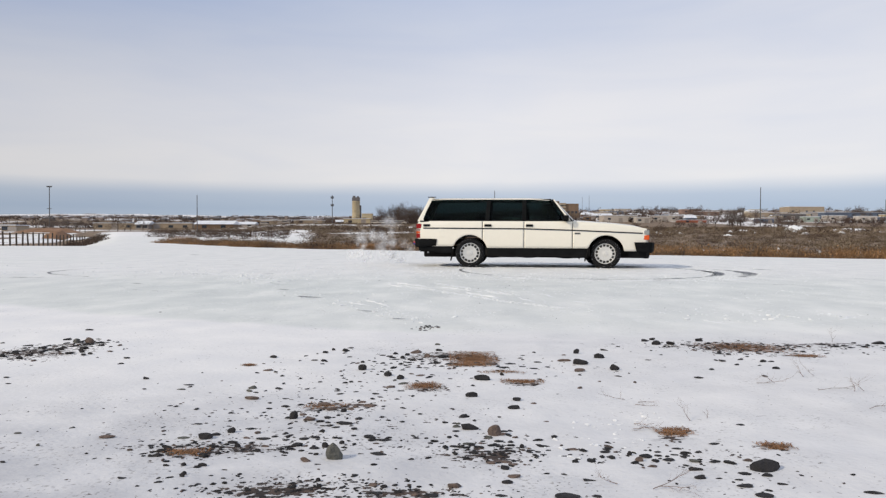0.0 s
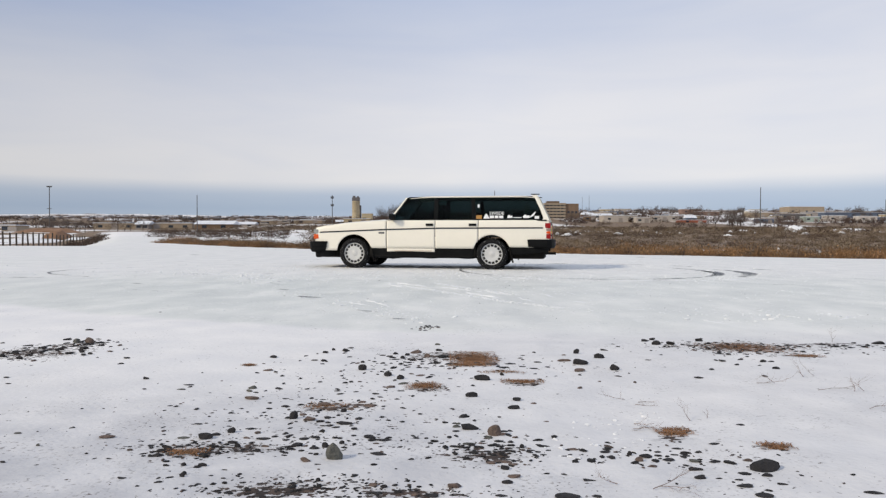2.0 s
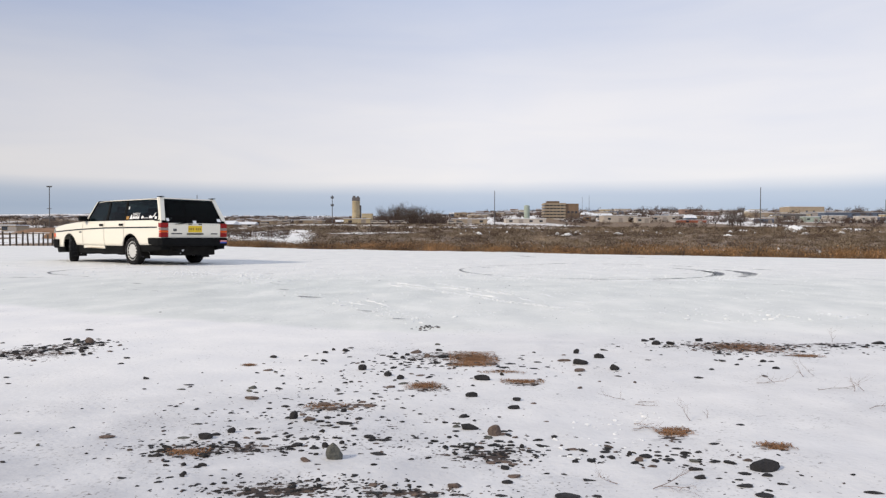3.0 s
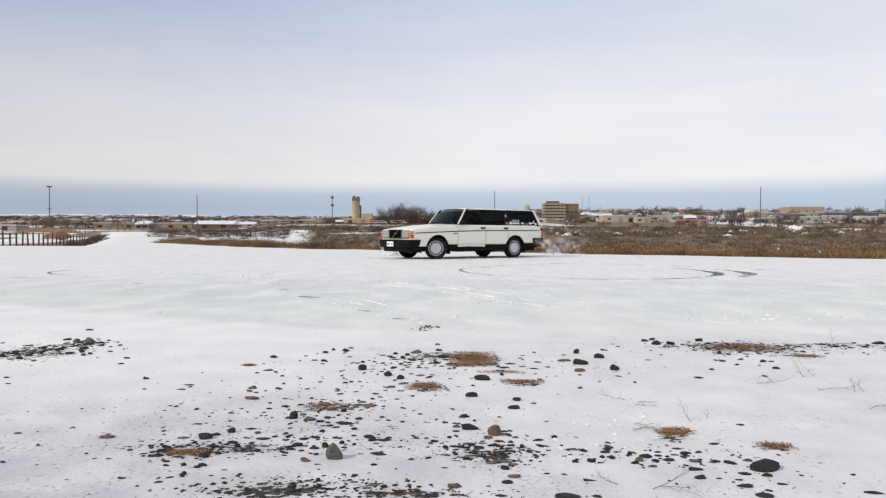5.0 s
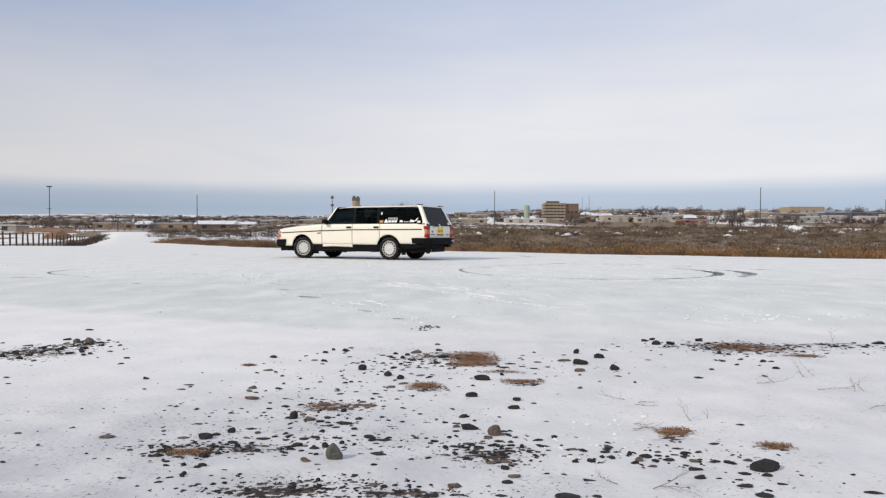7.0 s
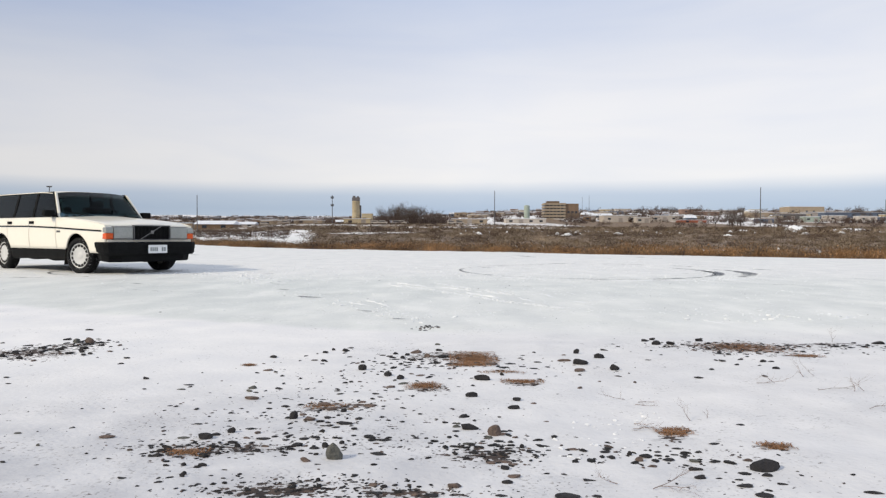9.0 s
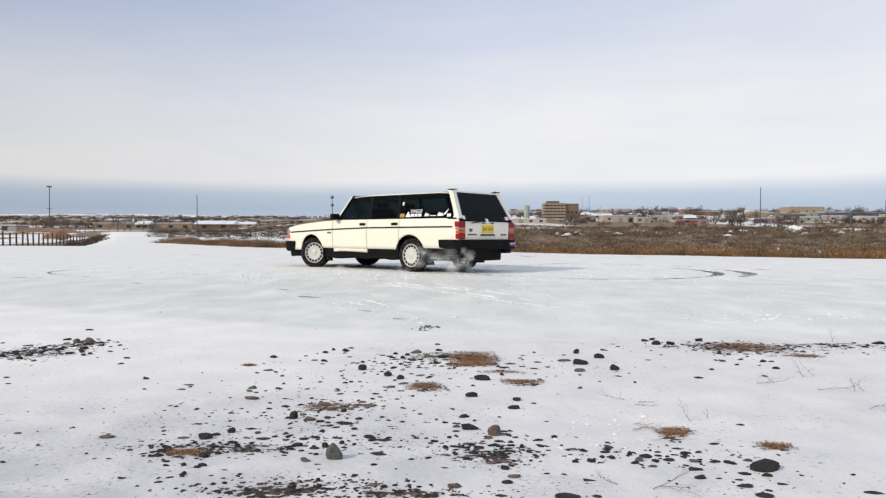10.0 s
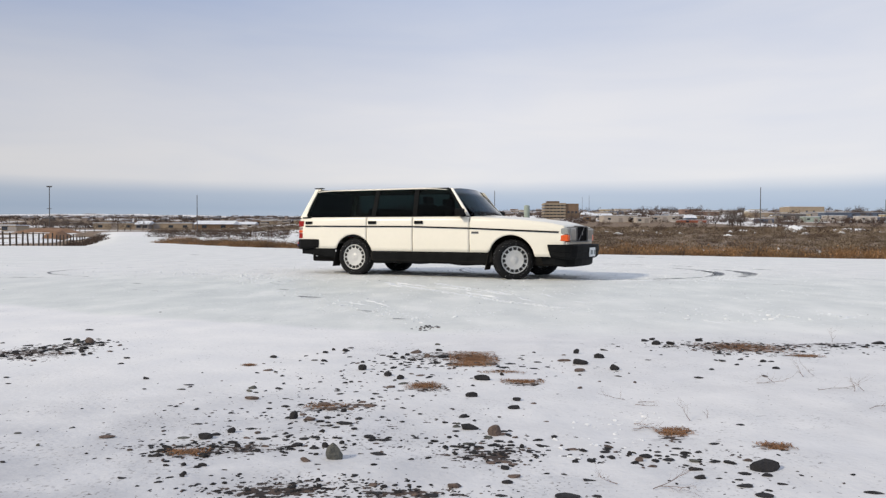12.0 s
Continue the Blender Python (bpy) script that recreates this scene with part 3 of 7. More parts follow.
    for i in range(6):
        part("sticker_bar", box(-2.469, -2.464, -0.71 + i * 0.025, -0.694 + i * 0.025, 0.485, 0.501), DECAL, rb)
    # windscreen
    vs, fs = [], []
    n = 12
    for lay in (0, 0.006):
        for k in range(5):
            f = k / 4
            for j in range(n + 1):
                t = -1 + 2 * j / n
                vs.append((0.80 - 0.44 * f - (0.115 - 0.035 * f) * t * t - lay, t * (0.735 - 0.085 * f), 0.905 + (0.462 - 0.036 * abs(t) ** 3.2) * f - lay))
    m, off = n + 1, 5 * (n + 1)
    for k in range(4):
        for j in range(n):
            a = k * m + j
            fs += [(a, a + 1, a + m + 1, a + m), (off + a, off + a + m, off + a + m + 1, off + a + 1)]
    rim = list(range(m)) + [k * m + n for k in range(1, 5)] + [4 * m + j for j in range(n - 1, -1, -1)] + [k * m for k in range(3, 0, -1)]
    fs += [(a, off + a, off + b, b) for a, b in zip(rim, rim[1:] + rim[:1])]
    mesh_part("windscreen", vs, fs, SCREEN_GLASS, car, "dark raked windscreen", True)
    part("cowl", box(0.60, 0.79, -0.70, 0.70, 0.88, 0.908, bevel=0.006), PLASTIC, car)
    for y in (-0.12, 0.42):
        vs = [(0.80, y, 0.92), (0.80, y + 0.016, 0.92), (0.745, y - 0.46, 0.985), (0.745, y - 0.476, 0.985)]
        vs += [(a + 0.012, b, c + 0.006) for a, b, c in vs]
        mesh_part("wiper", vs, [(0, 1, 2, 3), (7, 6, 5, 4), (0, 4, 5, 1), (1, 5, 6, 2), (2, 6, 7, 3), (3, 7, 4, 0)], PLASTIC, car)
    # tailgate
    gate = mesh_part("tailgate", *rear_plate([(-0.61, 0.555), (0.61, 0.555), (0.61, 0.835), (-0.61, 0.835)], 0.010, 0.05), PAINT, car)
    mesh_part("tailgate_step", *rear_plate([(-0.77, 0.48), (0.77, 0.48), (0.77, 0.572), (-0.77, 0.572)], 0.0, 0.06), PAINT, car)
    mesh_part("tailgate_frame", *rear_plate([(-0.70, 0.838), (0.70, 0.838), (0.69, 0.868), (-0.69, 0.868)], 0.010, 0.05), PAINT, gate)
    mesh_part("tailgate_frame", *rear_plate([(-0.625, 1.335), (0.625, 1.335), (0.625, 1.382), (-0.625, 1.382)], 0.010, 0.05), PAINT, gate)
    for s in (1, -1):
        q = [(s * 0.735, 0.868), (s * 0.765, 0.858), (s * 0.668, 1.382), (s * 0.645, 1.352)]
        mesh_part("tailgate_frame", *rear_plate(q if s > 0 else q[::-1], 0.006, 0.05), PAINT, gate)
    mesh_part("rear_window", *rear_plate([(-0.74, 0.862), (0.74, 0.862), (0.652, 1.356), (-0.652, 1.356)], 0.012, 0.006), REAR_GLASS, gate, "dark tinted rear window")
    for y, z, w in ((-0.60, 0.93, 0.045), (0.0, 0.885, 0.04), (0.60, 0.93, 0.03)):
        mesh_part("window_sticker", *rear_plate([(y - w, z - 0.03), (y + w, z - 0.03), (y + w, z + 0.03), (y - w, z + 0.03)], 0.0145, 0.002), DECAL, gate, "small pale window sticker")
    mesh_part("plate_recess", *rear_plate([(-0.20, 0.655), (0.20, 0.655), (0.20, 0.825), (-0.20, 0.825)], 0.013, 0.004), PAINT, gate)
    mesh_part("number_plate", *rear_plate([(-0.16, 0.672), (0.16, 0.672), (0.16, 0.81), (-0.16, 0.81)], 0.020, 0.006), YELLOW, gate, "yellow number plate with dark bars")
    for y0, y1 in ((-0.13, -0.10), (-0.085, -0.055), (-0.04, -0.01), (0.03, 0.06), (0.075, 0.105), (0.115, 0.14)):
        mesh_part("plate_bar", *rear_plate([(y0, 0.715), (y1, 0.715), (y1, 0.765), (y0, 0.765)], 0.022, 0.003), REAR_INK, gate)
    mesh_part("gate_handle", *rear_plate([(-0.19, 0.628), (0.19, 0.628), (0.19, 0.652), (-0.19, 0.652)], 0.028, 0.02), PLASTIC, gate, "black tailgate handle")
    for y in (-0.12, 0.12):
        mesh_part("plate_lamp", *rear_plate([(y - 0.035, 0.832), (y + 0.035, 0.832), (y + 0.035, 0.85), (y - 0.035, 0.85)], 0.026, 0.02), PLASTIC, gate)
    for y0, y1, z in ((0.30, 0.54, 0.635), (-0.54, -0.38, 0.632)):
        mesh_part("tailgate_badge", *rear_plate([(y0, z), (y1, z), (y1, z + 0.025), (y0, z + 0.025)], 0.014, 0.004), BADGE, gate, "grey badge bar")
    mesh_part("tailgate_badge", *rear_plate([(0.42, 0.70), (0.46, 0.69), (0.50, 0.70), (0.50, 0.745), (0.42, 0.745)], 0.014, 0.004), BADGE, gate, "small shield badge")
    mesh_part("rear_wiper", *rear_plate([(0.05, 0.872), (0.46, 0.845), (0.46, 0.83), (0.05, 0.892)], 0.035, 0.012), PLASTIC, gate, "black rear wiper")
    for y, w, h in ((0.535, 0.09, 0.075), (-0.52, 0.10, 0.06), (-0.0, 0.09, 0.05)):
        mesh_part("window_sticker", *rear_plate([(y - w / 2, 0.895), (y + w / 2, 0.895), (y + w / 2, 0.895 + h), (y - w / 2, 0.895 + h)], 0.006, 0.0015), DECAL if y else BADGE, gate, "pale window sticker")
    # stickers on the left cargo window
    def decal(poly, mat, label=""):
        return mesh_part("window_sticker", *side_plate([(a, b - 0.033) for a, b in poly], 1, -0.0045, 0.0012), mat, car, label)
    decal([(-1.13, 0.975), (-1.02, 0.975), (-1.02, 1.04), (-1.13, 1.04)], DECAL_OCHRE, "small ochre sticker")
    decal([(-1.28, 0.98), (-1.16, 0.98), (-1.185, 1.04), (-1.215, 1.075), (-1.245, 1.04)], DECAL, "white arrowhead sticker")
    decal([(-1.08, 1.185), (-1.05, 1.185), (-1.045, 1.245), (-1.085, 1.245)], DECAL)
    for i, (a, b) in enumerate(((-1.36, -1.28), (-1.44, -1.375), (-1.53, -1.455))):
        decal([(b, 0.985), (a - 0.0, 0.985), (a, 1.035), (b, 1.035)], DECAL, "row of white sticker letters")
    decal([(-1.70, 0.99), (-1.60, 0.99), (-1.615, 1.03), (-1.64, 1.055), (-1.66, 1.028), (-1.70, 1.035)], DECAL, "white animal-shaped sticker")
    decal([(-1.87, 0.992), (-1.72, 0.992), (-1.72, 1.004), (-1.87, 1.004)], DECAL)
    decal([(-2.02, 0.99), (-1.90, 0.99), (-1.895, 1.02), (-1.93, 1.06), (-1.96, 1.035), (-2.01, 1.04)], DECAL, "white animal-shaped sticker")
    decal([(-2.09, 1.03), (-2.03, 1.0), (-2.02, 1.012), (-2.12, 1.11), (-2.125, 1.10)], DECAL)
    decal([(-2.19, 0.975), (-2.11, 0.975), (-2.11, 1.025), (-2.19, 1.025)], DECAL, "white square sticker")
    lean = math.degrees(math.atan(0.23))
    text_mesh("window_lettering", "SWEDE", 0.085, DECAL, car, pose(-1.41, pane_y(1.02) + 0.0005, 1.017, 0, 0, 180) @ pose(0, 0, 0, 90 - lean), "white lettering on the cargo window")
    # underside, wells, exhaust, interior
    part("floor_pan", box(-2.28, 2.05, -0.56, 0.56, 0.195, 0.40, bevel=0.03), GRIME, car, "grimy underbody")
    part("inner_body", box(-1.02, 1.02, -0.775, 0.775, 0.24, 0.50), GRIME, car)
    part("engine_bay", box(0.75, 2.00, -0.45, 0.45, 0.40, 0.80), GRIME, car)
    part("cabin_side", box(-2.30, 0.70, -0.74, -0.70, 0.62, 0.90), SEAT, car)
    part("cabin_side", box(-2.30, 0.70, 0.70, 0.74, 0.62, 0.90), SEAT, car)
    part("cabin_floor", box(-2.30, 0.75, -0.70, 0.70, 0.60, 0.66), SEAT, car)
    part("fire_wall", box(0.66, 0.72, -0.70, 0.70, 0.40, 0.885), SEAT, car)
    part("dashboard", box(0.35, 0.66, -0.68, 0.68, 0.70, 0.915, bevel=0.03), SEAT, car)
    for y in (-0.36, 0.36):
        bm = box(-0.30, -0.14, y - 0.24, y + 0.24, 0.62, 1.12, bevel=0.05)
        box_bm(bm, -0.26, -0.17, y - 0.12, y + 0.12, 1.13, 1.24, bevel=0.03)
        part("front_seat", bm, SEAT, car, "dark front seat with headrest")
    vs, fs = lathe([(0.165, -0.014), (0.182, -0.010), (0.190, 0.0), (0.182, 0.010), (0.165, 0.014), (0.165, -0.014)], 24)
    wheel_tilt = pose(0.30, 0.36, 0.93) @ Matrix.Rotation(radians(65), 4, "Y") @ Matrix.Rotation(radians(90), 4, "X")
    mesh_part("steering_wheel", [tuple(wheel_tilt @ Vector(v)) for v in vs], fs, SEAT, car, "dark steering wheel", True)
    part("rear_seat", box(-1.15, -0.98, -0.66, 0.66, 0.62, 1.06, bevel=0.05), SEAT, car, "dark rear bench seat")
    bm = bmesh.new()
    bmesh.ops.create_cone(bm, cap_ends=True, segments=16, radius1=0.024, radius2=0.024, depth=0.55, matrix=pose(-2.22, 0.42, 0.30, 0, 90))
    bmesh.ops.create_cone(bm, cap_ends=True, segments=16, radius1=0.08, radius2=0.08, depth=0.40, matrix=pose(-1.90, 0.42, 0.29, 0, 90))
    part("exhaust", bm, GRIME, car, "dark exhaust pipe and silencer", True)
    bm = bmesh.new()
    for x in (-AX, AX):
        bmesh.ops.create_cone(bm, cap_ends=True, segments=12, radius1=0.04, radius2=0.04, depth=1.2, matrix=pose(x, 0, 0.27, 90))
    part("axle", bm, GRIME, car)
    wheels = {}
    for fx, nm in ((AX, "f"), (-AX, "r")):
        for s in (1, -1):
            w = build_wheel(car, s)
            w.matrix_basis = pose(fx, s * TRACK, WR)
            wheels[nm, s] = w
    return car, wheels


car, wheels = build_car()


# ---------------------------------------------------------------- ground material
def ground_material():
    m = bpy.data.materials.new("snowy_ground")
    m.use_nodes = True
    nt = m.node_tree
    L = nt.links.new
    b = nt.nodes["Principled BSDF"]
    tc = nt.nodes.new("ShaderNodeTexCoord")

    def noise_node(scale, detail=6, stretch=None):
        n = nt.nodes.new("ShaderNodeTexNoise")
        n.inputs["Scale"].default_value, n.inputs["Detail"].default_value = scale, detail
        if stretch:
            mp = nt.nodes.new("ShaderNodeMapping")
            mp.inputs["Scale"].default_value = stretch
            L(tc.outputs["Object"], mp.inputs[0])
            L(mp.outputs[0], n.inputs["Vector"])
        else:
            L(tc.outputs["Object"], n.inputs["Vector"])
        return n.outputs["Fac"]

    def attr(name):
        a = nt.nodes.new("ShaderNodeAttribute")
        a.attribute_name = name
        return a.outputs["Fac"]

    def ramp(src, stops):
        r = nt.nodes.new("ShaderNodeValToRGB")
        for i, (p, c) in enumerate(stops):
            e = r.color_ramp.elements[i] if i < 2 else r.color_ramp.elements.new(p)
            e.position, e.color = p, (*c, 1)
        L(src, r.inputs[0])
        return r.outputs[0]

    def mix(f, a, c):
        n = nt.nodes.new("ShaderNodeMix")
        n.data_type = "RGBA"
        L(f, n.inputs[0])
        L(a, n.inputs[6])
        L(c, n.inputs[7])
        return n.outputs[2]

    def math_node(op, a, c):
        n = nt.nodes.new("ShaderNodeMath")
        n.operation = op
        for i, v in enumerate((a, c)):
            if isinstance(v, (int, float)):
                n.inputs[i].default_value = v
            else:
                L(v, n.inputs[i])
        return n.outputs[0]

    def step(src, lo, hi):
        n = nt.nodes.new("ShaderNodeMapRange")
        n.inputs["From Min"].default_value, n.inputs["From Max"].default_value = lo, hi
        L(src, n.inputs["Value"])
        return n.outputs[0]

    fresh = ramp(noise_node(2.6, 10), [(0.32, (0.75, 0.75, 0.76)), (0.50, (0.79, 0.785, 0.785)), (0.66, (0.83, 0.82, 0.815))])
    thin = ramp(noise_node(4.5, 12), [(0.36, (0.46, 0.465, 0.495)), (0.50, (0.535, 0.54, 0.565)), (0.62, (0.62, 0.62, 0.64))])
    fresh = mix(attr("thin"), fresh, thin)
    ice = ramp(noise_node(2.2, 8, (1.0, 0.5, 1.0)), [(0.33, (0.57, 0.60, 0.575)), (0.52, (0.67, 0.695, 0.66)), (0.70, (0.81, 0.82, 0.78))])
    # frost and scuffs on the ice
    frost = math_node("MULTIPLY", step(noise_node(19, 7), 0.57, 0.66), step(noise_node(2.4, 5), 0.44, 0.60))
    ice = mix(math_node("MULTIPLY", frost, 0.75), ice, ramp(noise_node(50, 3), [(0.3, (0.80, 0.80, 0.80)), (0.7, (0.88, 0.88, 0.87))]))
    scuff = math_node("MULTIPLY", step(noise_node(8, 9, (1.0, 2.4, 1.0)), 0.60, 0.68), step(noise_node(1.1, 5, (0.6, 1.2, 1.0)), 0.50, 0.62))
    ice = mix(math_node("MULTIPLY", scuff, 0.45), ice, ramp(noise_node(23, 4), [(0.3, (0.30, 0.31, 0.31)), (0.7, (0.46, 0.48, 0.47))]))
    snow = mix(attr("ice"), fresh, ice)
    # thin, dirty places in the snow
    specks = math_node("MULTIPLY", step(noise_node(46, 5), 0.63, 0.70), step(noise_node(1.7, 4), 0.50, 0.66))
    dirt_c = ramp(noise_node(30, 6), [(0.35, (0.022, 0.017, 0.016)), (0.65, (0.085, 0.058, 0.045))])
    snow = mix(math_node("MULTIPLY", specks, 0.75), snow, dirt_c)
    dust = math_node("MULTIPLY", step(noise_node(75, 4), 0.58, 0.66), math_node("MULTIPLY", attr("thin"), step(noise_node(3.1, 6), 0.46, 0.62)))
    snow = mix(math_node("MULTIPLY", dust, 0.8), snow, dirt_c)
    rough = math_node("ADD", math_node("MULTIPLY", math_node("SUBTRACT", noise_node(60, 6, (0.7, 1.0, 1.0)), 0.5), 1.9), math_node("MULTIPLY", math_node("SUBTRACT", noise_node(13, 6), 0.5), 1.3))
    bare = step(math_node("ADD", math_node("MULTIPLY", attr("dirt"), 0.70), rough), 0.52, 0.58)
    snow = mix(math_node("MULTIPLY", step(math_node("ADD", math_node("MULTIPLY", attr("dirt"), 0.5), noise_node(17, 10)), 0.74, 1.0), 0.28), snow, dirt_c)
    snow = mix(bare, snow, dirt_c)
    brush = ramp(noise_node(0.6, 10), [(0.34, (0.105, 0.074, 0.050)), (0.5, (0.185, 0.125, 0.075)), (0.64, (0.25, 0.175, 0.105))])
    edge = step(math_node("ADD", attr("snow"), math_node("MULTIPLY", math_node("SUBTRACT", noise_node(0.9, 8), 0.5), 0.7)), 0.42, 0.58)
    L(mix(edge, brush, snow), b.inputs["Base Color"])
    r = nt.nodes.new("ShaderNodeMapRange")
    r.inputs["To Min"].default_value, r.inputs["To Max"].default_value = 0.75, 0.42
    L(attr("ice"), r.inputs["Value"])
    L(r.outputs[0], b.inputs["Roughness"])
    b.inputs["Specular IOR Level"].default_value = 0.35
    h = math_node("ADD", math_node("MULTIPLY", noise_node(5, 9), math_node("ADD", math_node("MULTIPLY", attr("thin"), 1.5), 0.8)), math_node("MULTIPLY", noise_node(40, 6), 0.26))
    bp = nt.nodes.new("ShaderNodeBump")
    bp.inputs["Strength"].default_value, bp.inputs["Distance"].default_value = 0.20, 0.04
    L(h, bp.inputs["Height"])
    L(bp.outputs[0], b.inputs["Normal"])
    return m


# bare, gravelly spots in the foreground: x, y, half-length, half-depth
BARE = [(1.62, 4.06, 0.34, 0.13), (-0.52, 2.32, 0.62, 0.42), (-0.5, 1.62, 1.4, 0.16), (-0.46, 2.60, 0.10, 0.05), (-0.66, 2.10, 0.30, 0.06), (-0.42, 1.76, 0.22, 0.08), (0.0, 3.72, 0.24, 0.16), (0.16, 3.62, 0.16, 0.20), (0.12, 2.05, 0.16, 0.10),
        (1.70, 4.02, 0.42, 0.26), (1.90, 3.74, 0.14, 0.07), (2.24, 4.18, 0.32, 0.08), (0.76, 2.31, 0.07, 0.06), (1.01, 2.13, 0.06, 0.04), (-2.18, 3.78, 0.32, 0.24), (-2.07, 4.06, 0.13, 0.16), (-0.72, 2.06, 0.12, 0.06), (-0.1, 1.72, 0.22, 0.05),
        (-0.06, 2.94, 0.10, 0.09), (0.35, 3.03, 0.09, 0.06), (0.74, 2.24, 0.08, 0.06), (0.98, 2.09, 0.06, 0.05), (-0.38, 2.62, 0.16, 0.10)]


def bare_at(x, y):
    d = 0.0
    for cx, cy, rx, ry in BARE:
        q = ((x - cx) / rx) ** 2 + ((y - cy) / ry) ** 2
        if q < 4:
            d = max(d, math.exp(-q * 1.1) * (0.32 if rx > 0.6 else 1.0))
    return d


def thin_at(x, y):
    """Where the snow lies thin over the gravel, most of all on the western side."""
    wob = 0.4 * noise.noise(Vector((x * 0.8, y * 0.8, 14.0)))
    near = smoothstep(3.7, 1.8, y + wob) * (0.50 + 0.50 * smoothstep(0.6, -0.5, x))
    lot_side = 0.42 * smoothstep(5.0, 4.1, y + wob) * smoothstep(-1.6, 0.2, x)
    bank = 0.85 * math.exp(-((x + 0.45) / 0.42) ** 2 - ((y - 2.25) / 0.42) ** 2)
    return max(near, lot_side, bank) * (0.75 + 0.25 * smoothstep(-0.3, 0.3, noise.noise(Vector((x * 1.3, y * 1.3, 2.0)))))


# the front edge of the scraped ice: x, y
ICE_FRONT = [(-12, 10.0), (-3.9, 6.25), (-2.66, 5.65), (-1.55, 5.05), (-0.7, 4.80), (0.0, 4.66), (0.8, 4.60), (3.0, 4.75), (12, 5.2)]


def ice_at(x, y):
    front = lerp_table(ICE_FRONT, x) + 0.10 * noise.noise(Vector((x * 0.9, 0, 0))) + 0.05 * noise.noise(Vector((x * 3.1, 0, 4.0)))
    soft = 0.10 + 0.5 * smoothstep(-0.3, 1.2, x)
    return smoothstep(front - soft, front + soft, y) * (1.0 - 0.60 * smoothstep(8.5, 12.5, y)) * (0.80 + 0.30 * noise.noise(Vector((x * 0.25, y * 0.12, 6.0))))


def build_ground():
    near_y = [1.0 + 0.045 * i for i in range(110)]
    ys = axis(-400, 1.0, 0.0, 1.5, 1.35)[:-1]
    ys = [v for v in ys if v < 0.95] + near_y
    v, s = near_y[-1], 0.06
    while v < 4700:
        v, s = v + s, min(s * 1.028, 0.022 * v + 0.05)
        ys.append(v)
    xs = axis(-4900, 4900, 0.0, 0.05, 1.033)
    verts = [(x, y, ground_z(x, y)) for y in ys for x in xs]
    n = len(xs)
    faces = [(j * n + i, j * n + i + 1, (j + 1) * n + i + 1, (j + 1) * n + i) for j in range(len(ys) - 1) for i in range(n - 1)]
    g = mesh_part("ground", verts, faces, ground_material(), None, "snow-covered lot and brushy open land reaching the horizon", True, "structure", closed=False)
    for name, fn, lim in (("snow", snow_at, 1e9), ("dirt", bare_at, 6.0), ("thin", thin_at, 6.0), ("ice", ice_at, 60.0)):
        a = g.data.attributes.new(name, "FLOAT", "POINT")
        a.data.foreach_set("value", [fn(x, y) if y < lim else 0.0 for x, y, z in verts])
    return g


ground = build_ground()
rng = random.Random(7)

# ---------------------------------------------------------------- loose stones and gravel
BASALT = material("dark_basalt", (0.0115, 0.0105, 0.0115), 0.85, noise_scale=30, vary=0.5, bump=0.6, bump_scale=70, island=0.5)
BROWNSTONE = material("brown_stone", (0.095, 0.068, 0.056), 0.85, noise_scale=30, vary=0.4, bump=0.6, bump_scale=70, island=0.35)
STRAW = material("dry_straw", (0.25, 0.125, 0.056), 0.9, noise_scale=3, vary=0.35, island=0.45)
TWIG = material("bare_twig", (0.17, 0.115, 0.09), 0.9, noise_scale=20, vary=0.3, island=0.2)


def pebble(verts, faces, x, y, size, flat, seed, fine=False):
    """One angular stone, half sunk into the snow."""
    r = random.Random(seed)
    ang, z0 = r.uniform(0, 6.28), ground_z(x, y)
    rings = [(0.0, 1.0), (0.55, 0.72), (0.95, 0.25), (1.0, -0.25), (0.7, -0.6)]
    seg = 9 if fine else 5
    k = len(verts)
    ex, ey = r.uniform(0.9, 1.45), r.uniform(0.55, 0.95)
    for i, (rad, h) in enumerate(rings):
        for s in range(seg if i else 1):
            a = 6.283 * s / seg + 0.35 * i
            w = rad * r.uniform(0.68, 1.22) * size / 2
            px, py = w * ex * math.cos(a), w * ey * math.sin(a)
            verts.append((x + px * math.cos(ang) - py * math.sin(ang), y + px * math.sin(ang) + py * math.cos(ang), z0 + (h + 0.25) * r.uniform(0.8, 1.15) * size / 2 * flat))
    for s in range(seg):
        faces.append((k, k + 1 + s, k + 1 + (s + 1) % seg))
    for i in range(3):
        a0, b0 = k + 1 + i * seg, k + 1 + (i + 1) * seg
        for s in range(seg):
            t = (s + 1) % seg
            faces.append((a0 + s, b0 + s, b0 + t, a0 + t))


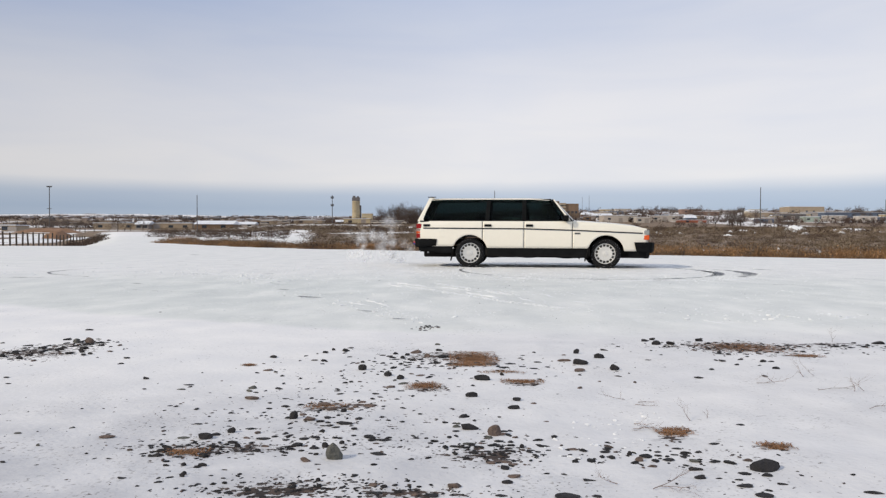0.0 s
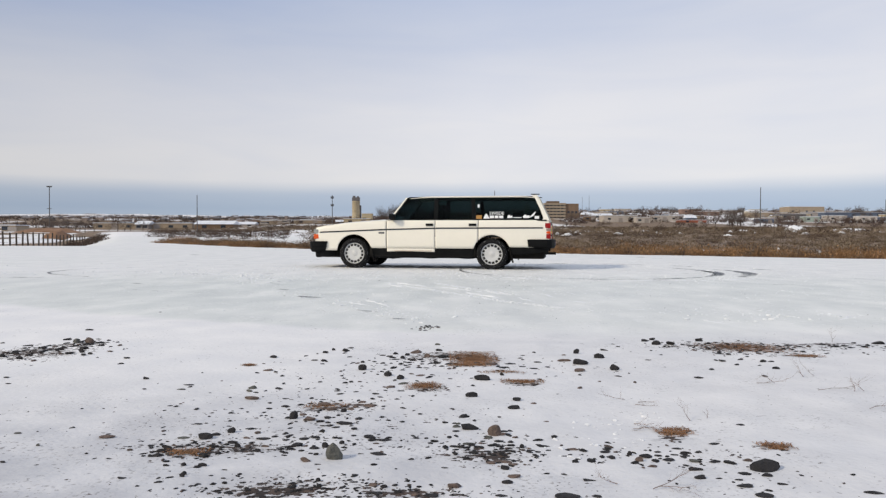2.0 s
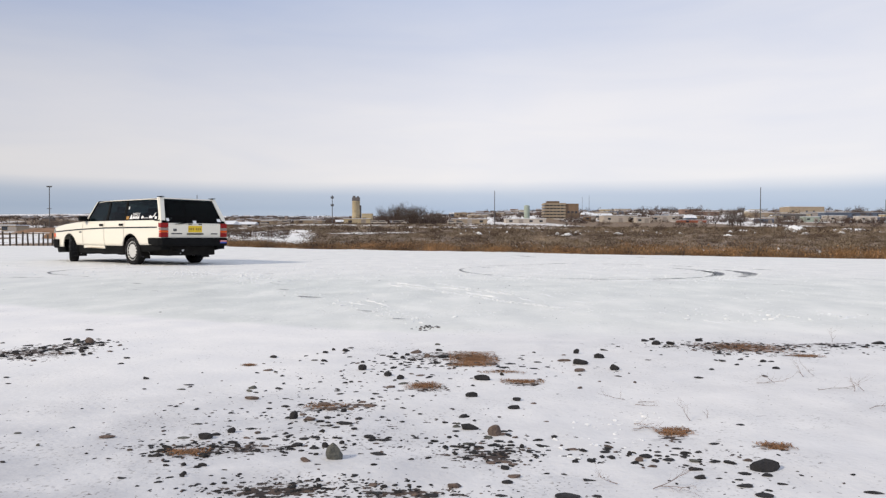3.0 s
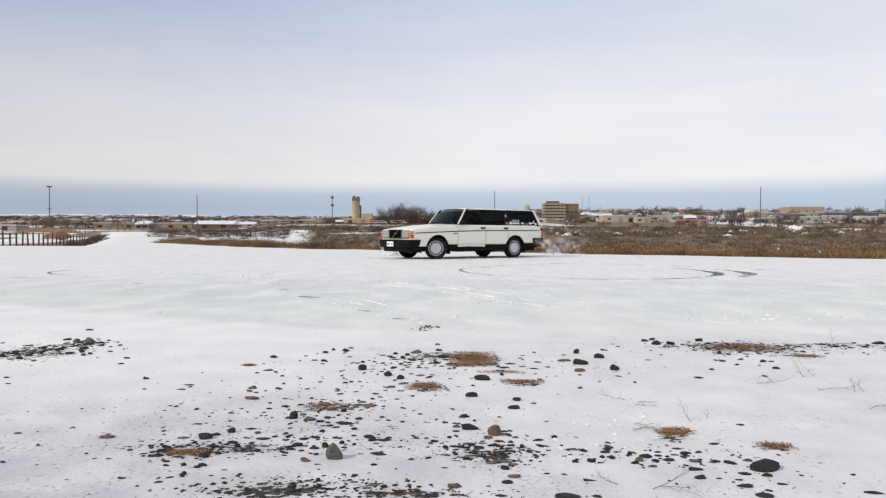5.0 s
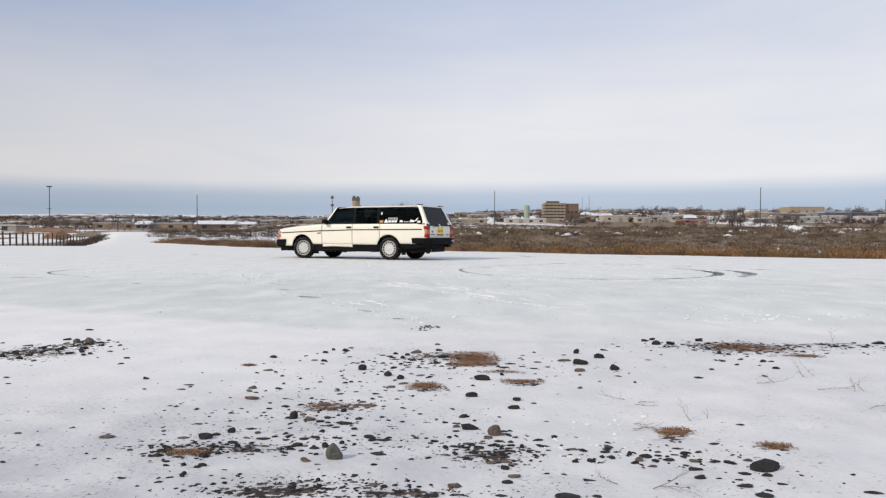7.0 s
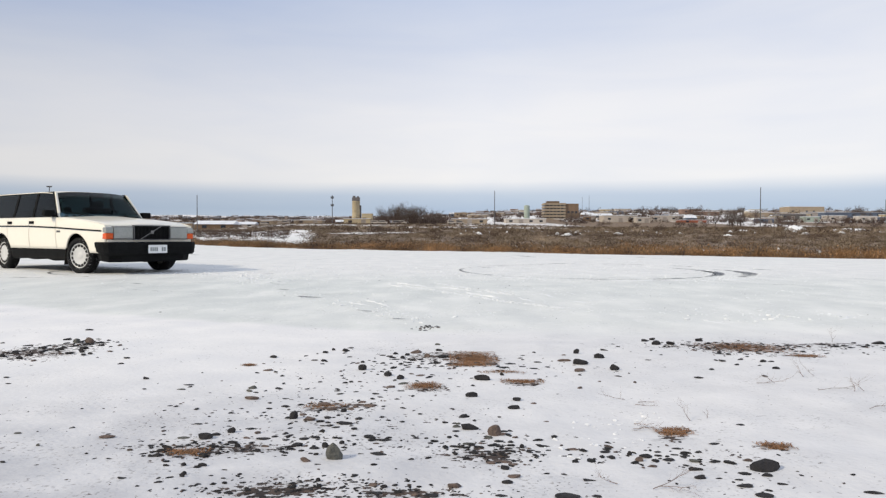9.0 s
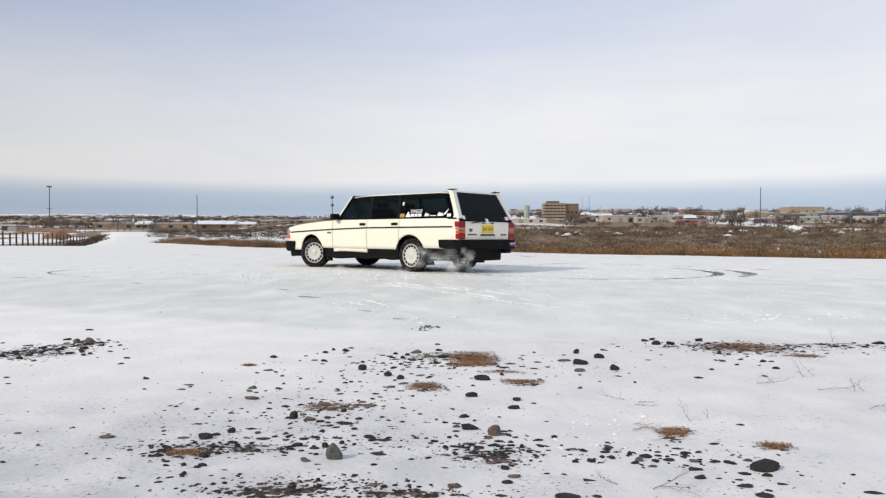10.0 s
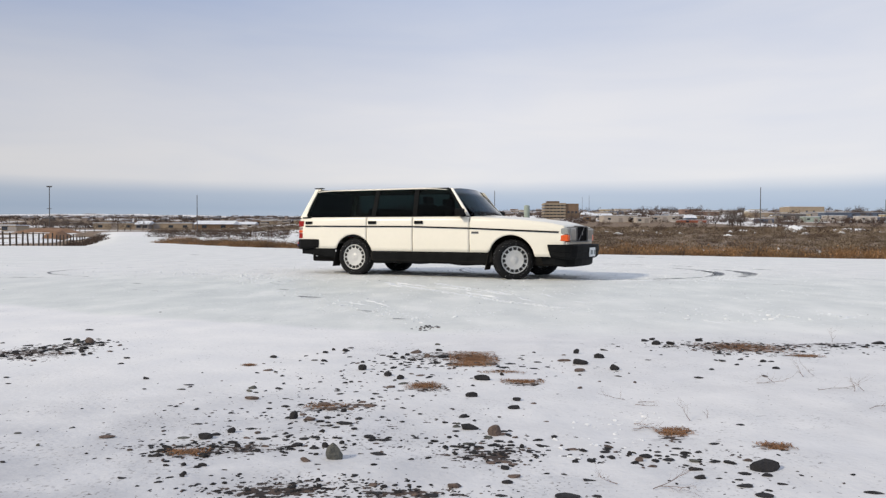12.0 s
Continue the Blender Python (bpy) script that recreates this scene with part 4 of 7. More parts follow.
# stones that lie singly on the snow: x, y, width, height by width
BASALT_LOT_EDGE = [(-2.33, 4.65, 0.051, 0.2), (1.28, 4.3, 0.037, 0.36), (1.55, 4.26, 0.041, 0.53), (-2.26, 4.24, 0.047, 0.29), (1.21, 4.23, 0.036, 0.48), (2.62, 4.23,
    0.089, 0.17), (1.25, 4.11, 0.049, 0.56), (1.33, 4.1, 0.046, 0.52), (-2.36, 4.01, 0.06, 0.12), (-1.93, 3.99, 0.036, 0.25), (-0.52, 3.99, 0.033,
    0.24), (0.89, 3.91, 0.039, 0.27), (-2.21, 3.89, 0.044, 0.29), (-0.02, 3.89, 0.038, 0.37), (-0.6, 3.88, 0.019, 0.66), (-1.97, 3.87, 0.049, 0.31),
    (-0.53, 3.87, 0.038, 0.37), (-2.09, 3.83, 0.05, 0.15), (-0.63, 3.8, 0.031, 0.46), (-0.25, 3.8, 0.025, 0.46), (0.72, 3.8, 0.029, 0.95), (-0.32,
    3.77, 0.031, 0.23), (-1.93, 3.76, 0.034, 0.59), (-0.19, 3.76, 0.025, 0.46)]
BASALT_FAR_GRAVEL = [(-2.28, 3.74, 0.05, 0.31), (-1.97, 3.73, 0.048, 0.31), (-0.28, 3.73, 0.03, 0.34), (-1.86, 3.72, 0.027, 0.47), (-0.89, 3.71, 0.04, 0.33), (-0, 3.71,
    0.054, 0.2), (-1.88, 3.69, 0.027, 0.47), (-0.21, 3.69, 0.024, 0.6), (0.82, 3.68, 0.056, 0.33), (-2.29, 3.66, 0.028, 0.62), (-0.17, 3.64, 0.024,
    0.31), (1.53, 3.62, 0.026, 0.32), (-1.62, 3.61, 0.032, 0.24), (-0.15, 3.61, 0.035, 0.26), (-2.16, 3.6, 0.034, 0.47), (1.42, 3.58, 0.034, 0.31),
    (-0.65, 3.57, 0.035, 0.17), (0.48, 3.57, 0.035, 0.17), (1.62, 3.56, 0.029, 0.4), (1.66, 3.56, 0.032, 0.23), (-0.6, 3.55, 0.026, 0.39), (-0.4,
    3.55, 0.023, 0.45), (-0.3, 3.53, 0.026, 0.26), (0.34, 3.52, 0.052, 0.1)]
BASALT_MID_FAR = [(0.68, 3.51, 0.07, 0.31), (-0.03, 3.5, 0.029, 0.34), (1.46, 3.49, 0.025, 0.32), (-0.59, 3.47, 0.026, 0.13), (1.56, 3.46, 0.022, 0.21), (-1.58, 3.45,
    0.028, 0.27), (0.39, 3.44, 0.034, 0.1), (0.82, 3.36, 0.043, 0.64), (1.59, 3.35, 0.033, 0.3), (-0.38, 3.34, 0.039, 0.69), (-0.78, 3.29, 0.019,
    0.36), (-0.86, 3.27, 0.022, 0.3), (-0.25, 3.2, 0.034, 0.66), (0.27, 3.2, 0.018, 0.69), (1.16, 3.2, 0.039, 0.2), (1.46, 3.19, 0.026, 0.26), (-0.19,
    3.12, 0.036, 0.52), (0.18, 3.11, 0.067, 0.26), (-1.92, 3.1, 0.024, 0.17), (-1.3, 3.08, 0.027, 0.45), (-0.4, 3.07, 0.018, 0.52), (-0.42, 3.05,
    0.025, 0.32), (-1.85, 3, 0.023, 0.16), (-1.08, 2.99, 0.044, 0.1)]
BASALT_MID = [(-0.68, 2.93, 0.03, 0.24), (-0.13, 2.924, 0.022, 0.11), (-0.56, 2.92, 0.022, 0.24), (-1.23, 2.9, 0.018, 0.19), (-0.17, 2.893, 0.029, 0.1), (-0.43,
    2.875, 0.024, 0.1), (-0.267, 2.835, 0.028, 0.23), (0.115, 2.8, 0.047, 0.54), (-0.246, 2.777, 0.023, 0.19), (-0.615, 2.753, 0.026, 0.16), (-0.513,
    2.753, 0.018, 0.42), (0.291, 2.742, 0.03, 0.46), (-0.271, 2.738, 0.02, 0.36), (-0.501, 2.673, 0.022, 0.19), (-0.586, 2.634, 0.031, 0.25), (0.264,
    2.612, 0.044, 0.41), (-0.643, 2.607, 0.022, 0.19), (-0.447, 2.552, 0.019, 0.35), (-0.356, 2.532, 0.021, 0.64), (0.074, 2.485, 0.037, 0.28),
    (-0.365, 2.468, 0.014, 0.49), (-0.52, 2.44, 0.029, 0.57), (-0.514, 2.433, 0.029, 0.95), (-0.396, 2.43, 0.018, 0.34)]
BASALT_MID_NEAR = [(0.01, 2.403, 0.02, 0.4), (1.01, 2.382, 0.028, 0.1), (-0.415, 2.38, 0.028, 0.32), (-0.796, 2.367, 0.012, 0.21), (-0.821, 2.359, 0.027, 0.1), (-0.331,
    2.355, 0.055, 0.1), (-0.375, 2.331, 0.024, 0.2), (-0.395, 2.327, 0.018, 0.2), (0.086, 2.326, 0.055, 0.31), (-0.291, 2.293, 0.021, 0.34), (0.043,
    2.289, 0.023, 0.2), (-0.388, 2.267, 0.019, 0.51), (-0.679, 2.264, 0.024, 0.68), (-0.723, 2.23, 0.031, 0.32), (-0.282, 2.223, 0.017, 0.19),
    (-0.532, 2.222, 0.019, 0.27), (-0.228, 2.217, 0.033, 0.26), (-0.395, 2.204, 0.026, 0.22), (-0.561, 2.202, 0.045, 0.1), (-0.743, 2.195, 0.043,
    0.45), (-0.429, 2.195, 0.03, 0.17), (-0.337, 2.195, 0.017, 0.45), (-0.188, 2.187, 0.051, 0.1), (-0.488, 2.185, 0.022, 0.19)]
BASALT_GRAVEL_BANK = [(0.835, 2.161, 0.035, 0.1), (-0.643, 2.155, 0.03, 0.24), (-0.307, 2.146, 0.015, 0.67), (0.242, 2.129, 0.013, 0.79), (-0.441, 2.128, 0.033, 0.32),
    (0.166, 2.128, 0.014, 0.23), (0.709, 2.117, 0.026, 0.1), (0.057, 2.116, 0.025, 0.38), (0.116, 2.115, 0.028, 0.23), (-0.616, 2.112, 0.018, 0.73),
    (-0.353, 2.109, 0.018, 0.95), (-0.678, 2.107, 0.022, 0.29), (0.263, 2.102, 0.025, 0.1), (0.485, 2.097, 0.029, 0.1), (-0.381, 2.095, 0.029, 0.23),
    (-0.82, 2.093, 0.03, 0.46), (0.643, 2.09, 0.02, 0.22), (0.284, 2.087, 0.018, 0.26), (0.761, 2.081, 0.018, 0.27), (-0.547, 2.075, 0.025, 0.3),
    (-0.416, 2.072, 0.018, 0.26), (0.551, 2.068, 0.014, 0.95), (0.089, 2.067, 0.014, 0.37), (0.375, 2.066, 0.012, 0.29)]
BASALT_BANK_FRONT = [(0.298, 2.063, 0.021, 0.1), (0.68, 2.06, 0.022, 0.1), (-0.459, 2.055, 0.016, 0.31), (0.138, 2.055, 0.014, 0.37), (-0.821, 2.053, 0.026, 0.47),
    (0.174, 2.052, 0.014, 0.66), (0.715, 2.049, 0.022, 0.1), (0.038, 2.045, 0.014, 0.51), (0.597, 2.043, 0.036, 0.26), (-1.035, 2.042, 0.011, 0.39),
    (-0.185, 2.04, 0.045, 0.1), (-0.239, 2.04, 0.017, 0.14), (-0.364, 2.03, 0.014, 0.51), (-0.686, 2.016, 0.029, 0.59), (0.652, 2.014, 0.035, 0.15),
    (-0.816, 2.01, 0.033, 0.25), (0.065, 2.003, 0.013, 0.37), (-0.088, 1.995, 0.017, 0.25), (-0.946, 1.993, 0.017, 0.19), (0.128, 1.985, 0.01, 0.94),
    (-1.223, 1.953, 0.015, 0.39), (-0.345, 1.942, 0.017, 0.13), (-0.713, 1.935, 0.014, 0.66), (-0.661, 1.934, 0.024, 0.45)]
BASALT_NEAR = [(0.172, 1.932, 0.023, 0.52), (0.695, 1.93, 0.038, 0.21), (-0.761, 1.929, 0.016, 0.31), (0.007, 1.926, 0.019, 0.1), (0.882, 1.924, 0.071, 0.32),
    (0.871, 1.874, 0.031, 0.31), (-0.687, 1.863, 0.017, 0.59), (0.686, 1.858, 0.028, 0.47), (-0.685, 1.846, 0.013, 0.65), (0.782, 1.845, 0.02, 0.17),
    (-0.575, 1.842, 0.013, 0.21), (0.382, 1.835, 0.032, 0.1), (-0.833, 1.822, 0.024, 0.1), (0.168, 1.819, 0.028, 0.35), (0.88, 1.814, 0.027, 0.15),
    (-0.32, 1.81, 0.013, 0.78), (-0.238, 1.807, 0.014, 0.28), (-0.728, 1.799, 0.02, 0.1), (0.778, 1.791, 0.043, 0.1), (-0.118, 1.774, 0.014, 0.28),
    (-0.058, 1.767, 0.014, 0.28), (-0.145, 1.759, 0.018, 0.44), (1.08, 1.751, 0.045, 0.1), (-0.107, 1.73, 0.015, 0.45)]
BASALT_FOOT = [(-0.163, 1.723, 0.03, 0.11), (0.791, 1.718, 0.04, 0.19), (-0.024, 1.715, 0.035, 0.14), (0.146, 1.715, 0.029, 0.1), (0.378, 1.708, 0.024, 0.19),
    (0.303, 1.704, 0.059, 0.1)]
BROWN_LOT_EDGE = [(-2.06, 4.11, 0.049, 0.7), (-0.14, 3.84, 0.063, 0.23), (-0.08, 3.71, 0.036, 0.55), (0.62, 3.59, 0.065, 0.14), (0.24, 3.48, 0.046, 0.31), (0.65, 3.34,
    0.05, 0.32), (-0.82, 3.33, 0.045, 0.23), (-0.1, 3.2, 0.042, 0.1), (-0.22, 2.96, 0.039, 0.21), (-0.745, 2.741, 0.052, 0.27), (0.349, 2.697, 0.022,
    0.3), (-0.306, 2.684, 0.029, 0.28), (-0.443, 2.647, 0.049, 0.26), (-0.472, 2.632, 0.031, 0.17), (-0.266, 2.626, 0.048, 0.2), (-0.321, 2.612,
    0.022, 0.3), (-0.333, 2.569, 0.026, 0.31), (-0.407, 2.555, 0.043, 0.3), (-0.496, 2.49, 0.025, 0.31), (0.363, 2.453, 0.018, 0.21), (-0.454, 2.404,
    0.041, 0.4), (0.169, 2.253, 0.042, 0.76), (0.19, 2.252, 0.026, 0.31), (0.231, 2.225, 0.019, 0.27)]
BROWN_FAR_GRAVEL = [(-1.058, 2.211, 0.045, 0.19), (-0.613, 2.21, 0.023, 0.2), (-0.534, 2.12, 0.022, 0.29), (0.393, 2.114, 0.032, 0.12), (0.565, 2.009, 0.026, 0.49),
    (0.18, 1.99, 0.03, 0.17), (0.139, 1.979, 0.027, 0.22), (0.198, 1.975, 0.03, 0.11), (-0.383, 1.971, 0.027, 0.51), (0.192, 1.867, 0.032, 0.3),
    (0.029, 1.776, 0.033, 0.39), (-0.175, 1.772, 0.024, 0.27), (-0.066, 1.717, 0.018, 0.43)]
GREY_LOT_EDGE = [(-2.14, 4.12, 0.038, 0.71), (-0.03, 4.11, 0.03, 0.41), (-0.17, 3.03, 0.04, 0.22), (-0.79, 2.94, 0.035, 0.35), (-1.08, 2.91, 0.033, 0.13), (-0.79,
    2.88, 0.025, 0.43), (0.056, 2.387, 0.016, 0.54), (0.049, 2.349, 0.027, 0.31), (-1.219, 2.314, 0.017, 0.27), (-1.357, 2.241, 0.022, 0.18), (0.146,
    2.212, 0.024, 0.43), (-0.82, 2.204, 0.039, 0.11), (0.082, 2.151, 0.036, 0.1), (-1.21, 2.105, 0.012, 0.59), (-0.789, 2.03, 0.022, 0.29), (0.723,
    2.003, 0.034, 0.23), (-0.306, 1.994, 0.047, 0.9)]


def stone_mesh(seed, width, tall):
    """An angular stone: a ball cut flat by a dozen planes, deeper in the middle, sunk a little."""
    r = random.Random(seed)
    bm = bmesh.new()
    bmesh.ops.create_icosphere(bm, subdivisions=2, radius=1.0)
    cuts = []
    for k in range(9):
        n = Vector((r.gauss(0, 1), r.gauss(0, 1), r.gauss(0.3, 0.8))).normalized()
        cuts.append((n, r.uniform(0.42, 0.84) if tall < 0.6 else r.uniform(0.72, 0.92)))
    for v in bm.verts:
        for n, d in cuts:
            q = v.co.dot(n) - d
            if q > 0:
                v.co -= n * q
        v.co *= 1.0 + 0.16 * noise.noise(v.co * 2.6 + Vector((seed, 0, 0)))
    xs = [v.co.x for v in bm.verts]
    k = 2.0 / (max(xs) - min(xs))
    deep, lean = r.uniform(0.55, 0.85), r.uniform(-0.25, 0.25)
    for v in bm.verts:
        x, y, z = v.co
        v.co = ((x * k + lean * z) * width / 2, (y * deep + 0.2 * lean * x) * width / 2, (z + 0.45) * width * tall / 1.5)
    return bm


GREYSTONE = material("grey_green_stone", (0.085, 0.085, 0.075), 0.8, noise_scale=25, vary=0.4, bump=0.5, bump_scale=60)
STONE_KINDS = ((BASALT, "dark basalt stone half sunk in the snow", (BASALT_LOT_EDGE, BASALT_FAR_GRAVEL, BASALT_MID_FAR, BASALT_MID, BASALT_MID_NEAR, BASALT_GRAVEL_BANK, BASALT_BANK_FRONT, BASALT_NEAR, BASALT_FOOT)),
               (BROWNSTONE, "brown angular stone lying on the snow", (BROWN_LOT_EDGE, BROWN_FAR_GRAVEL)),
               (GREYSTONE, "grey weathered stone lying on the snow", (GREY_LOT_EDGE,)))
seed = 0
for mat, lab, zones in STONE_KINDS:
    for x, y, width, tall in (row for zone in zones for row in zone):
        seed += 1
        ob = part("stone", stone_mesh(seed, width * 1.08, tall * (1.3 if width > 0.054 else 1.0)), mat, None, lab)
        ob.location = (x, y, ground_z(x, y))
        tagged(ob, category="stone", group="loose stones on the snow")

vs, fs, vb, fb = [], [], [], []
# x, y, spread x, spread y, how many, least and largest size
GRAVEL = [(-0.45, 2.45, 0.32, 0.26, 130, 0.006, 0.036), (-0.52, 2.13, 0.34, 0.08, 130, 0.008, 0.036), (-0.40, 1.77, 0.22, 0.07, 230, 0.005, 0.03),
          (-0.05, 3.55, 0.34, 0.22, 120, 0.012, 0.06), (0.16, 2.10, 0.17, 0.10, 120, 0.009, 0.045), (1.70, 3.95, 0.32, 0.20, 170, 0.012, 0.06),
          (-2.25, 3.80, 0.30, 0.20, 80, 0.012, 0.06), (-2.06, 4.06, 0.10, 0.12, 60, 0.015, 0.06), (0.45, 3.4, 0.5, 0.25, 45, 0.01, 0.05),
          (-0.05, 1.74, 0.30, 0.05, 100, 0.005, 0.02), (-0.75, 2.06, 0.10, 0.06, 70, 0.008, 0.035), (2.25, 4.08, 0.28, 0.10, 60, 0.012, 0.06),
          (0.66, 2.04, 0.20, 0.10, 60, 0.010, 0.045), (-1.0, 2.4, 0.6, 0.4, 90, 0.004, 0.018), (0.9, 1.8, 0.4, 0.12, 40, 0.005, 0.025), (-0.35, 2.9, 0.5, 0.5, 150, 0.007, 0.04),
          (0.0, 8.0, 3.5, 2.0, 24, 0.012, 0.04), (-0.09, 4.85, 0.06, 0.06, 25, 0.02, 0.06), (1.3, 4.1, 0.25, 0.15, 25, 0.01, 0.05)]
for gi, (cx, cy, sx, sy, count, a, b) in enumerate(GRAVEL):
    for i in range(int(count * 1.35)):
        x, y = rng.gauss(cx, sx * 0.75), rng.gauss(cy, sy * 0.75)
        if y < 1.3:
            continue
        size = a * 0.75 + (b * 0.66 - a * 0.75) * rng.random() ** 2.2
        if rng.random() < 0.16:
            pebble(vb, fb, x, y, size, rng.uniform(0.16, 0.42), gi * 1000 + i)
        else:
            pebble(vs, fs, x, y, size, rng.uniform(0.16, 0.42), gi * 1000 + i)
tagged(mesh_part("gravel", vs, fs, BASALT, None, "dark gravel scattered over the snow", False, "stuff", closed=False), category="gravel")
tagged(mesh_part("brown_gravel", vb, fb, BROWNSTONE, None, "brown gravel scattered over the snow", False, "stuff", closed=False), category="gravel")


def blade(vs, fs, x, y, z, dx, dy, h, w, bend=0.3):
    """One thin upright blade of two joints."""
    k = len(vs)
    px, py = -dy, dx
    n = math.hypot(px, py) or 1.0
    px, py = px / n * w, py / n * w
    vs += [(x - px, y - py, z), (x + px, y + py, z), (x + dx * 0.45 + px * 0.7, y + dy * 0.45 + py * 0.7, z + h * 0.65), (x + dx * 0.45 - px * 0.7, y + dy * 0.45 - py * 0.7, z + h * 0.65), (x + dx, y + dy, z + h * (1 - bend * 0.2))]
    fs += [(k, k + 1, k + 2, k + 3), (k + 3, k + 2, k + 4)]


# tufts of dead grass pressed into the snow: x, y, spread x, spread y, how many
TUFTS = [(0.16, 3.64, 0.12, 0.20, 800), (-0.08, 2.98, 0.07, 0.06, 170), (0.35, 3.08, 0.09, 0.04, 130), (1.72, 4.00, 0.24, 0.17, 420), (0.76, 2.31, 0.055, 0.06, 120),
         (1.01, 2.13, 0.05, 0.04, 80), (-0.75, 2.05, 0.06, 0.035, 80), (-0.44, 2.63, 0.08, 0.05, 40), (1.92, 3.72, 0.09, 0.05, 110), (0.28, 3.28, 0.10, 0.04, 60), (-0.945, 3.44, 0.03, 0.025, 60),
         (0.12, 3.46, 0.09, 0.05, 160)]
for cx, cy, sx, sy, count in TUFTS:
    vs, fs = [], []
    for i in range(int(count * 4.2)):
        x, y = max(-sx, min(sx, rng.gauss(0, sx * 0.5))), max(-sy, min(sy, rng.gauss(0, sy * 0.5)))
        a, ln = rng.uniform(0, 6.28), rng.uniform(0.005, 0.020) * (1 + cy * 0.12)
        blade(vs, fs, x, y, ground_z(cx + x, cy + y) - ground_z(cx, cy) - 0.002, ln * math.cos(a), ln * math.sin(a), rng.uniform(0.0005, 0.004), 0.0015)
    ob = mesh_part("dead_grass_tuft", vs, fs, STRAW, None, "flattened rusty-brown dead grass poking through snow", False, "stuff", closed=False)
    ob.location = (cx, cy, ground_z(cx, cy) + 0.004)
    tagged(ob, category="grass", group="dead grass tufts")


def tube(vs, fs, a, b, r0, r1, seg=4):
    a, b = Vector(a), Vector(b)
    d = (b - a).normalized()
    u = d.orthogonal().normalized()
    v = d.cross(u)
    k = len(vs)
    for p, r in ((a, r0), (b, r1)):
        for s in range(seg):
            t = 6.283 * s / seg
            vs.append(tuple(p + (u * math.cos(t) + v * math.sin(t)) * r))
    for s in range(seg):
        t = (s + 1) % seg
        fs.append((k + s, k + t, k + seg + t, k + seg + s))


def branch(vs, fs, r, p, d, length, rad, depth, seg=4, up=0.15, kids=(2, 3)):
    """A limb of three bent joints that forks again."""
    for j in range(3):
        q = p + d * (length / 3)
        tube(vs, fs, p, q, rad * (1 - j * 0.22), rad * (1 - (j + 1) * 0.22), seg)
        p = q
        d = (d + Vector((r.gauss(0, 0.16), r.gauss(0, 0.16), r.gauss(up * 0.3, 0.12)))).normalized()
        if depth > 0:
            for _ in range(r.randint(*kids) if j == 2 else 1):
                side = (d + Vector((r.gauss(0, 0.6), r.gauss(0, 0.6), r.gauss(up, 0.35)))).normalized()
                branch(vs, fs, r, p, side, length * r.uniform(0.5, 0.75), rad * 0.5, depth - 1, max(3, seg - 1), up, kids)


# dry twigs: x, y, heading in degrees, length, lift
TWIGS = [(0.76, 2.73, 10, 0.13, 0.05), (0.72, 2.78, 170, 0.10, 0.1), (0.74, 2.70, -40, 0.10, 0.1), (0.86, 2.44, 120, 0.09, 0.9), (0.93, 2.47, 60, 0.04, 0.9), (0.64, 2.36, -20, 0.10, 0.15), (1.56, 2.92, 5, 0.22, 0.1),
         (1.44, 3.05, 130, 0.10, 0.5), (1.70, 2.90, 60, 0.10, 0.5), (1.75, 2.92, 110, 0.08, 0.5), (0.55, 1.78, -30, 0.12, 0.15), (0.53, 1.76, 20, 0.14, 0.2), (0.45, 1.80, 160, 0.08, 0.2),
         (1.58, 2.60, 20, 0.12, 0.25), (2.35, 4.25, 60, 0.12, 0.9), (1.36, 3.05, -14, 0.20, 0.06), (1.62, 3.16, 100, 0.10, 0.7), (1.68, 3.18, 150, 0.09, 0.5), (0.66, 2.42, -50, 0.10, 0.2), (0.70, 2.36, 200, 0.08, 0.2), (2.10, 3.20, 100, 0.10, 0.6)]
for i, (x, y, a, ln, lift) in enumerate(TWIGS):
    vs, fs = [], []
    r = random.Random(500 + i)
    d = Vector((math.cos(radians(a)), math.sin(radians(a)), lift)).normalized()
    branch(vs, fs, r, Vector((0, 0, 0)), d, ln * 0.55, 0.0012, 2, 4, 0.1, (1, 2))
    ob = mesh_part("dry_twig", vs, fs, TWIG, None, "thin bare dry twig lying in the snow", closed=False)
    ob.location = (x, y, ground_z(x, y) + 0.003)
    tagged(ob, category="twig", group="dry twigs in the snow")

# ---------------------------------------------------------------- tracks on the lot
CRUMB = material("snow_crumbs", (0.78, 0.79, 0.80), 0.7, noise_scale=20, vary=0.06, bump=0.3, bump_scale=60)


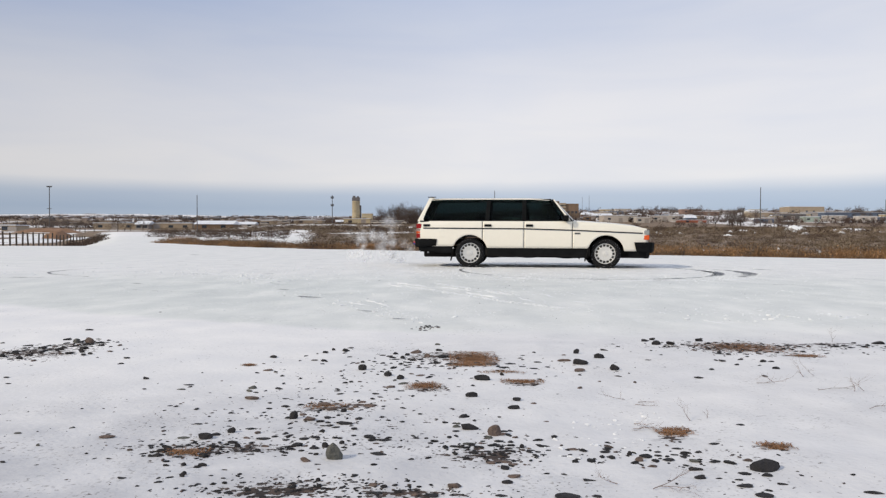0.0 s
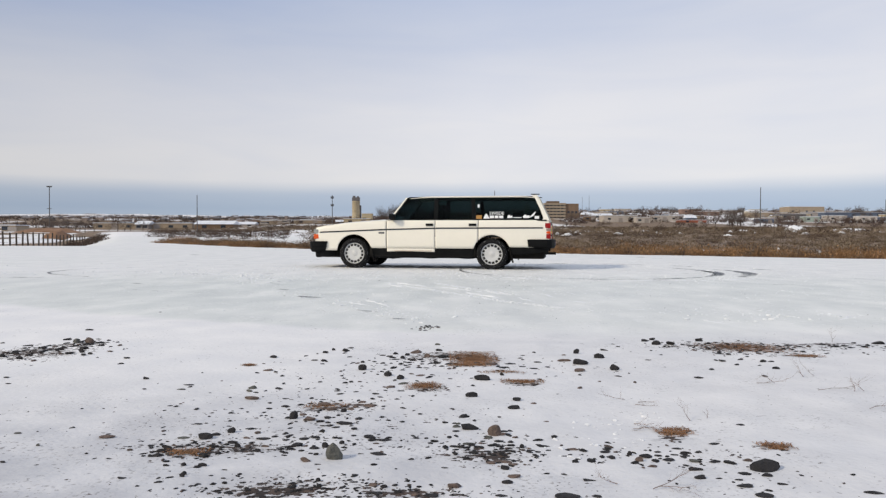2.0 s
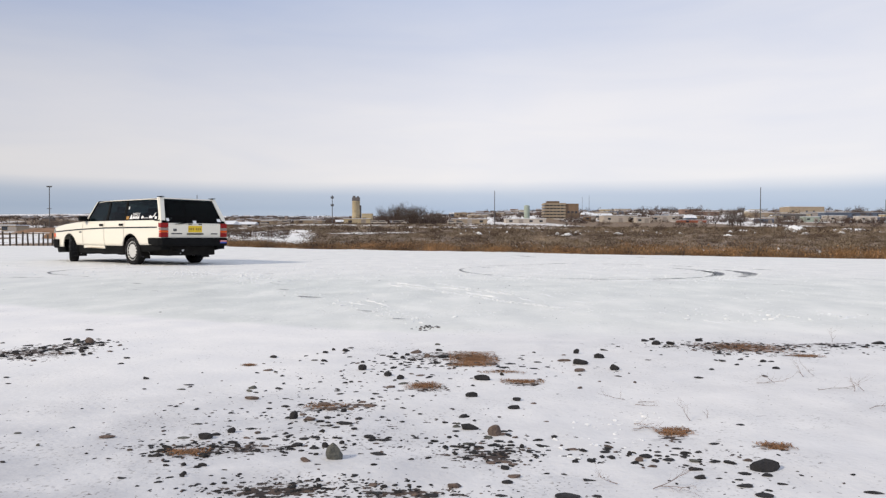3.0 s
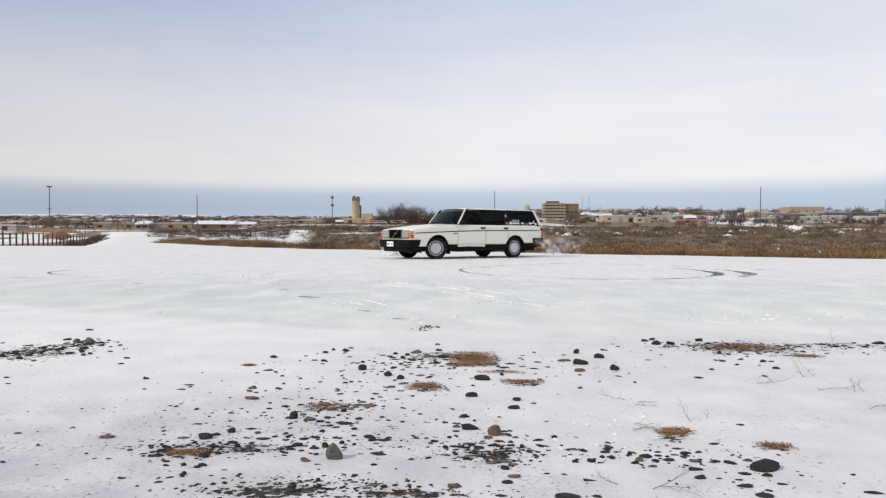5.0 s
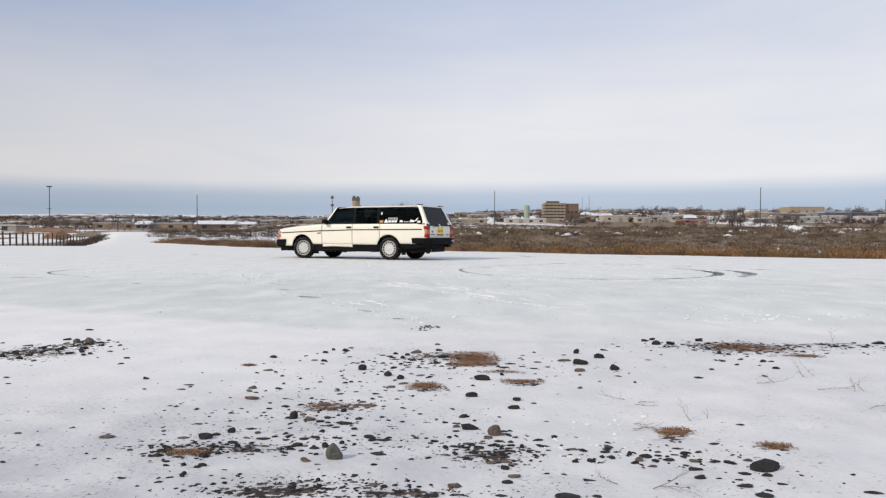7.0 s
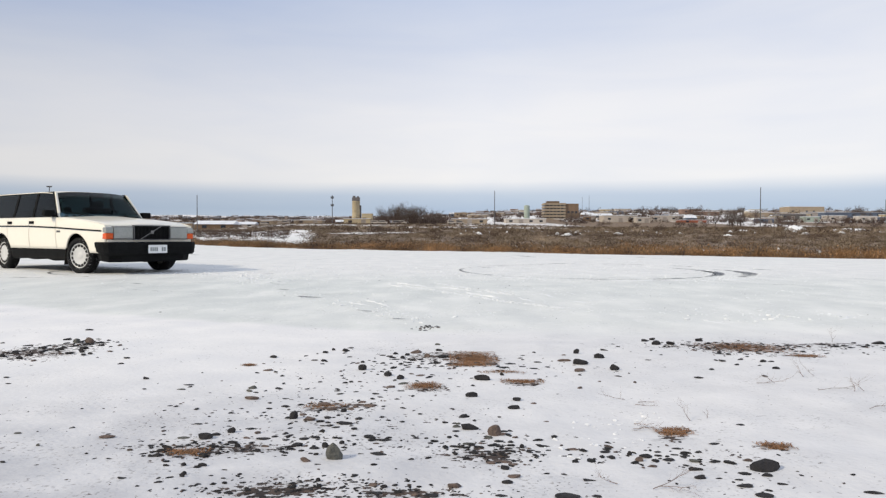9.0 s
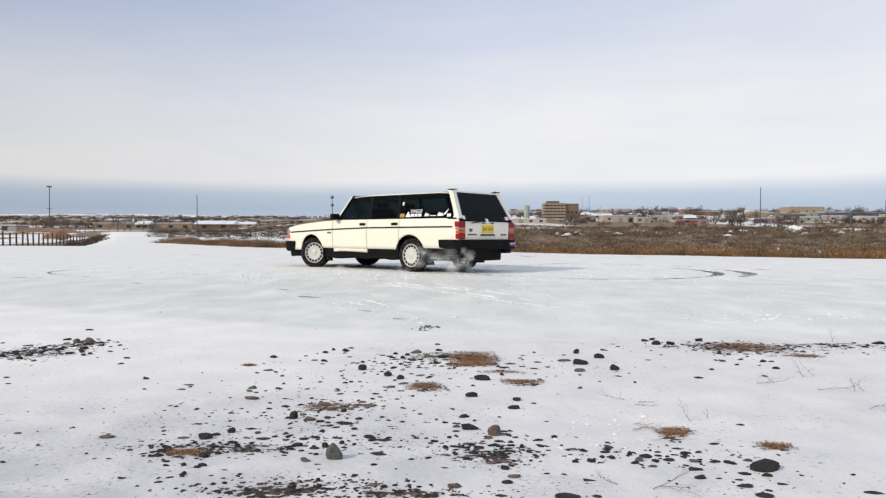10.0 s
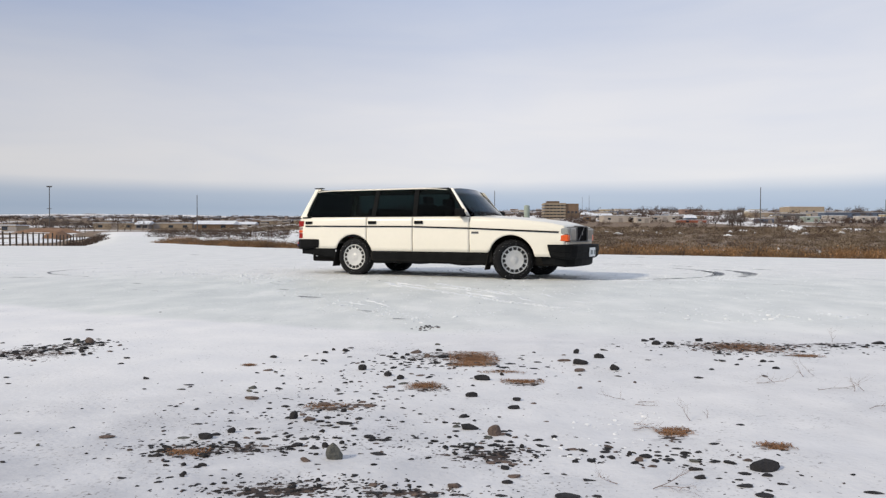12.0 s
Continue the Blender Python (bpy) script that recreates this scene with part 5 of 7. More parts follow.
def track_material():
    m = material("scraped_wet_ice", (0.075, 0.080, 0.088), 0.45, noise_scale=3, vary=0.4)
    nt = m.node_tree
    b, out = nt.nodes["Principled BSDF"], nt.nodes["Material Output"]
    tc = nt.nodes.new("ShaderNodeTexCoord")
    n = nt.nodes.new("ShaderNodeTexNoise")
    n.inputs["Scale"].default_value, n.inputs["Detail"].default_value = 5.0, 8
    nt.links.new(tc.outputs["Object"], n.inputs["Vector"])
    at = nt.nodes.new("ShaderNodeAttribute")
    at.attribute_name = "wear"
    ad = nt.nodes.new("ShaderNodeMath")
    ad.operation = "ADD"
    nt.links.new(n.outputs["Fac"], ad.inputs[0])
    nt.links.new(at.outputs["Fac"], ad.inputs[1])
    r = nt.nodes.new("ShaderNodeMapRange")
    r.inputs["From Min"].default_value, r.inputs["From Max"].default_value = 0.92, 1.30
    nt.links.new(ad.outputs[0], r.inputs["Value"])
    tr = nt.nodes.new("ShaderNodeBsdfTransparent")
    mx = nt.nodes.new("ShaderNodeMixShader")
    nt.links.new(r.outputs[0], mx.inputs[0])
    nt.links.new(tr.outputs[0], mx.inputs[1])
    nt.links.new(b.outputs[0], mx.inputs[2])
    nt.links.new(mx.outputs[0], out.inputs["Surface"])
    return m


SCRAPE = track_material()


def track(points, width, wears, label):
    """A scraped wheel track lying on the snow along a path of (x, y); wears: how bare it is along the way."""
    vs, fs, wear = [], [], []
    n = len(points)
    for i, (x, y) in enumerate(points):
        x2, y2 = points[min(i + 1, n - 1)]
        x1, y1 = points[max(i - 1, 0)]
        dx, dy = x2 - x1, y2 - y1
        ln = math.hypot(dx, dy) or 1
        for k, f in enumerate((-1, -0.5, 0, 0.5, 1)):
            px, py = x - dy / ln * width * f / 2, y + dx / ln * width * f / 2
            vs.append((px, py, ground_z(px, py) + 0.005))
            wear.append(wears(i / (n - 1)) * (1 - f * f))
    for i in range(n - 1):
        for k in range(4):
            a = i * 5 + k
            fs.append((a, a + 1, a + 6, a + 5))
    ob = mesh_part("tyre_track", vs, fs, SCRAPE, None, label, closed=False)
    a = ob.data.attributes.new("wear", "FLOAT", "POINT")
    a.data.foreach_set("value", wear)
    return tagged(ob, category="track", group="tyre tracks on the ice")


def arc(cx, cy, rx, ry, a0, a1, n=70):
    return [(cx + rx * math.cos(radians(a0 + (a1 - a0) * i / n)), cy + ry * math.sin(radians(a0 + (a1 - a0) * i / n))) for i in range(n + 1)]


LBL = "dark scraped curved tyre track in the snow"
# the loop by the turning place: a thin scraped line all round, broad and bare at its eastern bend
track(arc(2.52, 12.75, 2.20, 2.50, 95, 395, 120), 0.12, lambda f: 0.62 + 0.10 * math.sin(f * 23) + 0.05 * math.sin(f * 61), LBL)
track(arc(2.55, 12.7, 2.22, 2.42, 285, 382, 60), 0.34, lambda f: 0.50 + 0.38 * smoothstep(0.25, 0.62, f) - 0.42 * smoothstep(0.72, 1.0, f), LBL)
track(arc(3.05, 12.6, 2.22, 2.30, 275, 385, 60), 0.40, lambda f: 0.42 + 0.40 * smoothstep(0.30, 0.66, f) - 0.40 * smoothstep(0.72, 1.0, f), LBL)
track(arc(2.9, 13.7, 2.4, 2.2, 20, 110, 60), 0.16, lambda f: 0.56 + 0.10 * math.sin(f * 17), LBL)
track([(5.85 + 0.03 * i, 13.7 - 0.05 * i) for i in range(12)], 0.22, lambda f: 0.82 - 0.9 * abs(f - 0.5), LBL)
track([(2.15 + 0.06 * i, 15.8 + 0.035 * i) for i in range(13)], 0.22, lambda f: 0.72 - 0.6 * abs(f - 0.5), LBL)
track([(0.75 + 0.02 * i, 13.9 - 0.02 * i) for i in range(10)], 0.20, lambda f: 0.78 - 0.6 * abs(f - 0.5), LBL)
# the westward loop
track(arc(-5.1, 12.1, 1.45, 1.45, 95, 282, 70), 0.10, lambda f: 0.50 + 0.22 * smoothstep(0.30, 0.55, f) - 0.40 * smoothstep(0.62, 0.95, f), LBL)
track(arc(-6.2, 12.2, 1.9, 2.0, 200, 300, 60), 0.16, lambda f: 0.56 + 0.08 * math.sin(f * 19), LBL)
track([(-7.95 + 0.05 * i, 22.0 - 0.05 * i) for i in range(14)], 0.35, lambda f: 0.8 - abs(f - 0.5), LBL)
track([(2.2 + 0.04 * i, 22.4 - 0.16 * i) for i in range(14)], 0.30, lambda f: 0.74 - 0.6 * abs(f - 0.5), LBL)
track([(5.6 + 0.04 * i, 20.7 - 0.01 * i) for i in range(12)], 0.40, lambda f: 0.88 - abs(f - 0.5), LBL)
track([(3.5 + 0.02 * i, 15.75 - 0.03 * i) for i in range(10)], 0.25, lambda f: 0.74 - abs(f - 0.5), LBL)
# short skids on the ice
track([(-1.50 + 0.035 * i, 7.30 - 0.03 * i) for i in range(10)], 0.22, lambda f: 0.86 - abs(f - 0.5), LBL)
track([(-1.97 + 0.03 * i, 8.26 - 0.03 * i) for i in range(10)], 0.16, lambda f: 0.80 - abs(f - 0.5), LBL)
track([(-0.78 + 0.025 * i, 5.98 - 0.018 * i) for i in range(12)], 0.07, lambda f: 0.78 - abs(f - 0.5), LBL)
track([(-0.45 + 0.02 * i, 5.40 - 0.012 * i) for i in range(12)], 0.06, lambda f: 0.74 - abs(f - 0.5), LBL)
track(arc(-1.6, 9.9, 3.0, 2.4, 200, 300), 0.08, lambda f: 0.46 - 0.2 * abs(f - 0.5), LBL)

# faint scuffs and old skids all over the lot
vs, fs, wear = [], [], []
for i in range(150):
    x0, y0 = rng.uniform(-7.5, 8.5), 8.8 + 12.5 * rng.random()
    head, bend = radians(rng.gauss(-12, 22)), rng.gauss(0, 0.12)
    n, width, bare = rng.randint(6, 16), rng.uniform(0.05, 0.13), rng.uniform(0.46, 0.68)
    k, x, y = len(vs), x0, y0
    for j in range(n):
        a = head + bend * j / 4
        x, y = x + 0.06 * math.cos(a), y + 0.06 * math.sin(a)
        for f in (-1, 0, 1):
            px, py = x - math.sin(a) * width * f / 2, y + math.cos(a) * width * f / 2
            vs.append((px, py, ground_z(px, py) + 0.004))
            wear.append(bare * (1 - f * f) * min(1.0, 4.0 * j / n, 4.0 * (n - 1 - j) / n))
    for j in range(n - 1):
        for f in (0, 1):
            a = k + j * 3 + f
            fs.append((a, a + 1, a + 4, a + 3))
ob = mesh_part("skid_scuffs", vs, fs, SCRAPE, None, "faint grey scuffs over the icy lot", kind="stuff", closed=False)
ob.data.attributes.new("wear", "FLOAT", "POINT").data.foreach_set("value", wear)
tagged(ob, category="track")

# ridges of thrown-up snow along old tracks, and crumbs round them
vs, fs = [], []


def crumbs(path, count, spread, a, b):
    for i in range(count):
        f = rng.random() * (len(path) - 1.001)
        (x0, y0), (x1, y1) = path[int(f)], path[int(f) + 1]
        t = f - int(f)
        x, y = x0 + (x1 - x0) * t + rng.gauss(0, spread), y0 + (y1 - y0) * t + rng.gauss(0, spread)
        pebble(vs, fs, x, y, a + (b - a) * rng.random() ** 2, rng.uniform(0.25, 0.5), i)


crumbs([(-0.75, 9.4), (-0.2, 8.3), (0.5, 7.0), (1.1, 6.1)], 800, 0.03, 0.006, 0.035)
crumbs([(-0.1, 9.3), (0.5, 8.1), (0.7, 7.6)], 450, 0.035, 0.006, 0.035)
crumbs([(-3.0, 10.6), (-2.4, 9.2), (-1.2, 7.0), (-0.15, 5.2)], 420, 0.16, 0.008, 0.035)
crumbs([(-4.6, 12.0), (-3.0, 10.8), (-2.0, 9.8)], 200, 0.25, 0.012, 0.06)
crumbs([(1.9, 5.5), (3.4, 5.6)], 60, 0.18, 0.012, 0.05)
crumbs([(0.5, 2.4), (0.75, 2.5)], 40, 0.06, 0.006, 0.02)
crumbs([(0.3, 2.1), (0.6, 2.2)], 30, 0.05, 0.005, 0.018)
crumbs(arc(2.5, 12.9, 2.5, 2.75, 180, 390), 620, 0.25, 0.008, 0.035)
crumbs([(-6, 14), (-2, 12.5), (2, 14), (5, 16)], 2400, 1.9, 0.008, 0.05)
crumbs([(-7, 12), (-2, 10.5), (3, 10.5), (7, 12)], 1500, 0.9, 0.006, 0.035)
crumbs([(-4.5, 8.5), (-1.0, 7.6), (2.5, 8.0), (5.0, 8.6)], 800, 0.7, 0.005, 0.026)
crumbs([(-2.2, 6.1), (0.5, 5.9), (3.2, 6.0)], 260, 0.18, 0.005, 0.022)
# broken ridges squeezed up beside the wheel tracks
rv, rf = [], []


def ridge(path, width, height, keep, seed):
    pts = []
    for (x0, y0), (x1, y1) in zip(path, path[1:]):
        n = max(2, int(math.hypot(x1 - x0, y1 - y0) / 0.04))
        pts += [(x0 + (x1 - x0) * i / n, y0 + (y1 - y0) * i / n) for i in range(n)]
    prev = None
    for i, (x, y) in enumerate(pts):
        swell = smoothstep(keep, keep + 0.35, noise.noise(Vector((i * 0.045, seed, 0.0))) + 0.35 * noise.noise(Vector((i * 0.31, seed, 2.0)))) * min(1.0, i / 6, (len(pts) - 1 - i) / 6)
        if swell <= 0.0:
            prev = None
            continue
        x2, y2 = pts[min(i + 1, len(pts) - 1)]
        x1, y1 = pts[max(i - 1, 0)]
        ln = math.hypot(x2 - x1, y2 - y1) or 1
        nx, ny = -(y2 - y1) / ln, (x2 - x1) / ln
        w = width * (0.5 + 0.7 * rng.random()) * (0.4 + 0.6 * swell)
        h = height * (0.3 + 1.1 * rng.random()) * swell - 0.002
        off = 0.03 * noise.noise(Vector((i * 0.3, seed, 5.0)))
        k = len(rv)
        for f, z in ((-0.5, -0.003), (-0.2, h * 0.8), (0.15, h), (0.5, -0.003)):
            px, py = x + nx * (f * w + off), y + ny * (f * w + off)
            rv.append((px, py, ground_z(px, py) + z))
        if prev is not None:
            for q in range(3):
                rf.append((prev + q, k + q, k + q + 1, prev + q + 1))
        prev = k


ridge([(-0.71, 9.48), (-0.17, 8.68), (0.63, 7.06)], 0.045, 0.012, -0.12, 1.0)
ridge([(-0.33, 9.5), (0.04, 8.33)], 0.04, 0.011, -0.10, 2.0)
ridge([(-0.1, 8.78), (0.7, 7.51), (1.06, 6.13)], 0.045, 0.012, -0.16, 3.0)
ridge([(-0.76, 9.15), (-0.43, 8.48)], 0.05, 0.014, -0.2, 12.0)
ridge([(1.25, 6.91), (1.41, 6.6)], 0.05, 0.014, -0.4, 13.0)
ridge([(1.06, 7.73), (1.19, 7.19)], 0.05, 0.014, -0.3, 14.0)
ridge([(1.56, 6.16), (1.84, 5.96)], 0.05, 0.014, -0.3, 15.0)
ridge([(1.95, 5.5), (2.1, 5.12)], 0.05, 0.014, -0.3, 16.0)
ridge([(3.01, 5.39), (3.43, 5.74)], 0.06, 0.016, -0.3, 10.0)
ridge([(-1.19, 7.09), (-0.46, 6.06), (-0.16, 5.27)], 0.03, 0.010, -0.15, 4.0)
ridge([(-0.8, 6.96), (-0.41, 6.16)], 0.03, 0.010, -0.15, 5.0)
ridge([(-5.61, 12.11), (-3.89, 10.72)], 0.07, 0.013, 0.0, 6.0)
ridge([(-3.9, 11.51), (-3.35, 10.9)], 0.07, 0.016, -0.2, 7.0)
ridge(arc(2.46, 12.75, 2.35, 2.75, 180, 385), 0.08, 0.014, -0.05, 8.0)
ridge(arc(3.05, 12.6, 2.5, 2.6, 250, 385), 0.08, 0.014, 0.0, 9.0)
ridge([(1.3, 8.2), (2.6, 7.6)], 0.05, 0.012, 0.1, 11.0)
tagged(mesh_part("snow_ridges", rv, rf, CRUMB, None, "broken white ridges of snow beside wheel tracks", True, "stuff", closed=False), category="snow")
tagged(mesh_part("snow_crumbs", vs, fs, CRUMB, None, "crumbs and ridges of thrown-up snow", False, "stuff", closed=False), category="snow")

# ---------------------------------------------------------------- brush beyond the lot
DRYGRASS = material("dry_ochre_grass", (0.25, 0.142, 0.066), 0.95, noise_scale=0.45, vary=0.6, island=0.3)
SAGE = material("grey_sagebrush", (0.150, 0.110, 0.074), 0.95, noise_scale=0.5, vary=0.5, island=0.12)
PALEBRUSH = material("bleached_brush", (0.30, 0.235, 0.165), 0.95, noise_scale=0.5, vary=0.4, island=0.15)
DARKBRUSH = material("dark_brown_brush", (0.072, 0.048, 0.034), 0.95, noise_scale=0.5, vary=0.5, island=0.12)


def clump(vs, fs, x, y, h, w, count, thick):
    z = ground_z(x, y) - 0.03
    for _ in range(count):
        a, s = rng.uniform(0, 6.283), abs(rng.gauss(0, 0.55))
        ox, oy = rng.gauss(0, w * 0.22), rng.gauss(0, w * 0.22)
        blade(vs, fs, x + ox, y + oy, z, w * 0.55 * s * math.cos(a), w * 0.55 * s * math.sin(a), h * rng.uniform(0.45, 1.1) * max(0.35, 1 - s * 0.35), thick * rng.uniform(0.6, 1.3))


def shrub(vs, fs, x, y, h, w, count, bit):
    """A rounded, twiggy bush of many small slips set in a dome."""
    z = ground_z(x, y) - 0.04
    for _ in range(count):
        a, e, q = rng.uniform(0, 6.283), rng.random(), rng.random() ** 0.4
        px, py, pz = x + w / 2 * q * math.cos(a) * math.sqrt(1 - e * e * 0.9), y + w / 2 * q * math.sin(a) * math.sqrt(1 - e * e * 0.9), z + h * e * q
        k = len(vs)
        ox, oy, up = (px - x) / w + rng.gauss(0, 0.35), (py - y) / w + rng.gauss(0, 0.35), rng.uniform(0.1, 1.0)
        sx, sy = rng.gauss(0, bit * 0.3), rng.gauss(0, bit * 0.3)
        vs += [(px - sx, py - sy, pz), (px + sx, py + sy, pz + rng.gauss(0, bit * 0.2)), (px + ox * bit * 3, py + oy * bit * 3, pz + up * bit * 2.4)]
        fs.append((k, k + 1, k + 2))
    for _ in range(4):
        a = rng.uniform(0, 6.283)
        blade(vs, fs, x, y, z, w * 0.3 * math.cos(a), w * 0.3 * math.sin(a), h * 0.9, bit * 0.25)


bush = {k: ([], []) for k in ("grass", "sage", "dark", "pale")}
for i in range(2100):
    x = rng.uniform(-17, 24)
    y = edge_y(x) + abs(rng.gauss(0, 2.4)) + 0.2
    kind = "grass" if rng.random() < 0.84 else ("sage" if rng.random() < 0.6 else "dark")
    if kind == "grass" and rng.random() < 0.6:
        shrub(*bush[kind], x, y, (0.12 + 0.28 * rng.random()) * (0.85 + 0.8 * noise.noise(Vector((x * 0.45, y * 0.3, 1.0)))), rng.uniform(0.5, 1.3), 120, 0.026)
    elif kind == "grass":
        clump(*bush[kind], x, y, (0.10 + 0.36 * rng.random() ** 1.6) * (0.85 + 0.8 * noise.noise(Vector((x * 0.45, y * 0.3, 1.0)))), rng.uniform(0.3, 0.9), 48, 0.008)
    else:
        shrub(*bush[kind], x, y, rng.uniform(0.12, 0.38), rng.uniform(0.5, 1.1), 130, 0.030)
for i in range(170):       # rounder bushes standing in the grass
    x = rng.uniform(-14, 24)
    y = edge_y(x) + rng.uniform(0.8, 6.0)
    s = rng.random()
    shrub(*bush[rng.choice(("grass", "grass", "sage", "dark"))], x, y, 0.20 + 0.26 * s, 0.7 + 1.0 * s, 210, 0.030)


def brush_kind(x, y):
    """Sage, dark or bleached growth, in patches some metres wide."""
    v = noise.noise(Vector((x * 0.22, y * 0.07, 21.0))) + rng.gauss(0, 0.22)
    return "dark" if v > 0.16 else ("pale" if v < -0.42 else "sage")


for i in range(2300):
    y = 24 + 76 * rng.random() ** 0.8
    q = rng.uniform(-0.36, 0.72)
    x = q * y
    if y < edge_y(x) + 2.5 or (snow_at(x, y) > 0.6 and rng.random() < 0.85) or (q < -0.2 and rng.random() < 0.7):
        continue
    s = rng.random() ** 2 * (0.45 if q < -0.2 else 1.0)
    shrub(*bush[brush_kind(x, y)], x, y, 0.16 + 0.46 * s, 0.7 + 1.6 * s, 140, 0.040)
for i in range(2300):
    y = 90 + 310 * rng.random() ** 0.9
    x = rng.uniform(-0.40, 0.72) * y
    if snow_at(x, y) > 0.6 and rng.random() < 0.8:
        continue
    shrub(*bush[brush_kind(x * 0.3, y * 0.3)], x, y, rng.uniform(0.3, 0.85), rng.uniform(1.2, 4.4), 44, 0.17)
for i in range(36):
    y = rng.uniform(56, 76)
    shrub(*bush["dark"], rng.uniform(-0.508, -0.476) * y, y, rng.uniform(0.25, 0.7), rng.uniform(0.9, 1.8), 110, 0.07)
for i in range(330):       # low dark bushes dotted over the snow by the track and the fence
    y = 52 + 60 * rng.random()
    x = -0.42 * y + 0.20 * y * rng.random() if rng.random() < 0.75 else (-0.49 - 0.04 * rng.random()) * y
    shrub(*bush["dark"], x, y, rng.uniform(0.22, 0.5), rng.uniform(0.7, 1.6), 90, 0.06)
for k, mat, lab in (("grass", DRYGRASS, "dry ochre grass at the edge of the snow"), ("sage", SAGE, "grey-brown sagebrush over open ground"), ("dark", DARKBRUSH, "dark brown leafless brush"), ("pale", PALEBRUSH, "bleached grey-tan brush")):
    tagged(mesh_part({"grass": "dry_grass", "sage": "sagebrush", "dark": "dark_brush", "pale": "bleached_brush"}[k], *bush[k], mat, None, lab, False, "stuff", closed=False), category="brush")

# small drifts caught in the brush
vs, fs = [], []
for i in range(110):
    if i < 50:
        x = rng.uniform(3, 20)
        y = edge_y(x) + rng.uniform(2.0, 9.0)
        w, h = 0.10 + 0.45 * rng.random() ** 2, rng.uniform(0.05, 0.16)
    else:
        y = rng.uniform(70, 150)
        x = rng.uniform(0.02, 0.68) * y
        w, h = 0.3 + 1.4 * rng.random() ** 2, rng.uniform(0.10, 0.30)
    k, z = len(vs), ground_z(x, y)
    for rad, up in ((1.0, -0.1), (0.72, 0.5), (0.35, 0.9)):
        for a in range(8):
            q = rad * rng.uniform(0.75, 1.2) * w / 2
            vs.append((x + q * math.cos(a * 0.7854), y + 0.7 * q * math.sin(a * 0.7854), z + h * up * rng.uniform(0.8, 1.15)))
    vs.append((x, y, z + h))
    for ring in (0, 8):
        fs += [(k + ring + a, k + ring + (a + 1) % 8, k + ring + 8 + (a + 1) % 8, k + ring + 8 + a) for a in range(8)]
    fs += [(k + 16 + a, k + 16 + (a + 1) % 8, k + 24) for a in range(8)]
tagged(mesh_part("snow_drifts", vs, fs, CRUMB, None, "small white drifts of snow caught in the brush", True, "stuff", closed=False), category="snow")

# ---------------------------------------------------------------- fence
POST = material("weathered_fence_wood", (0.085, 0.070, 0.058), 0.9, noise_scale=6, vary=0.4, bump=0.4, bump_scale=40)
WIRE = material("fence_wire", (0.10, 0.10, 0.10), 0.6, metal=0.6, noise_scale=10, vary=0.2)
fence = tagged(new("fence"), "post and wire fence of dark wooden posts in snow", "fence")
posts = []
for i in range(21):
    f = i / 20
    x, y = -32.6 - 12.0 * f, 51.5 + 36.5 * f
    z, h = ground_z(x, y), rng.uniform(1.12, 1.28)
    vs, fs = [], []
    tube(vs, fs, (0, 0, -0.2), (rng.gauss(0, 0.03), rng.gauss(0, 0.03), h), 0.075, 0.065, 8)
    k = len(vs)
    fs.append((k - 8, k - 7, k - 6, k - 5, k - 4, k - 3, k - 2, k - 1))
    ob = mesh_part("post", vs, fs, POST, fence, closed=False)
    ob.location = (x, y, z)
    posts.append((x, y, z))
for hgt in (0.35, 0.65, 0.95):
    vs, fs = [], []
    for (x0, y0, z0), (x1, y1, z1) in zip(posts, posts[1:]):
        tube(vs, fs, (x0, y0, z0 + hgt), (x1, y1, z1 + hgt), 0.008, 0.008, 3)
    mesh_part("wire", vs, fs, WIRE, fence, closed=False)


# ---------------------------------------------------------------- the town beyond the brush
ROOFSNOW = material("snow_on_roofs", (0.72, 0.74, 0.78), 0.7, noise_scale=0.3, vary=0.12)
PANE = material("dark_window", (0.03, 0.035, 0.045), 0.15, noise_scale=2, vary=0.3)
WALLS = {"tan": material("tan_wall", (0.31, 0.245, 0.175), 0.85, noise_scale=0.3, vary=0.2), "brown": material("brown_wall", (0.17, 0.11, 0.07), 0.85, noise_scale=0.3, vary=0.25),
         "cream": material("cream_wall", (0.46, 0.38, 0.25), 0.85, noise_scale=0.3, vary=0.2), "white": material("pale_wall", (0.46, 0.41, 0.36), 0.8, noise_scale=0.3, vary=0.15),
         "orange": material("rust_red_wall", (0.30, 0.095, 0.055), 0.85, noise_scale=0.3, vary=0.2), "grey": material("grey_wall", (0.30, 0.265, 0.24), 0.85, noise_scale=0.3, vary=0.2),
         "brick": material("brick_wall", (0.22, 0.14, 0.11), 0.85, noise_scale=0.3, vary=0.2), "dark": material("dark_wall", (0.13, 0.12, 0.12), 0.85, noise_scale=0.3, vary=0.25),
         "green": material("pale_green_wall", (0.30, 0.35, 0.30), 0.85, noise_scale=0.3, vary=0.15), "blue": material("blue_grey_wall", (0.10, 0.13, 0.19), 0.7, noise_scale=0.3, vary=0.2)}
WORD = {"tan": "tan", "brown": "brown", "cream": "cream", "white": "pale", "orange": "rust-red", "grey": "grey", "brick": "brick", "dark": "dark", "green": "pale green", "blue": "blue-grey"}


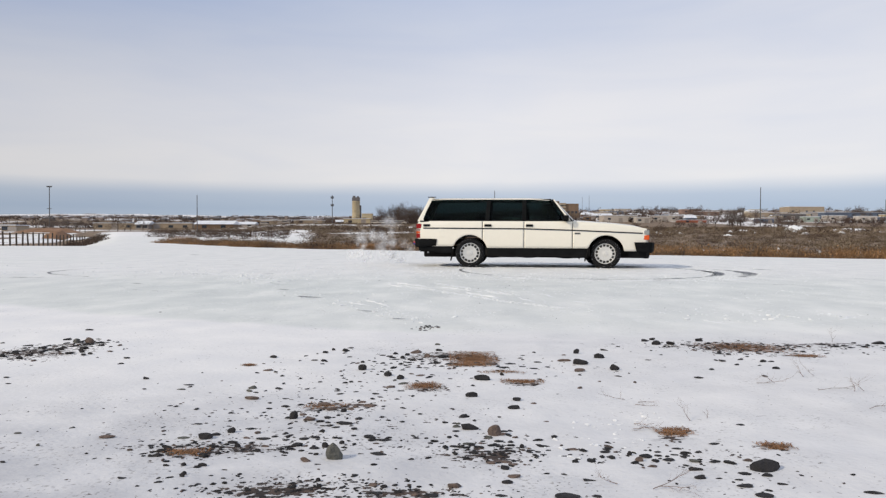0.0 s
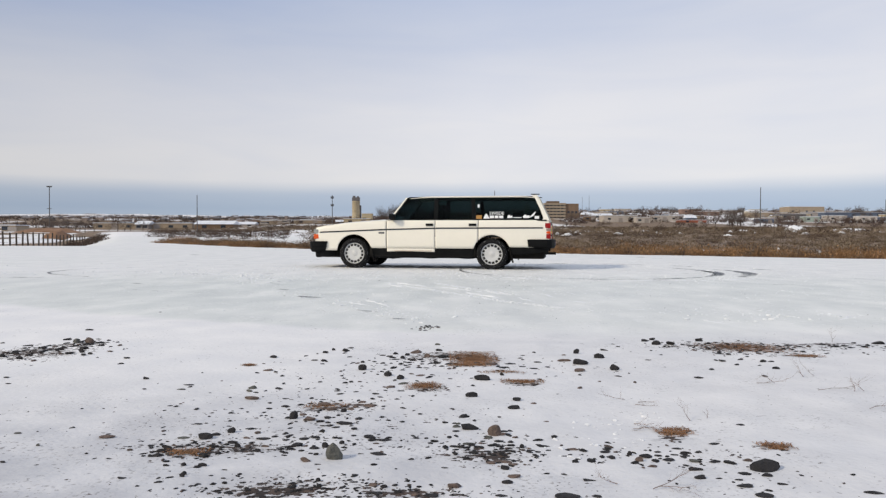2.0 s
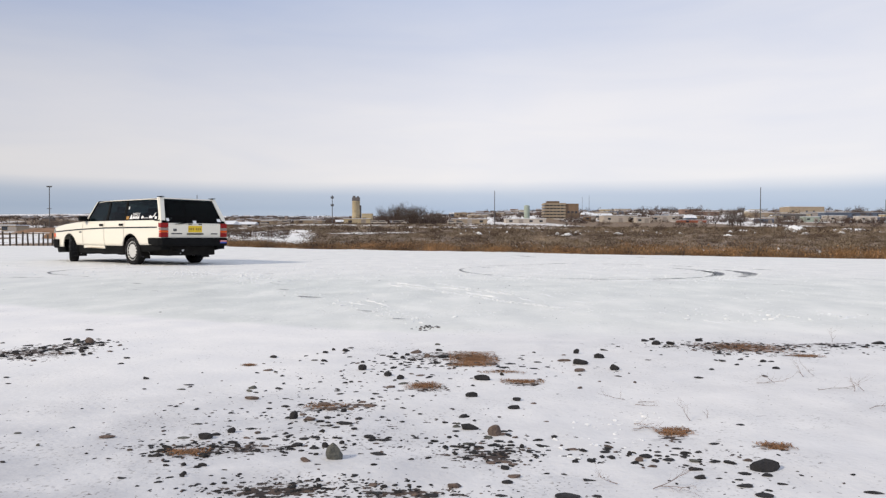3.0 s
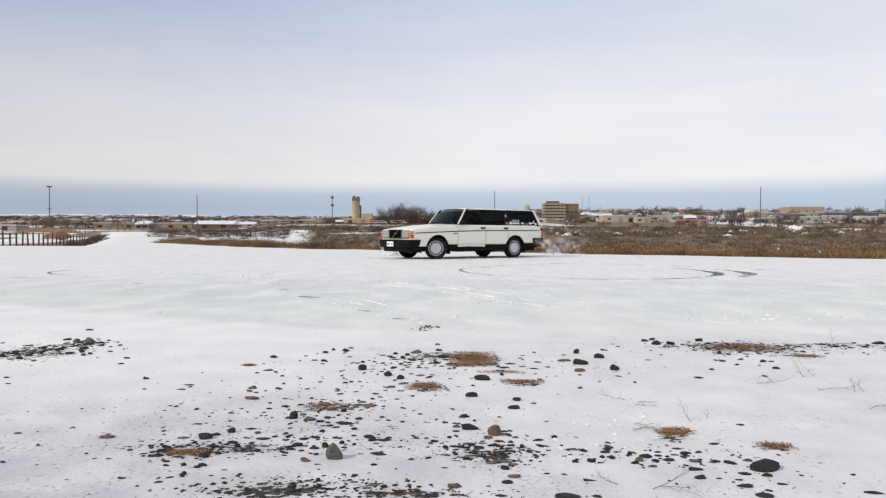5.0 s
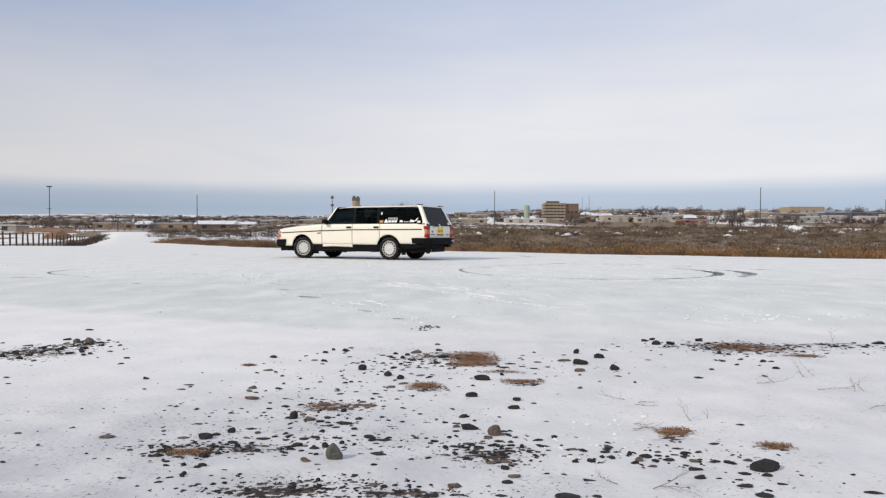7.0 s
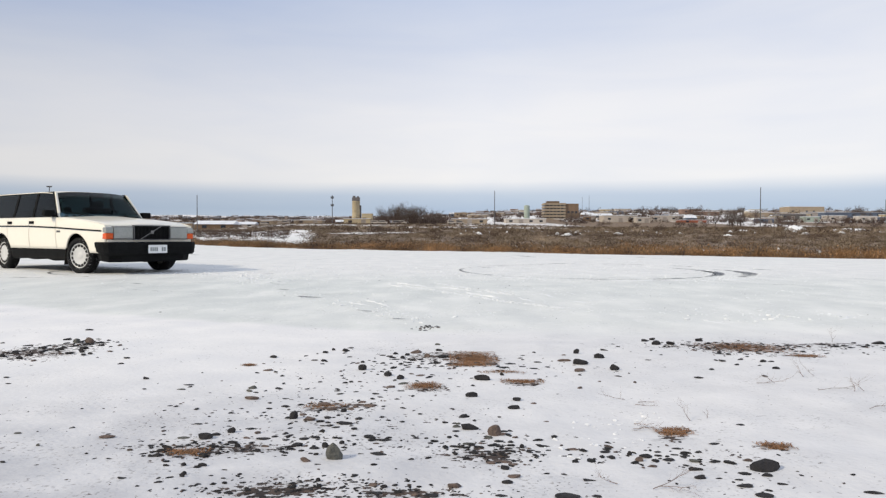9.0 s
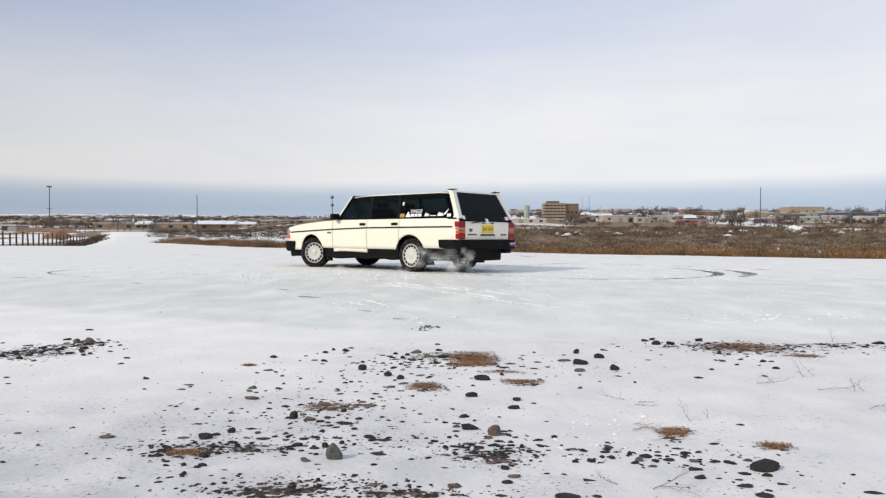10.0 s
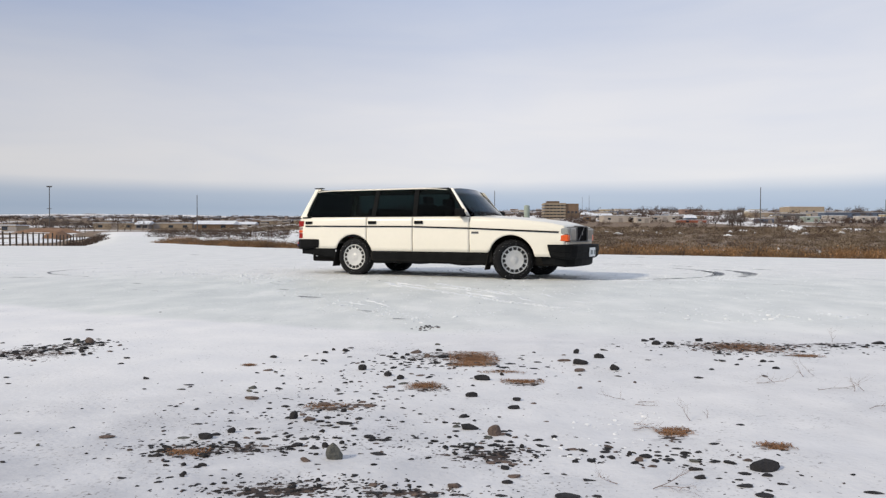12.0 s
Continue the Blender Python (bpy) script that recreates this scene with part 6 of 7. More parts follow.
def building(x, y, w, top, colour, roof, depth=None, storeys=0):
    """A house or shed on the ground with its openings and a snow-dusted roof."""
    base = min(ground_z(x - w / 2, y), ground_z(x + w / 2, y)) - 0.3
    depth = depth or max(8.0, min(w * 0.6, 22.0))
    h = max(2.6, top - base)
    ob = tagged(new("building"), ("%s low building with a snow-dusted roof" if roof == "flat" else "%s gabled building with a snowy pitched roof") % WORD[colour], "building", "town buildings")
    ob.location = (x, y, base)
    wall = WALLS[colour]
    if roof == "flat":
        part("wall", box(-w / 2, w / 2, 0, depth, 0, h - 0.35), wall, ob)
        bm = box(-w / 2 - 0.25, w / 2 + 0.25, -0.25, depth + 0.25, h - 0.35, h - 0.08)
        part("roof", bm, ROOFSNOW, ob, "snow-dusted roof")
        eaves = h - 0.35
    else:
        eaves = h * 0.62
        part("wall", box(-w / 2, w / 2, 0, depth, 0, eaves), wall, ob)
        o = 0.5
        vs = [(-w / 2 - o, -o, eaves - 0.1), (w / 2 + o, -o, eaves - 0.1), (w / 2 + o, depth + o, eaves - 0.1), (-w / 2 - o, depth + o, eaves - 0.1), (-w / 2 - o, depth / 2, h), (w / 2 + o, depth / 2, h)]
        mesh_part("roof", vs, [(0, 1, 5, 4), (2, 3, 4, 5), (0, 4, 3), (1, 2, 5), (3, 2, 1, 0)], ROOFSNOW, ob, "snowy pitched roof")
    n = max(2, int(w / 6.5))
    for i in range(n):
        cx = -w / 2 + w * (i + 0.5) / n
        if i % 3 == 1 and roof == "flat":
            part("door", box(cx - 1.5, cx + 1.5, -0.08, 0.1, 0.2, min(3.6, eaves - 0.5)), WALLS["grey"] if colour != "grey" else WALLS["white"], ob, "roller door")
        else:
            zc = eaves * 0.55
            part("window", box(cx - 1.1, cx + 1.1, -0.06, 0.1, zc - 0.6, zc + 0.7), PANE, ob)
    return ob


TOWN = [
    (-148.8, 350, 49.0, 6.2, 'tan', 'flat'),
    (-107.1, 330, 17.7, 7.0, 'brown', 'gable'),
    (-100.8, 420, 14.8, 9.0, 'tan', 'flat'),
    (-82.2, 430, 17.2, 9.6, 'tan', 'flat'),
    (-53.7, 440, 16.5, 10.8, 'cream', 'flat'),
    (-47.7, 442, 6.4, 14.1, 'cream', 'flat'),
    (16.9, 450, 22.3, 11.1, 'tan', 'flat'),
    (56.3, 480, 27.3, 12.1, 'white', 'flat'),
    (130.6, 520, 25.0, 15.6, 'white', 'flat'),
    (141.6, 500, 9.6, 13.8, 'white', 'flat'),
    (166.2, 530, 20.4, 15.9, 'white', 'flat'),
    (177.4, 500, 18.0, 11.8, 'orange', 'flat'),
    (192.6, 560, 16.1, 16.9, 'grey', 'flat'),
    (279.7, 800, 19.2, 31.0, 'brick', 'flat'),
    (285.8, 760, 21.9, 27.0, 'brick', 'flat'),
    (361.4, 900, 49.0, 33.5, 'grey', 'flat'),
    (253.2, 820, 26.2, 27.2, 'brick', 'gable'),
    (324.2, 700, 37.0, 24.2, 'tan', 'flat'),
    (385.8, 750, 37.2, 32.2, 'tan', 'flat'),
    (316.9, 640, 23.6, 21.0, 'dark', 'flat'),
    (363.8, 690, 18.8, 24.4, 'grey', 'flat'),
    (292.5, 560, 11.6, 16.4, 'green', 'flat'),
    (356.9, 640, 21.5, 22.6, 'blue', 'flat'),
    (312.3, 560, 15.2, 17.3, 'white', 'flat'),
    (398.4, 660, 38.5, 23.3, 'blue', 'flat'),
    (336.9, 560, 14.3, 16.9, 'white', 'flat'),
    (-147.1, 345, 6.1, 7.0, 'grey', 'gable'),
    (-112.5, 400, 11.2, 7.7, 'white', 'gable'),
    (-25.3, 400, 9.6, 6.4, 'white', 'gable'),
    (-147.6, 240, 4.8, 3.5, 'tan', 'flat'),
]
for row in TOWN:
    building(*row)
for i in range(84):        # smaller sheds and houses between them
    east = i < 70
    y = rng.uniform(540, 1050) if east else rng.uniform(430, 640)
    q = rng.uniform(0.0, 0.70) if east else rng.uniform(-0.52, -0.13)
    if 0.0 <= q < 0.2:
        y = rng.uniform(700, 1050)
    x = q * y
    tone = rng.choice(("white", "tan", "brown", "white", "brick", "dark", "blue", "cream"))
    building(x, y, rng.uniform(7, 19), ground_z(x, y) + rng.uniform(3.0, 5.2), tone, "flat" if rng.random() < 0.75 else "gable")


def office():
    """A tan block of five storeys, its bands of windows set back between floors, with a brown wing."""
    x, y, w = 0.1584 * 600, 600, 18.5
    base = ground_z(x, y) - 0.3
    h = 28.6 - base
    ob = tagged(new("office_block"), "tan five-storey office block with dark window bands", "building")
    ob.location = (x, y, base)
    part("wall", box(-w / 2 + 0.7, w / 2 - 0.7, 0.7, 15.3, 0, h - 0.6), PANE, ob, "dark recessed window walls")
    for i in range(6):
        z = h - 0.6 - i * (h - 1.0) / 5.2
        part("floor_band", box(-w / 2, w / 2, 0, 16, max(0, z - 1.6), z), WALLS["tan"], ob, "tan band between storeys")
        for k in range(6):
            cx = -w / 2 + 1.5 + k * (w - 3) / 5
            if i < 5 and z - 3.0 > 0:
                part("mullion", box(cx - 0.2, cx + 0.2, 0.4, 0.75, z - 3.0, z - 1.6), WALLS["tan"], ob)
    part("plant_room", box(-w / 2 + 3, w / 2 - 5, 4, 12, h - 0.6, h + 1.2), WALLS["brown"], ob)
    part("wing", box(w / 2, w / 2 + 11, 1.5, 15, 0, h - 1.0), WALLS["brown"], ob, "dark brown brick wing")
    for i in range(3):
        part("window", box(w / 2 + 1.5 + i * 3.2, w / 2 + 3.5 + i * 3.2, 1.42, 1.55, h * 0.35, h * 0.35 + 2.0), PANE, ob)


office()


def silo():
    x, y = -0.1232 * 450, 450
    base = ground_z(x, y) - 0.3
    top = 25.2 - base
    ob = tagged(new("grain_silo"), "tall cream concrete silo with a dark cap", "silo")
    ob.location = (x, y, base)
    vs, fs = lathe([(2.55, 0), (2.5, 0.5), (2.5, top - 3.6), (2.56, top - 3.5), (2.56, top - 3.2)], 20)
    part_ob = mesh_part("shaft", [(a, c, b) for a, b, c in vs], fs, WALLS["cream"], ob, "", True)
    for k in range(5):
        vs, fs = lathe([(2.5, top * (0.2 + 0.14 * k) - 0.06), (2.57, top * (0.2 + 0.14 * k)), (2.5, top * (0.2 + 0.14 * k) + 0.06)], 20)
        mesh_part("hoop", [(a, c, b) for a, b, c in vs], fs, WALLS["tan"], part_ob)
    bm = box(-2.3, 2.3, -2.0, 2.0, top - 3.2, top - 1.0)
    box_bm(bm, -1.9, -0.5, -1.2, 1.2, top - 1.0, top)
    box_bm(bm, 0.7, 1.7, -1.2, 1.2, top - 1.0, top - 0.2)
    part("cap", bm, WALLS["dark"], ob, "dark headhouse")
    part("lift_leg", box(2.55, 3.35, -0.5, 0.5, 0, top - 6), WALLS["dark"], ob)
    bm = box(4.0, 10.5, -3, 3, 4.2, 6.6)
    for a in (4.4, 7.2, 10.1):
        for b in (-2.5, 2.5):
            box_bm(bm, a - 0.2, a + 0.2, b - 0.2, b + 0.2, 0, 4.2)
    part("hopper", bm, WALLS["cream"], ob, "cream hopper on legs")


silo()


def tank(x, y, r, top, label):
    base = ground_z(x, y) - 0.3
    vs, fs = lathe([(0.01, top - base + 0.6), (r * 0.6, top - base + 0.35), (r, top - base), (r, 0)], 18)
    ob = mesh_part("storage_tank", [(a, c, b) for a, b, c in vs], fs, WALLS["green"], None, label, True)
    ob.location = (x, y, base)
    tagged(ob, category="tank")


tank(0.1184 * 600, 600, 2.4, 25.6, "grey-green upright storage tank")

MAST = material("galvanised_mast", (0.11, 0.11, 0.115), 0.6, metal=0.3, noise_scale=1.5, vary=0.25)


def mast(x, y, top, radius, head, label, category):
    base = ground_z(x, y) - 0.3
    h = top - base
    ob = tagged(new("mast"), label, category)
    ob.location = (x, y, base)
    vs, fs = [], []
    tube(vs, fs, (0, 0, 0), (0, 0, h), radius, radius * 0.7, 8)
    mesh_part("shaft", vs, fs, MAST, ob, closed=False)
    if head == "lamps":
        part("crossarm", box(-0.9, 0.9, -0.12, 0.12, h - 0.35, h - 0.15), MAST, ob)
        for k in (-0.75, -0.25, 0.25, 0.75):
            part("lamp_head", box(k - 0.2, k + 0.2, -0.35, 0.25, h - 0.15, h + 0.12, bevel=0.03), MAST, ob)
        part("ladder_ring", box(-0.7, 0.7, -0.3, 0.3, h * 0.5, h * 0.5 + 0.2), MAST, ob)
    if head == "antenna":
        for z in (h - 1.6, h - 7.0):
            part("platform", box(-0.8, 0.8, -0.8, 0.8, z - 0.12, z), MAST, ob)
            for k in range(6):
                a = radians(60 * k + 15)
                part("aerial", box(1.0 * math.cos(a) - 0.13, 1.0 * math.cos(a) + 0.13, 1.0 * math.sin(a) - 0.1, 1.0 * math.sin(a) + 0.1, z - 0.8, z + 0.9), MAST, ob)
    return ob


mast(-0.5568 * 260, 260, 18.0, 0.20, "lamps", "tall steel mast with a ring of floodlights", "light mast")
mast(-0.348 * 250, 250, 14.4, 0.17, "", "plain dark utility pole", "pole")
mast(-0.1568 * 500, 500, 28.4, 0.30, "antenna", "steel antenna mast with two aerial platforms", "antenna mast")
mast(0.0728 * 330, 330, 21.3, 0.20, "", "plain dark utility pole", "pole")
mast(0.4488 * 330, 330, 23.4, 0.24, "", "tall plain dark pole", "pole")
mast(0.2064 * 800, 800, 46.0, 0.22, "", "thin far radio mast", "mast")
mast(0.1968 * 800, 800, 44.0, 0.18, "", "thin far radio mast", "mast")
mast(0.6256 * 500, 500, 26.6, 0.20, "", "plain dark utility pole", "pole")
mast(-0.6136 * 400, 400, 11.5, 0.15, "", "plain dark utility pole", "pole")
mast(-0.09 * 700, 700, 27.0, 0.14, "", "plain dark utility pole", "pole")

# ---------------------------------------------------------------- bare trees
BARK = material("bare_bark", (0.085, 0.065, 0.052), 0.95, noise_scale=1.0, vary=0.3, island=0.25)


def bare_tree(h, seed, depth):
    r = random.Random(seed)
    ob = tagged(new("bare_tree"), "leafless grey-brown tree with fine branches", "tree", "bare trees")
    vs, fs = [], []
    tube(vs, fs, (0, 0, -0.3), (r.gauss(0, 0.1), r.gauss(0, 0.1), h * 0.28), 0.028 * h, 0.020 * h, 7)
    mesh_part("trunk", vs, fs, BARK, ob, closed=False)
    vs, fs = [], []
    for k in range(6):
        a = 6.283 * k / 6 + r.gauss(0, 0.3)
        d = Vector((math.cos(a) * 0.75, math.sin(a) * 0.75, r.uniform(0.5, 1.4))).normalized()
        branch(vs, fs, r, Vector((0, 0, h * r.uniform(0.18, 0.30))), d, h * r.uniform(0.30, 0.42), 0.012 * h, depth, 4, 0.3, (2, 3))
    mesh_part("crown", vs, fs, BARK, ob, closed=False)
    return ob


protos = [bare_tree(10.0, 41 + k, 3) for k in range(4)]
used = 0


def plant(x, y, h):
    """The next bare tree, turned and scaled to its height."""
    global used
    z = ground_z(x, y)
    m = Matrix.LocRotScale((x, y, z), Euler((0, 0, rng.uniform(0, 6.28))), None)
    s = h / 10.0 * 0.92
    if used < len(protos):
        ob = protos[used]
    else:
        ob = copy_thing(protos[used % len(protos)], m)
    used += 1
    ob.matrix_basis = m @ Matrix.Diagonal((s * 1.15, s * 1.15, s, 1))


for i in range(22):      # the grove
    f = i / 21
    plant((-0.092 + 0.092 * f + rng.gauss(0, 0.003)) * 400, rng.uniform(380, 430), 8.5 + 4.0 * math.sin(3.14 * min(1, f * 1.25)) + rng.uniform(-1.5, 1.0))
for q, y, h, n, spread in ((0.258, 640, 9, 5, 12), (0.314, 800, 10, 4, 10), (0.415, 420, 9, 7, 9), (0.48, 400, 6, 5, 7), (0.585, 650, 11, 4, 9), (-0.525, 190, 4.5, 7, 10), (-0.46, 230, 4.0, 6, 9),
                           (-0.105, 450, 7, 4, 5), (0.19, 560, 9, 3, 4), (-0.31, 420, 7, 3, 8), (0.365, 700, 10, 4, 14), (0.62, 560, 8, 3, 8)):
    for i in range(n):
        plant(q * y + rng.gauss(0, spread), y + rng.uniform(-8, 8), h * rng.uniform(0.7, 1.1))

for i in range(46):      # trees among and behind the sheds
    y = rng.choice((560, 700, 800, 950))
    plant(rng.uniform(0.20, 0.66) * y, y + rng.uniform(-15, 15), rng.uniform(6.0, 9.5) * (1.25 if y == 950 else 1.0))
for i in range(14):
    y = rng.uniform(420, 620)
    plant(rng.uniform(-0.5, -0.16) * y, y, rng.uniform(5.0, 8.0))

# low woods and houses far off
vs, fs = [], []
for i in range(6200):
    y = rng.uniform(520, 2400)
    x = rng.uniform(-0.72, 0.72) * y
    if x < -0.08 * y and y > 1700:
        continue
    shrub(vs, fs, x, y, rng.uniform(1.6, 5.0), rng.uniform(3, 9), 22, 0.7)
for i in range(200):       # thickets in front of the sheds
    y = rng.uniform(370, 560)
    x = (rng.uniform(0.17, 0.70) if i % 3 else rng.uniform(-0.5, 0.0)) * y
    shrub(vs, fs, x, y, rng.uniform(1.2, 4.0), rng.uniform(2.5, 7), 60, 0.40)
for i in range(150):       # undergrowth of the grove
    y = rng.uniform(385, 425)
    f = rng.random()
    shrub(vs, fs, (-0.096 + 0.098 * f) * y, y, rng.uniform(2.5, 5.0) + 4.0 * math.sin(3.14 * min(1, f * 1.2)), rng.uniform(4, 8), 90, 0.30)
for i in range(210):       # taller trees standing over the sheds
    y = rng.choice((520, 700, 800, 900))
    q = rng.choice((0.075, 0.19, 0.268, 0.292, 0.31, 0.35, 0.365, 0.475, 0.49, 0.585, 0.59, -0.06, 0.42)) + rng.gauss(0, 0.007) if i % 3 else rng.uniform(-0.5, 0.70)
    h = (4.0 + 4.5 * rng.random()) * (1.2 if y > 600 else 0.8) * (1.0 if q > 0.1 else 0.8)
    x = q * y
    shrub(vs, fs, x, y + rng.uniform(-15, 15), h, h * rng.uniform(0.7, 1.1), 130, 0.60)
tagged(mesh_part("far_woods", vs, fs, material("far_bare_woods", (0.085, 0.058, 0.048), 0.95, noise_scale=0.05, vary=0.3, island=0.35), None, "dark leafless trees dotted over the far town", False, "stuff", closed=False), category="woods")
HOUSE = material("far_house_walls", (0.22, 0.18, 0.16), 0.9, noise_scale=0.02, vary=0.4, island=0.55)
vs, fs, vr, fr2 = [], [], [], []
for i in range(900):
    y = rng.uniform(800, 2500)
    x = rng.uniform(-0.72, 0.72) * y
    if x < -0.08 * y and y > 1900:
        continue
    z, w, dp, h = ground_z(x, y) - 0.4, rng.uniform(5, 10), rng.uniform(5, 9), rng.uniform(2.2, 3.8)
    k = len(vs)
    vs += [(x + a * w / 2, y + b * dp / 2, z + c * h) for a, b, c in ((-1, -1, 0), (1, -1, 0), (1, 1, 0), (-1, 1, 0), (-1, -1, 1), (1, -1, 1), (1, 1, 1), (-1, 1, 1))]
    fs += [(k, k + 1, k + 5, k + 4), (k + 1, k + 2, k + 6, k + 5), (k + 2, k + 3, k + 7, k + 6), (k + 3, k, k + 4, k + 7)]
    k = len(vr)
    vr += [(x - w / 2 - 0.4, y - dp / 2 - 0.4, z + h), (x + w / 2 + 0.4, y - dp / 2 - 0.4, z + h), (x + w / 2 + 0.4, y + dp / 2 + 0.4, z + h), (x - w / 2 - 0.4, y + dp / 2 + 0.4, z + h), (x - w / 2, y, z + h * 1.45), (x + w / 2, y, z + h * 1.45)]
    fr2 += [(k, k + 1, k + 5, k + 4), (k + 2, k + 3, k + 4, k + 5), (k, k + 4, k + 3), (k + 1, k + 2, k + 5)]
tagged(mesh_part("far_house_walls", vs, fs, HOUSE, None, "walls of small houses over the far hillside", False, "stuff", closed=False), category="houses")
tagged(mesh_part("far_house_roofs", vr, fr2, material("far_roofs", (0.26, 0.25, 0.26), 0.8, noise_scale=0.05, vary=0.3, island=0.8), None, "partly snowy roofs over the far hillside", False, "stuff", closed=False), category="houses")


def mound(name, x, y, rx, ry, h, mat, label, seed):
    vs, fs = [], []
    n = 18
    for i in range(n + 1):
        for j in range(n + 1):
            a, b = -1 + 2 * i / n, -1 + 2 * j / n
            px, py = a * rx, b * ry
            q = max(0.0, 1 - a * a - b * b) ** 0.7
            bump = 1 + 0.5 * noise.noise(Vector((a * 2.2, b * 2.2, seed)))
            vs.append((px, py, ground_z(x + px, y + py) - ground_z(x, y) - 0.08 + h * q * bump))
    fs = [(i * (n + 1) + j, (i + 1) * (n + 1) + j, (i + 1) * (n + 1) + j + 1, i * (n + 1) + j + 1) for i in range(n) for j in range(n)]
    ob = mesh_part(name, vs, fs, mat, None, label, True, closed=False)
    ob.location = (x, y, ground_z(x, y))
    return tagged(ob, category="mound")


SOIL = material("bare_soil", (0.23, 0.13, 0.075), 0.95, noise_scale=0.4, vary=0.35, bump=0.5, bump_scale=3)
mound("snow_pile", 0.4992 * 160, 160, 2.6, 2.0, 1.1, CRUMB, "heap of white snow in the brush", 1)
mound("snow_pile", 0.575 * 150, 150, 4.5, 1.5, 0.5, CRUMB, "low drift of white snow in the brush", 2)
mound("dirt_mound", -0.545 * 120, 120, 2.4, 3.0, 1.5, SOIL, "bare brown soil mound edged with snow", 3)
mound("dirt_mound", -0.56 * 170, 170, 8.0, 5.0, 1.1, SOIL, "long low bank of brown soil", 4)
mound("snow_bank", -0.59 * 112, 112, 5.0, 5.0, 0.5, CRUMB, "smooth snow-covered bank behind the fence", 5)
mound("snow_bank", -0.517 * 118, 118, 1.8, 3.0, 0.5, CRUMB, "smooth snow-covered bank beside the track", 6)


def parked_van(x, y, paint, yaw):
    ob = tagged(new("parked_van"), "small pale van parked by the sheds", "van", "parked vans")
    ob.matrix_basis = pose(x, y, ground_z(x, y), 0, 0, yaw)
    bm = box(-2.3, 2.3, -0.9, 0.9, 0.4, 1.2, bevel=0.12)
    box_bm(bm, -2.2, 1.2, -0.85, 0.85, 1.2, 1.95, bevel=0.12)
    part("body", bm, paint, ob)
    part("window", box(-2.0, 1.1, -0.88, 0.88, 1.3, 1.7), PANE, ob)
    for a in (-1.4, 1.4):
        for b in (-0.85, 0.85):
            bm = bmesh.new()
            bmesh.ops.create_cone(bm, cap_ends=True, segments=14, radius1=0.34, radius2=0.34, depth=0.22, matrix=pose(a, b, 0.34, 90))
            part("wheel", bm, PLASTIC, ob)


for q, y, c in ((-0.096, 372, "white"), (-0.085, 374, "white"), (-0.066, 372, "grey"), (-0.058, 375, "white"), (0.012, 390, "white"), (0.024, 392, "grey"), (-0.253, 395, "white"), (-0.222, 398, "grey"),
                (0.180, 560, "white"), (0.194, 566, "grey"), (0.207, 560, "white"), (0.222, 564, "white"), (0.279, 590, "white"), (0.286, 596, "white"), (0.294, 592, "grey"), (0.302, 598, "white"), (0.311, 590, "white"),
                (0.320, 594, "white"), (0.505, 560, "white"), (0.520, 564, "grey"), (0.538, 560, "white")):
    parked_van(q * y, y, WALLS[c], rng.uniform(-20, 20))


# ---------------------------------------------------------------- snow thrown up by the wheels
def mist_material():
    """Fine snow in the air: soft flakes, densest in their middle."""
    m = bpy.data.materials.new("airborne_snow")
    m.use_nodes = True
    nt = m.node_tree
    b, out = nt.nodes["Principled BSDF"], nt.nodes["Material Output"]
    b.inputs["Base Color"].default_value = (0.95, 0.95, 0.95, 1)
    b.inputs["Roughness"].default_value = 1.0
    b.inputs["Specular IOR Level"].default_value = 0.0
    tr = nt.nodes.new("ShaderNodeBsdfTransparent")
    tl = nt.nodes.new("ShaderNodeBsdfTranslucent")
    tl.inputs["Color"].default_value = (0.95, 0.95, 0.95, 1)
    half = nt.nodes.new("ShaderNodeMixShader")
    half.inputs[0].default_value = 0.5
    nt.links.new(b.outputs[0], half.inputs[1])
    nt.links.new(tl.outputs[0], half.inputs[2])
    at = nt.nodes.new("ShaderNodeAttribute")
    at.attribute_name = "wear"
    mx = nt.nodes.new("ShaderNodeMixShader")
    nt.links.new(at.outputs["Fac"], mx.inputs[0])
    nt.links.new(tr.outputs[0], mx.inputs[1])
    nt.links.new(half.outputs[0], mx.inputs[2])
    nt.links.new(mx.outputs[0], out.inputs["Surface"])
    return m


MIST = mist_material()
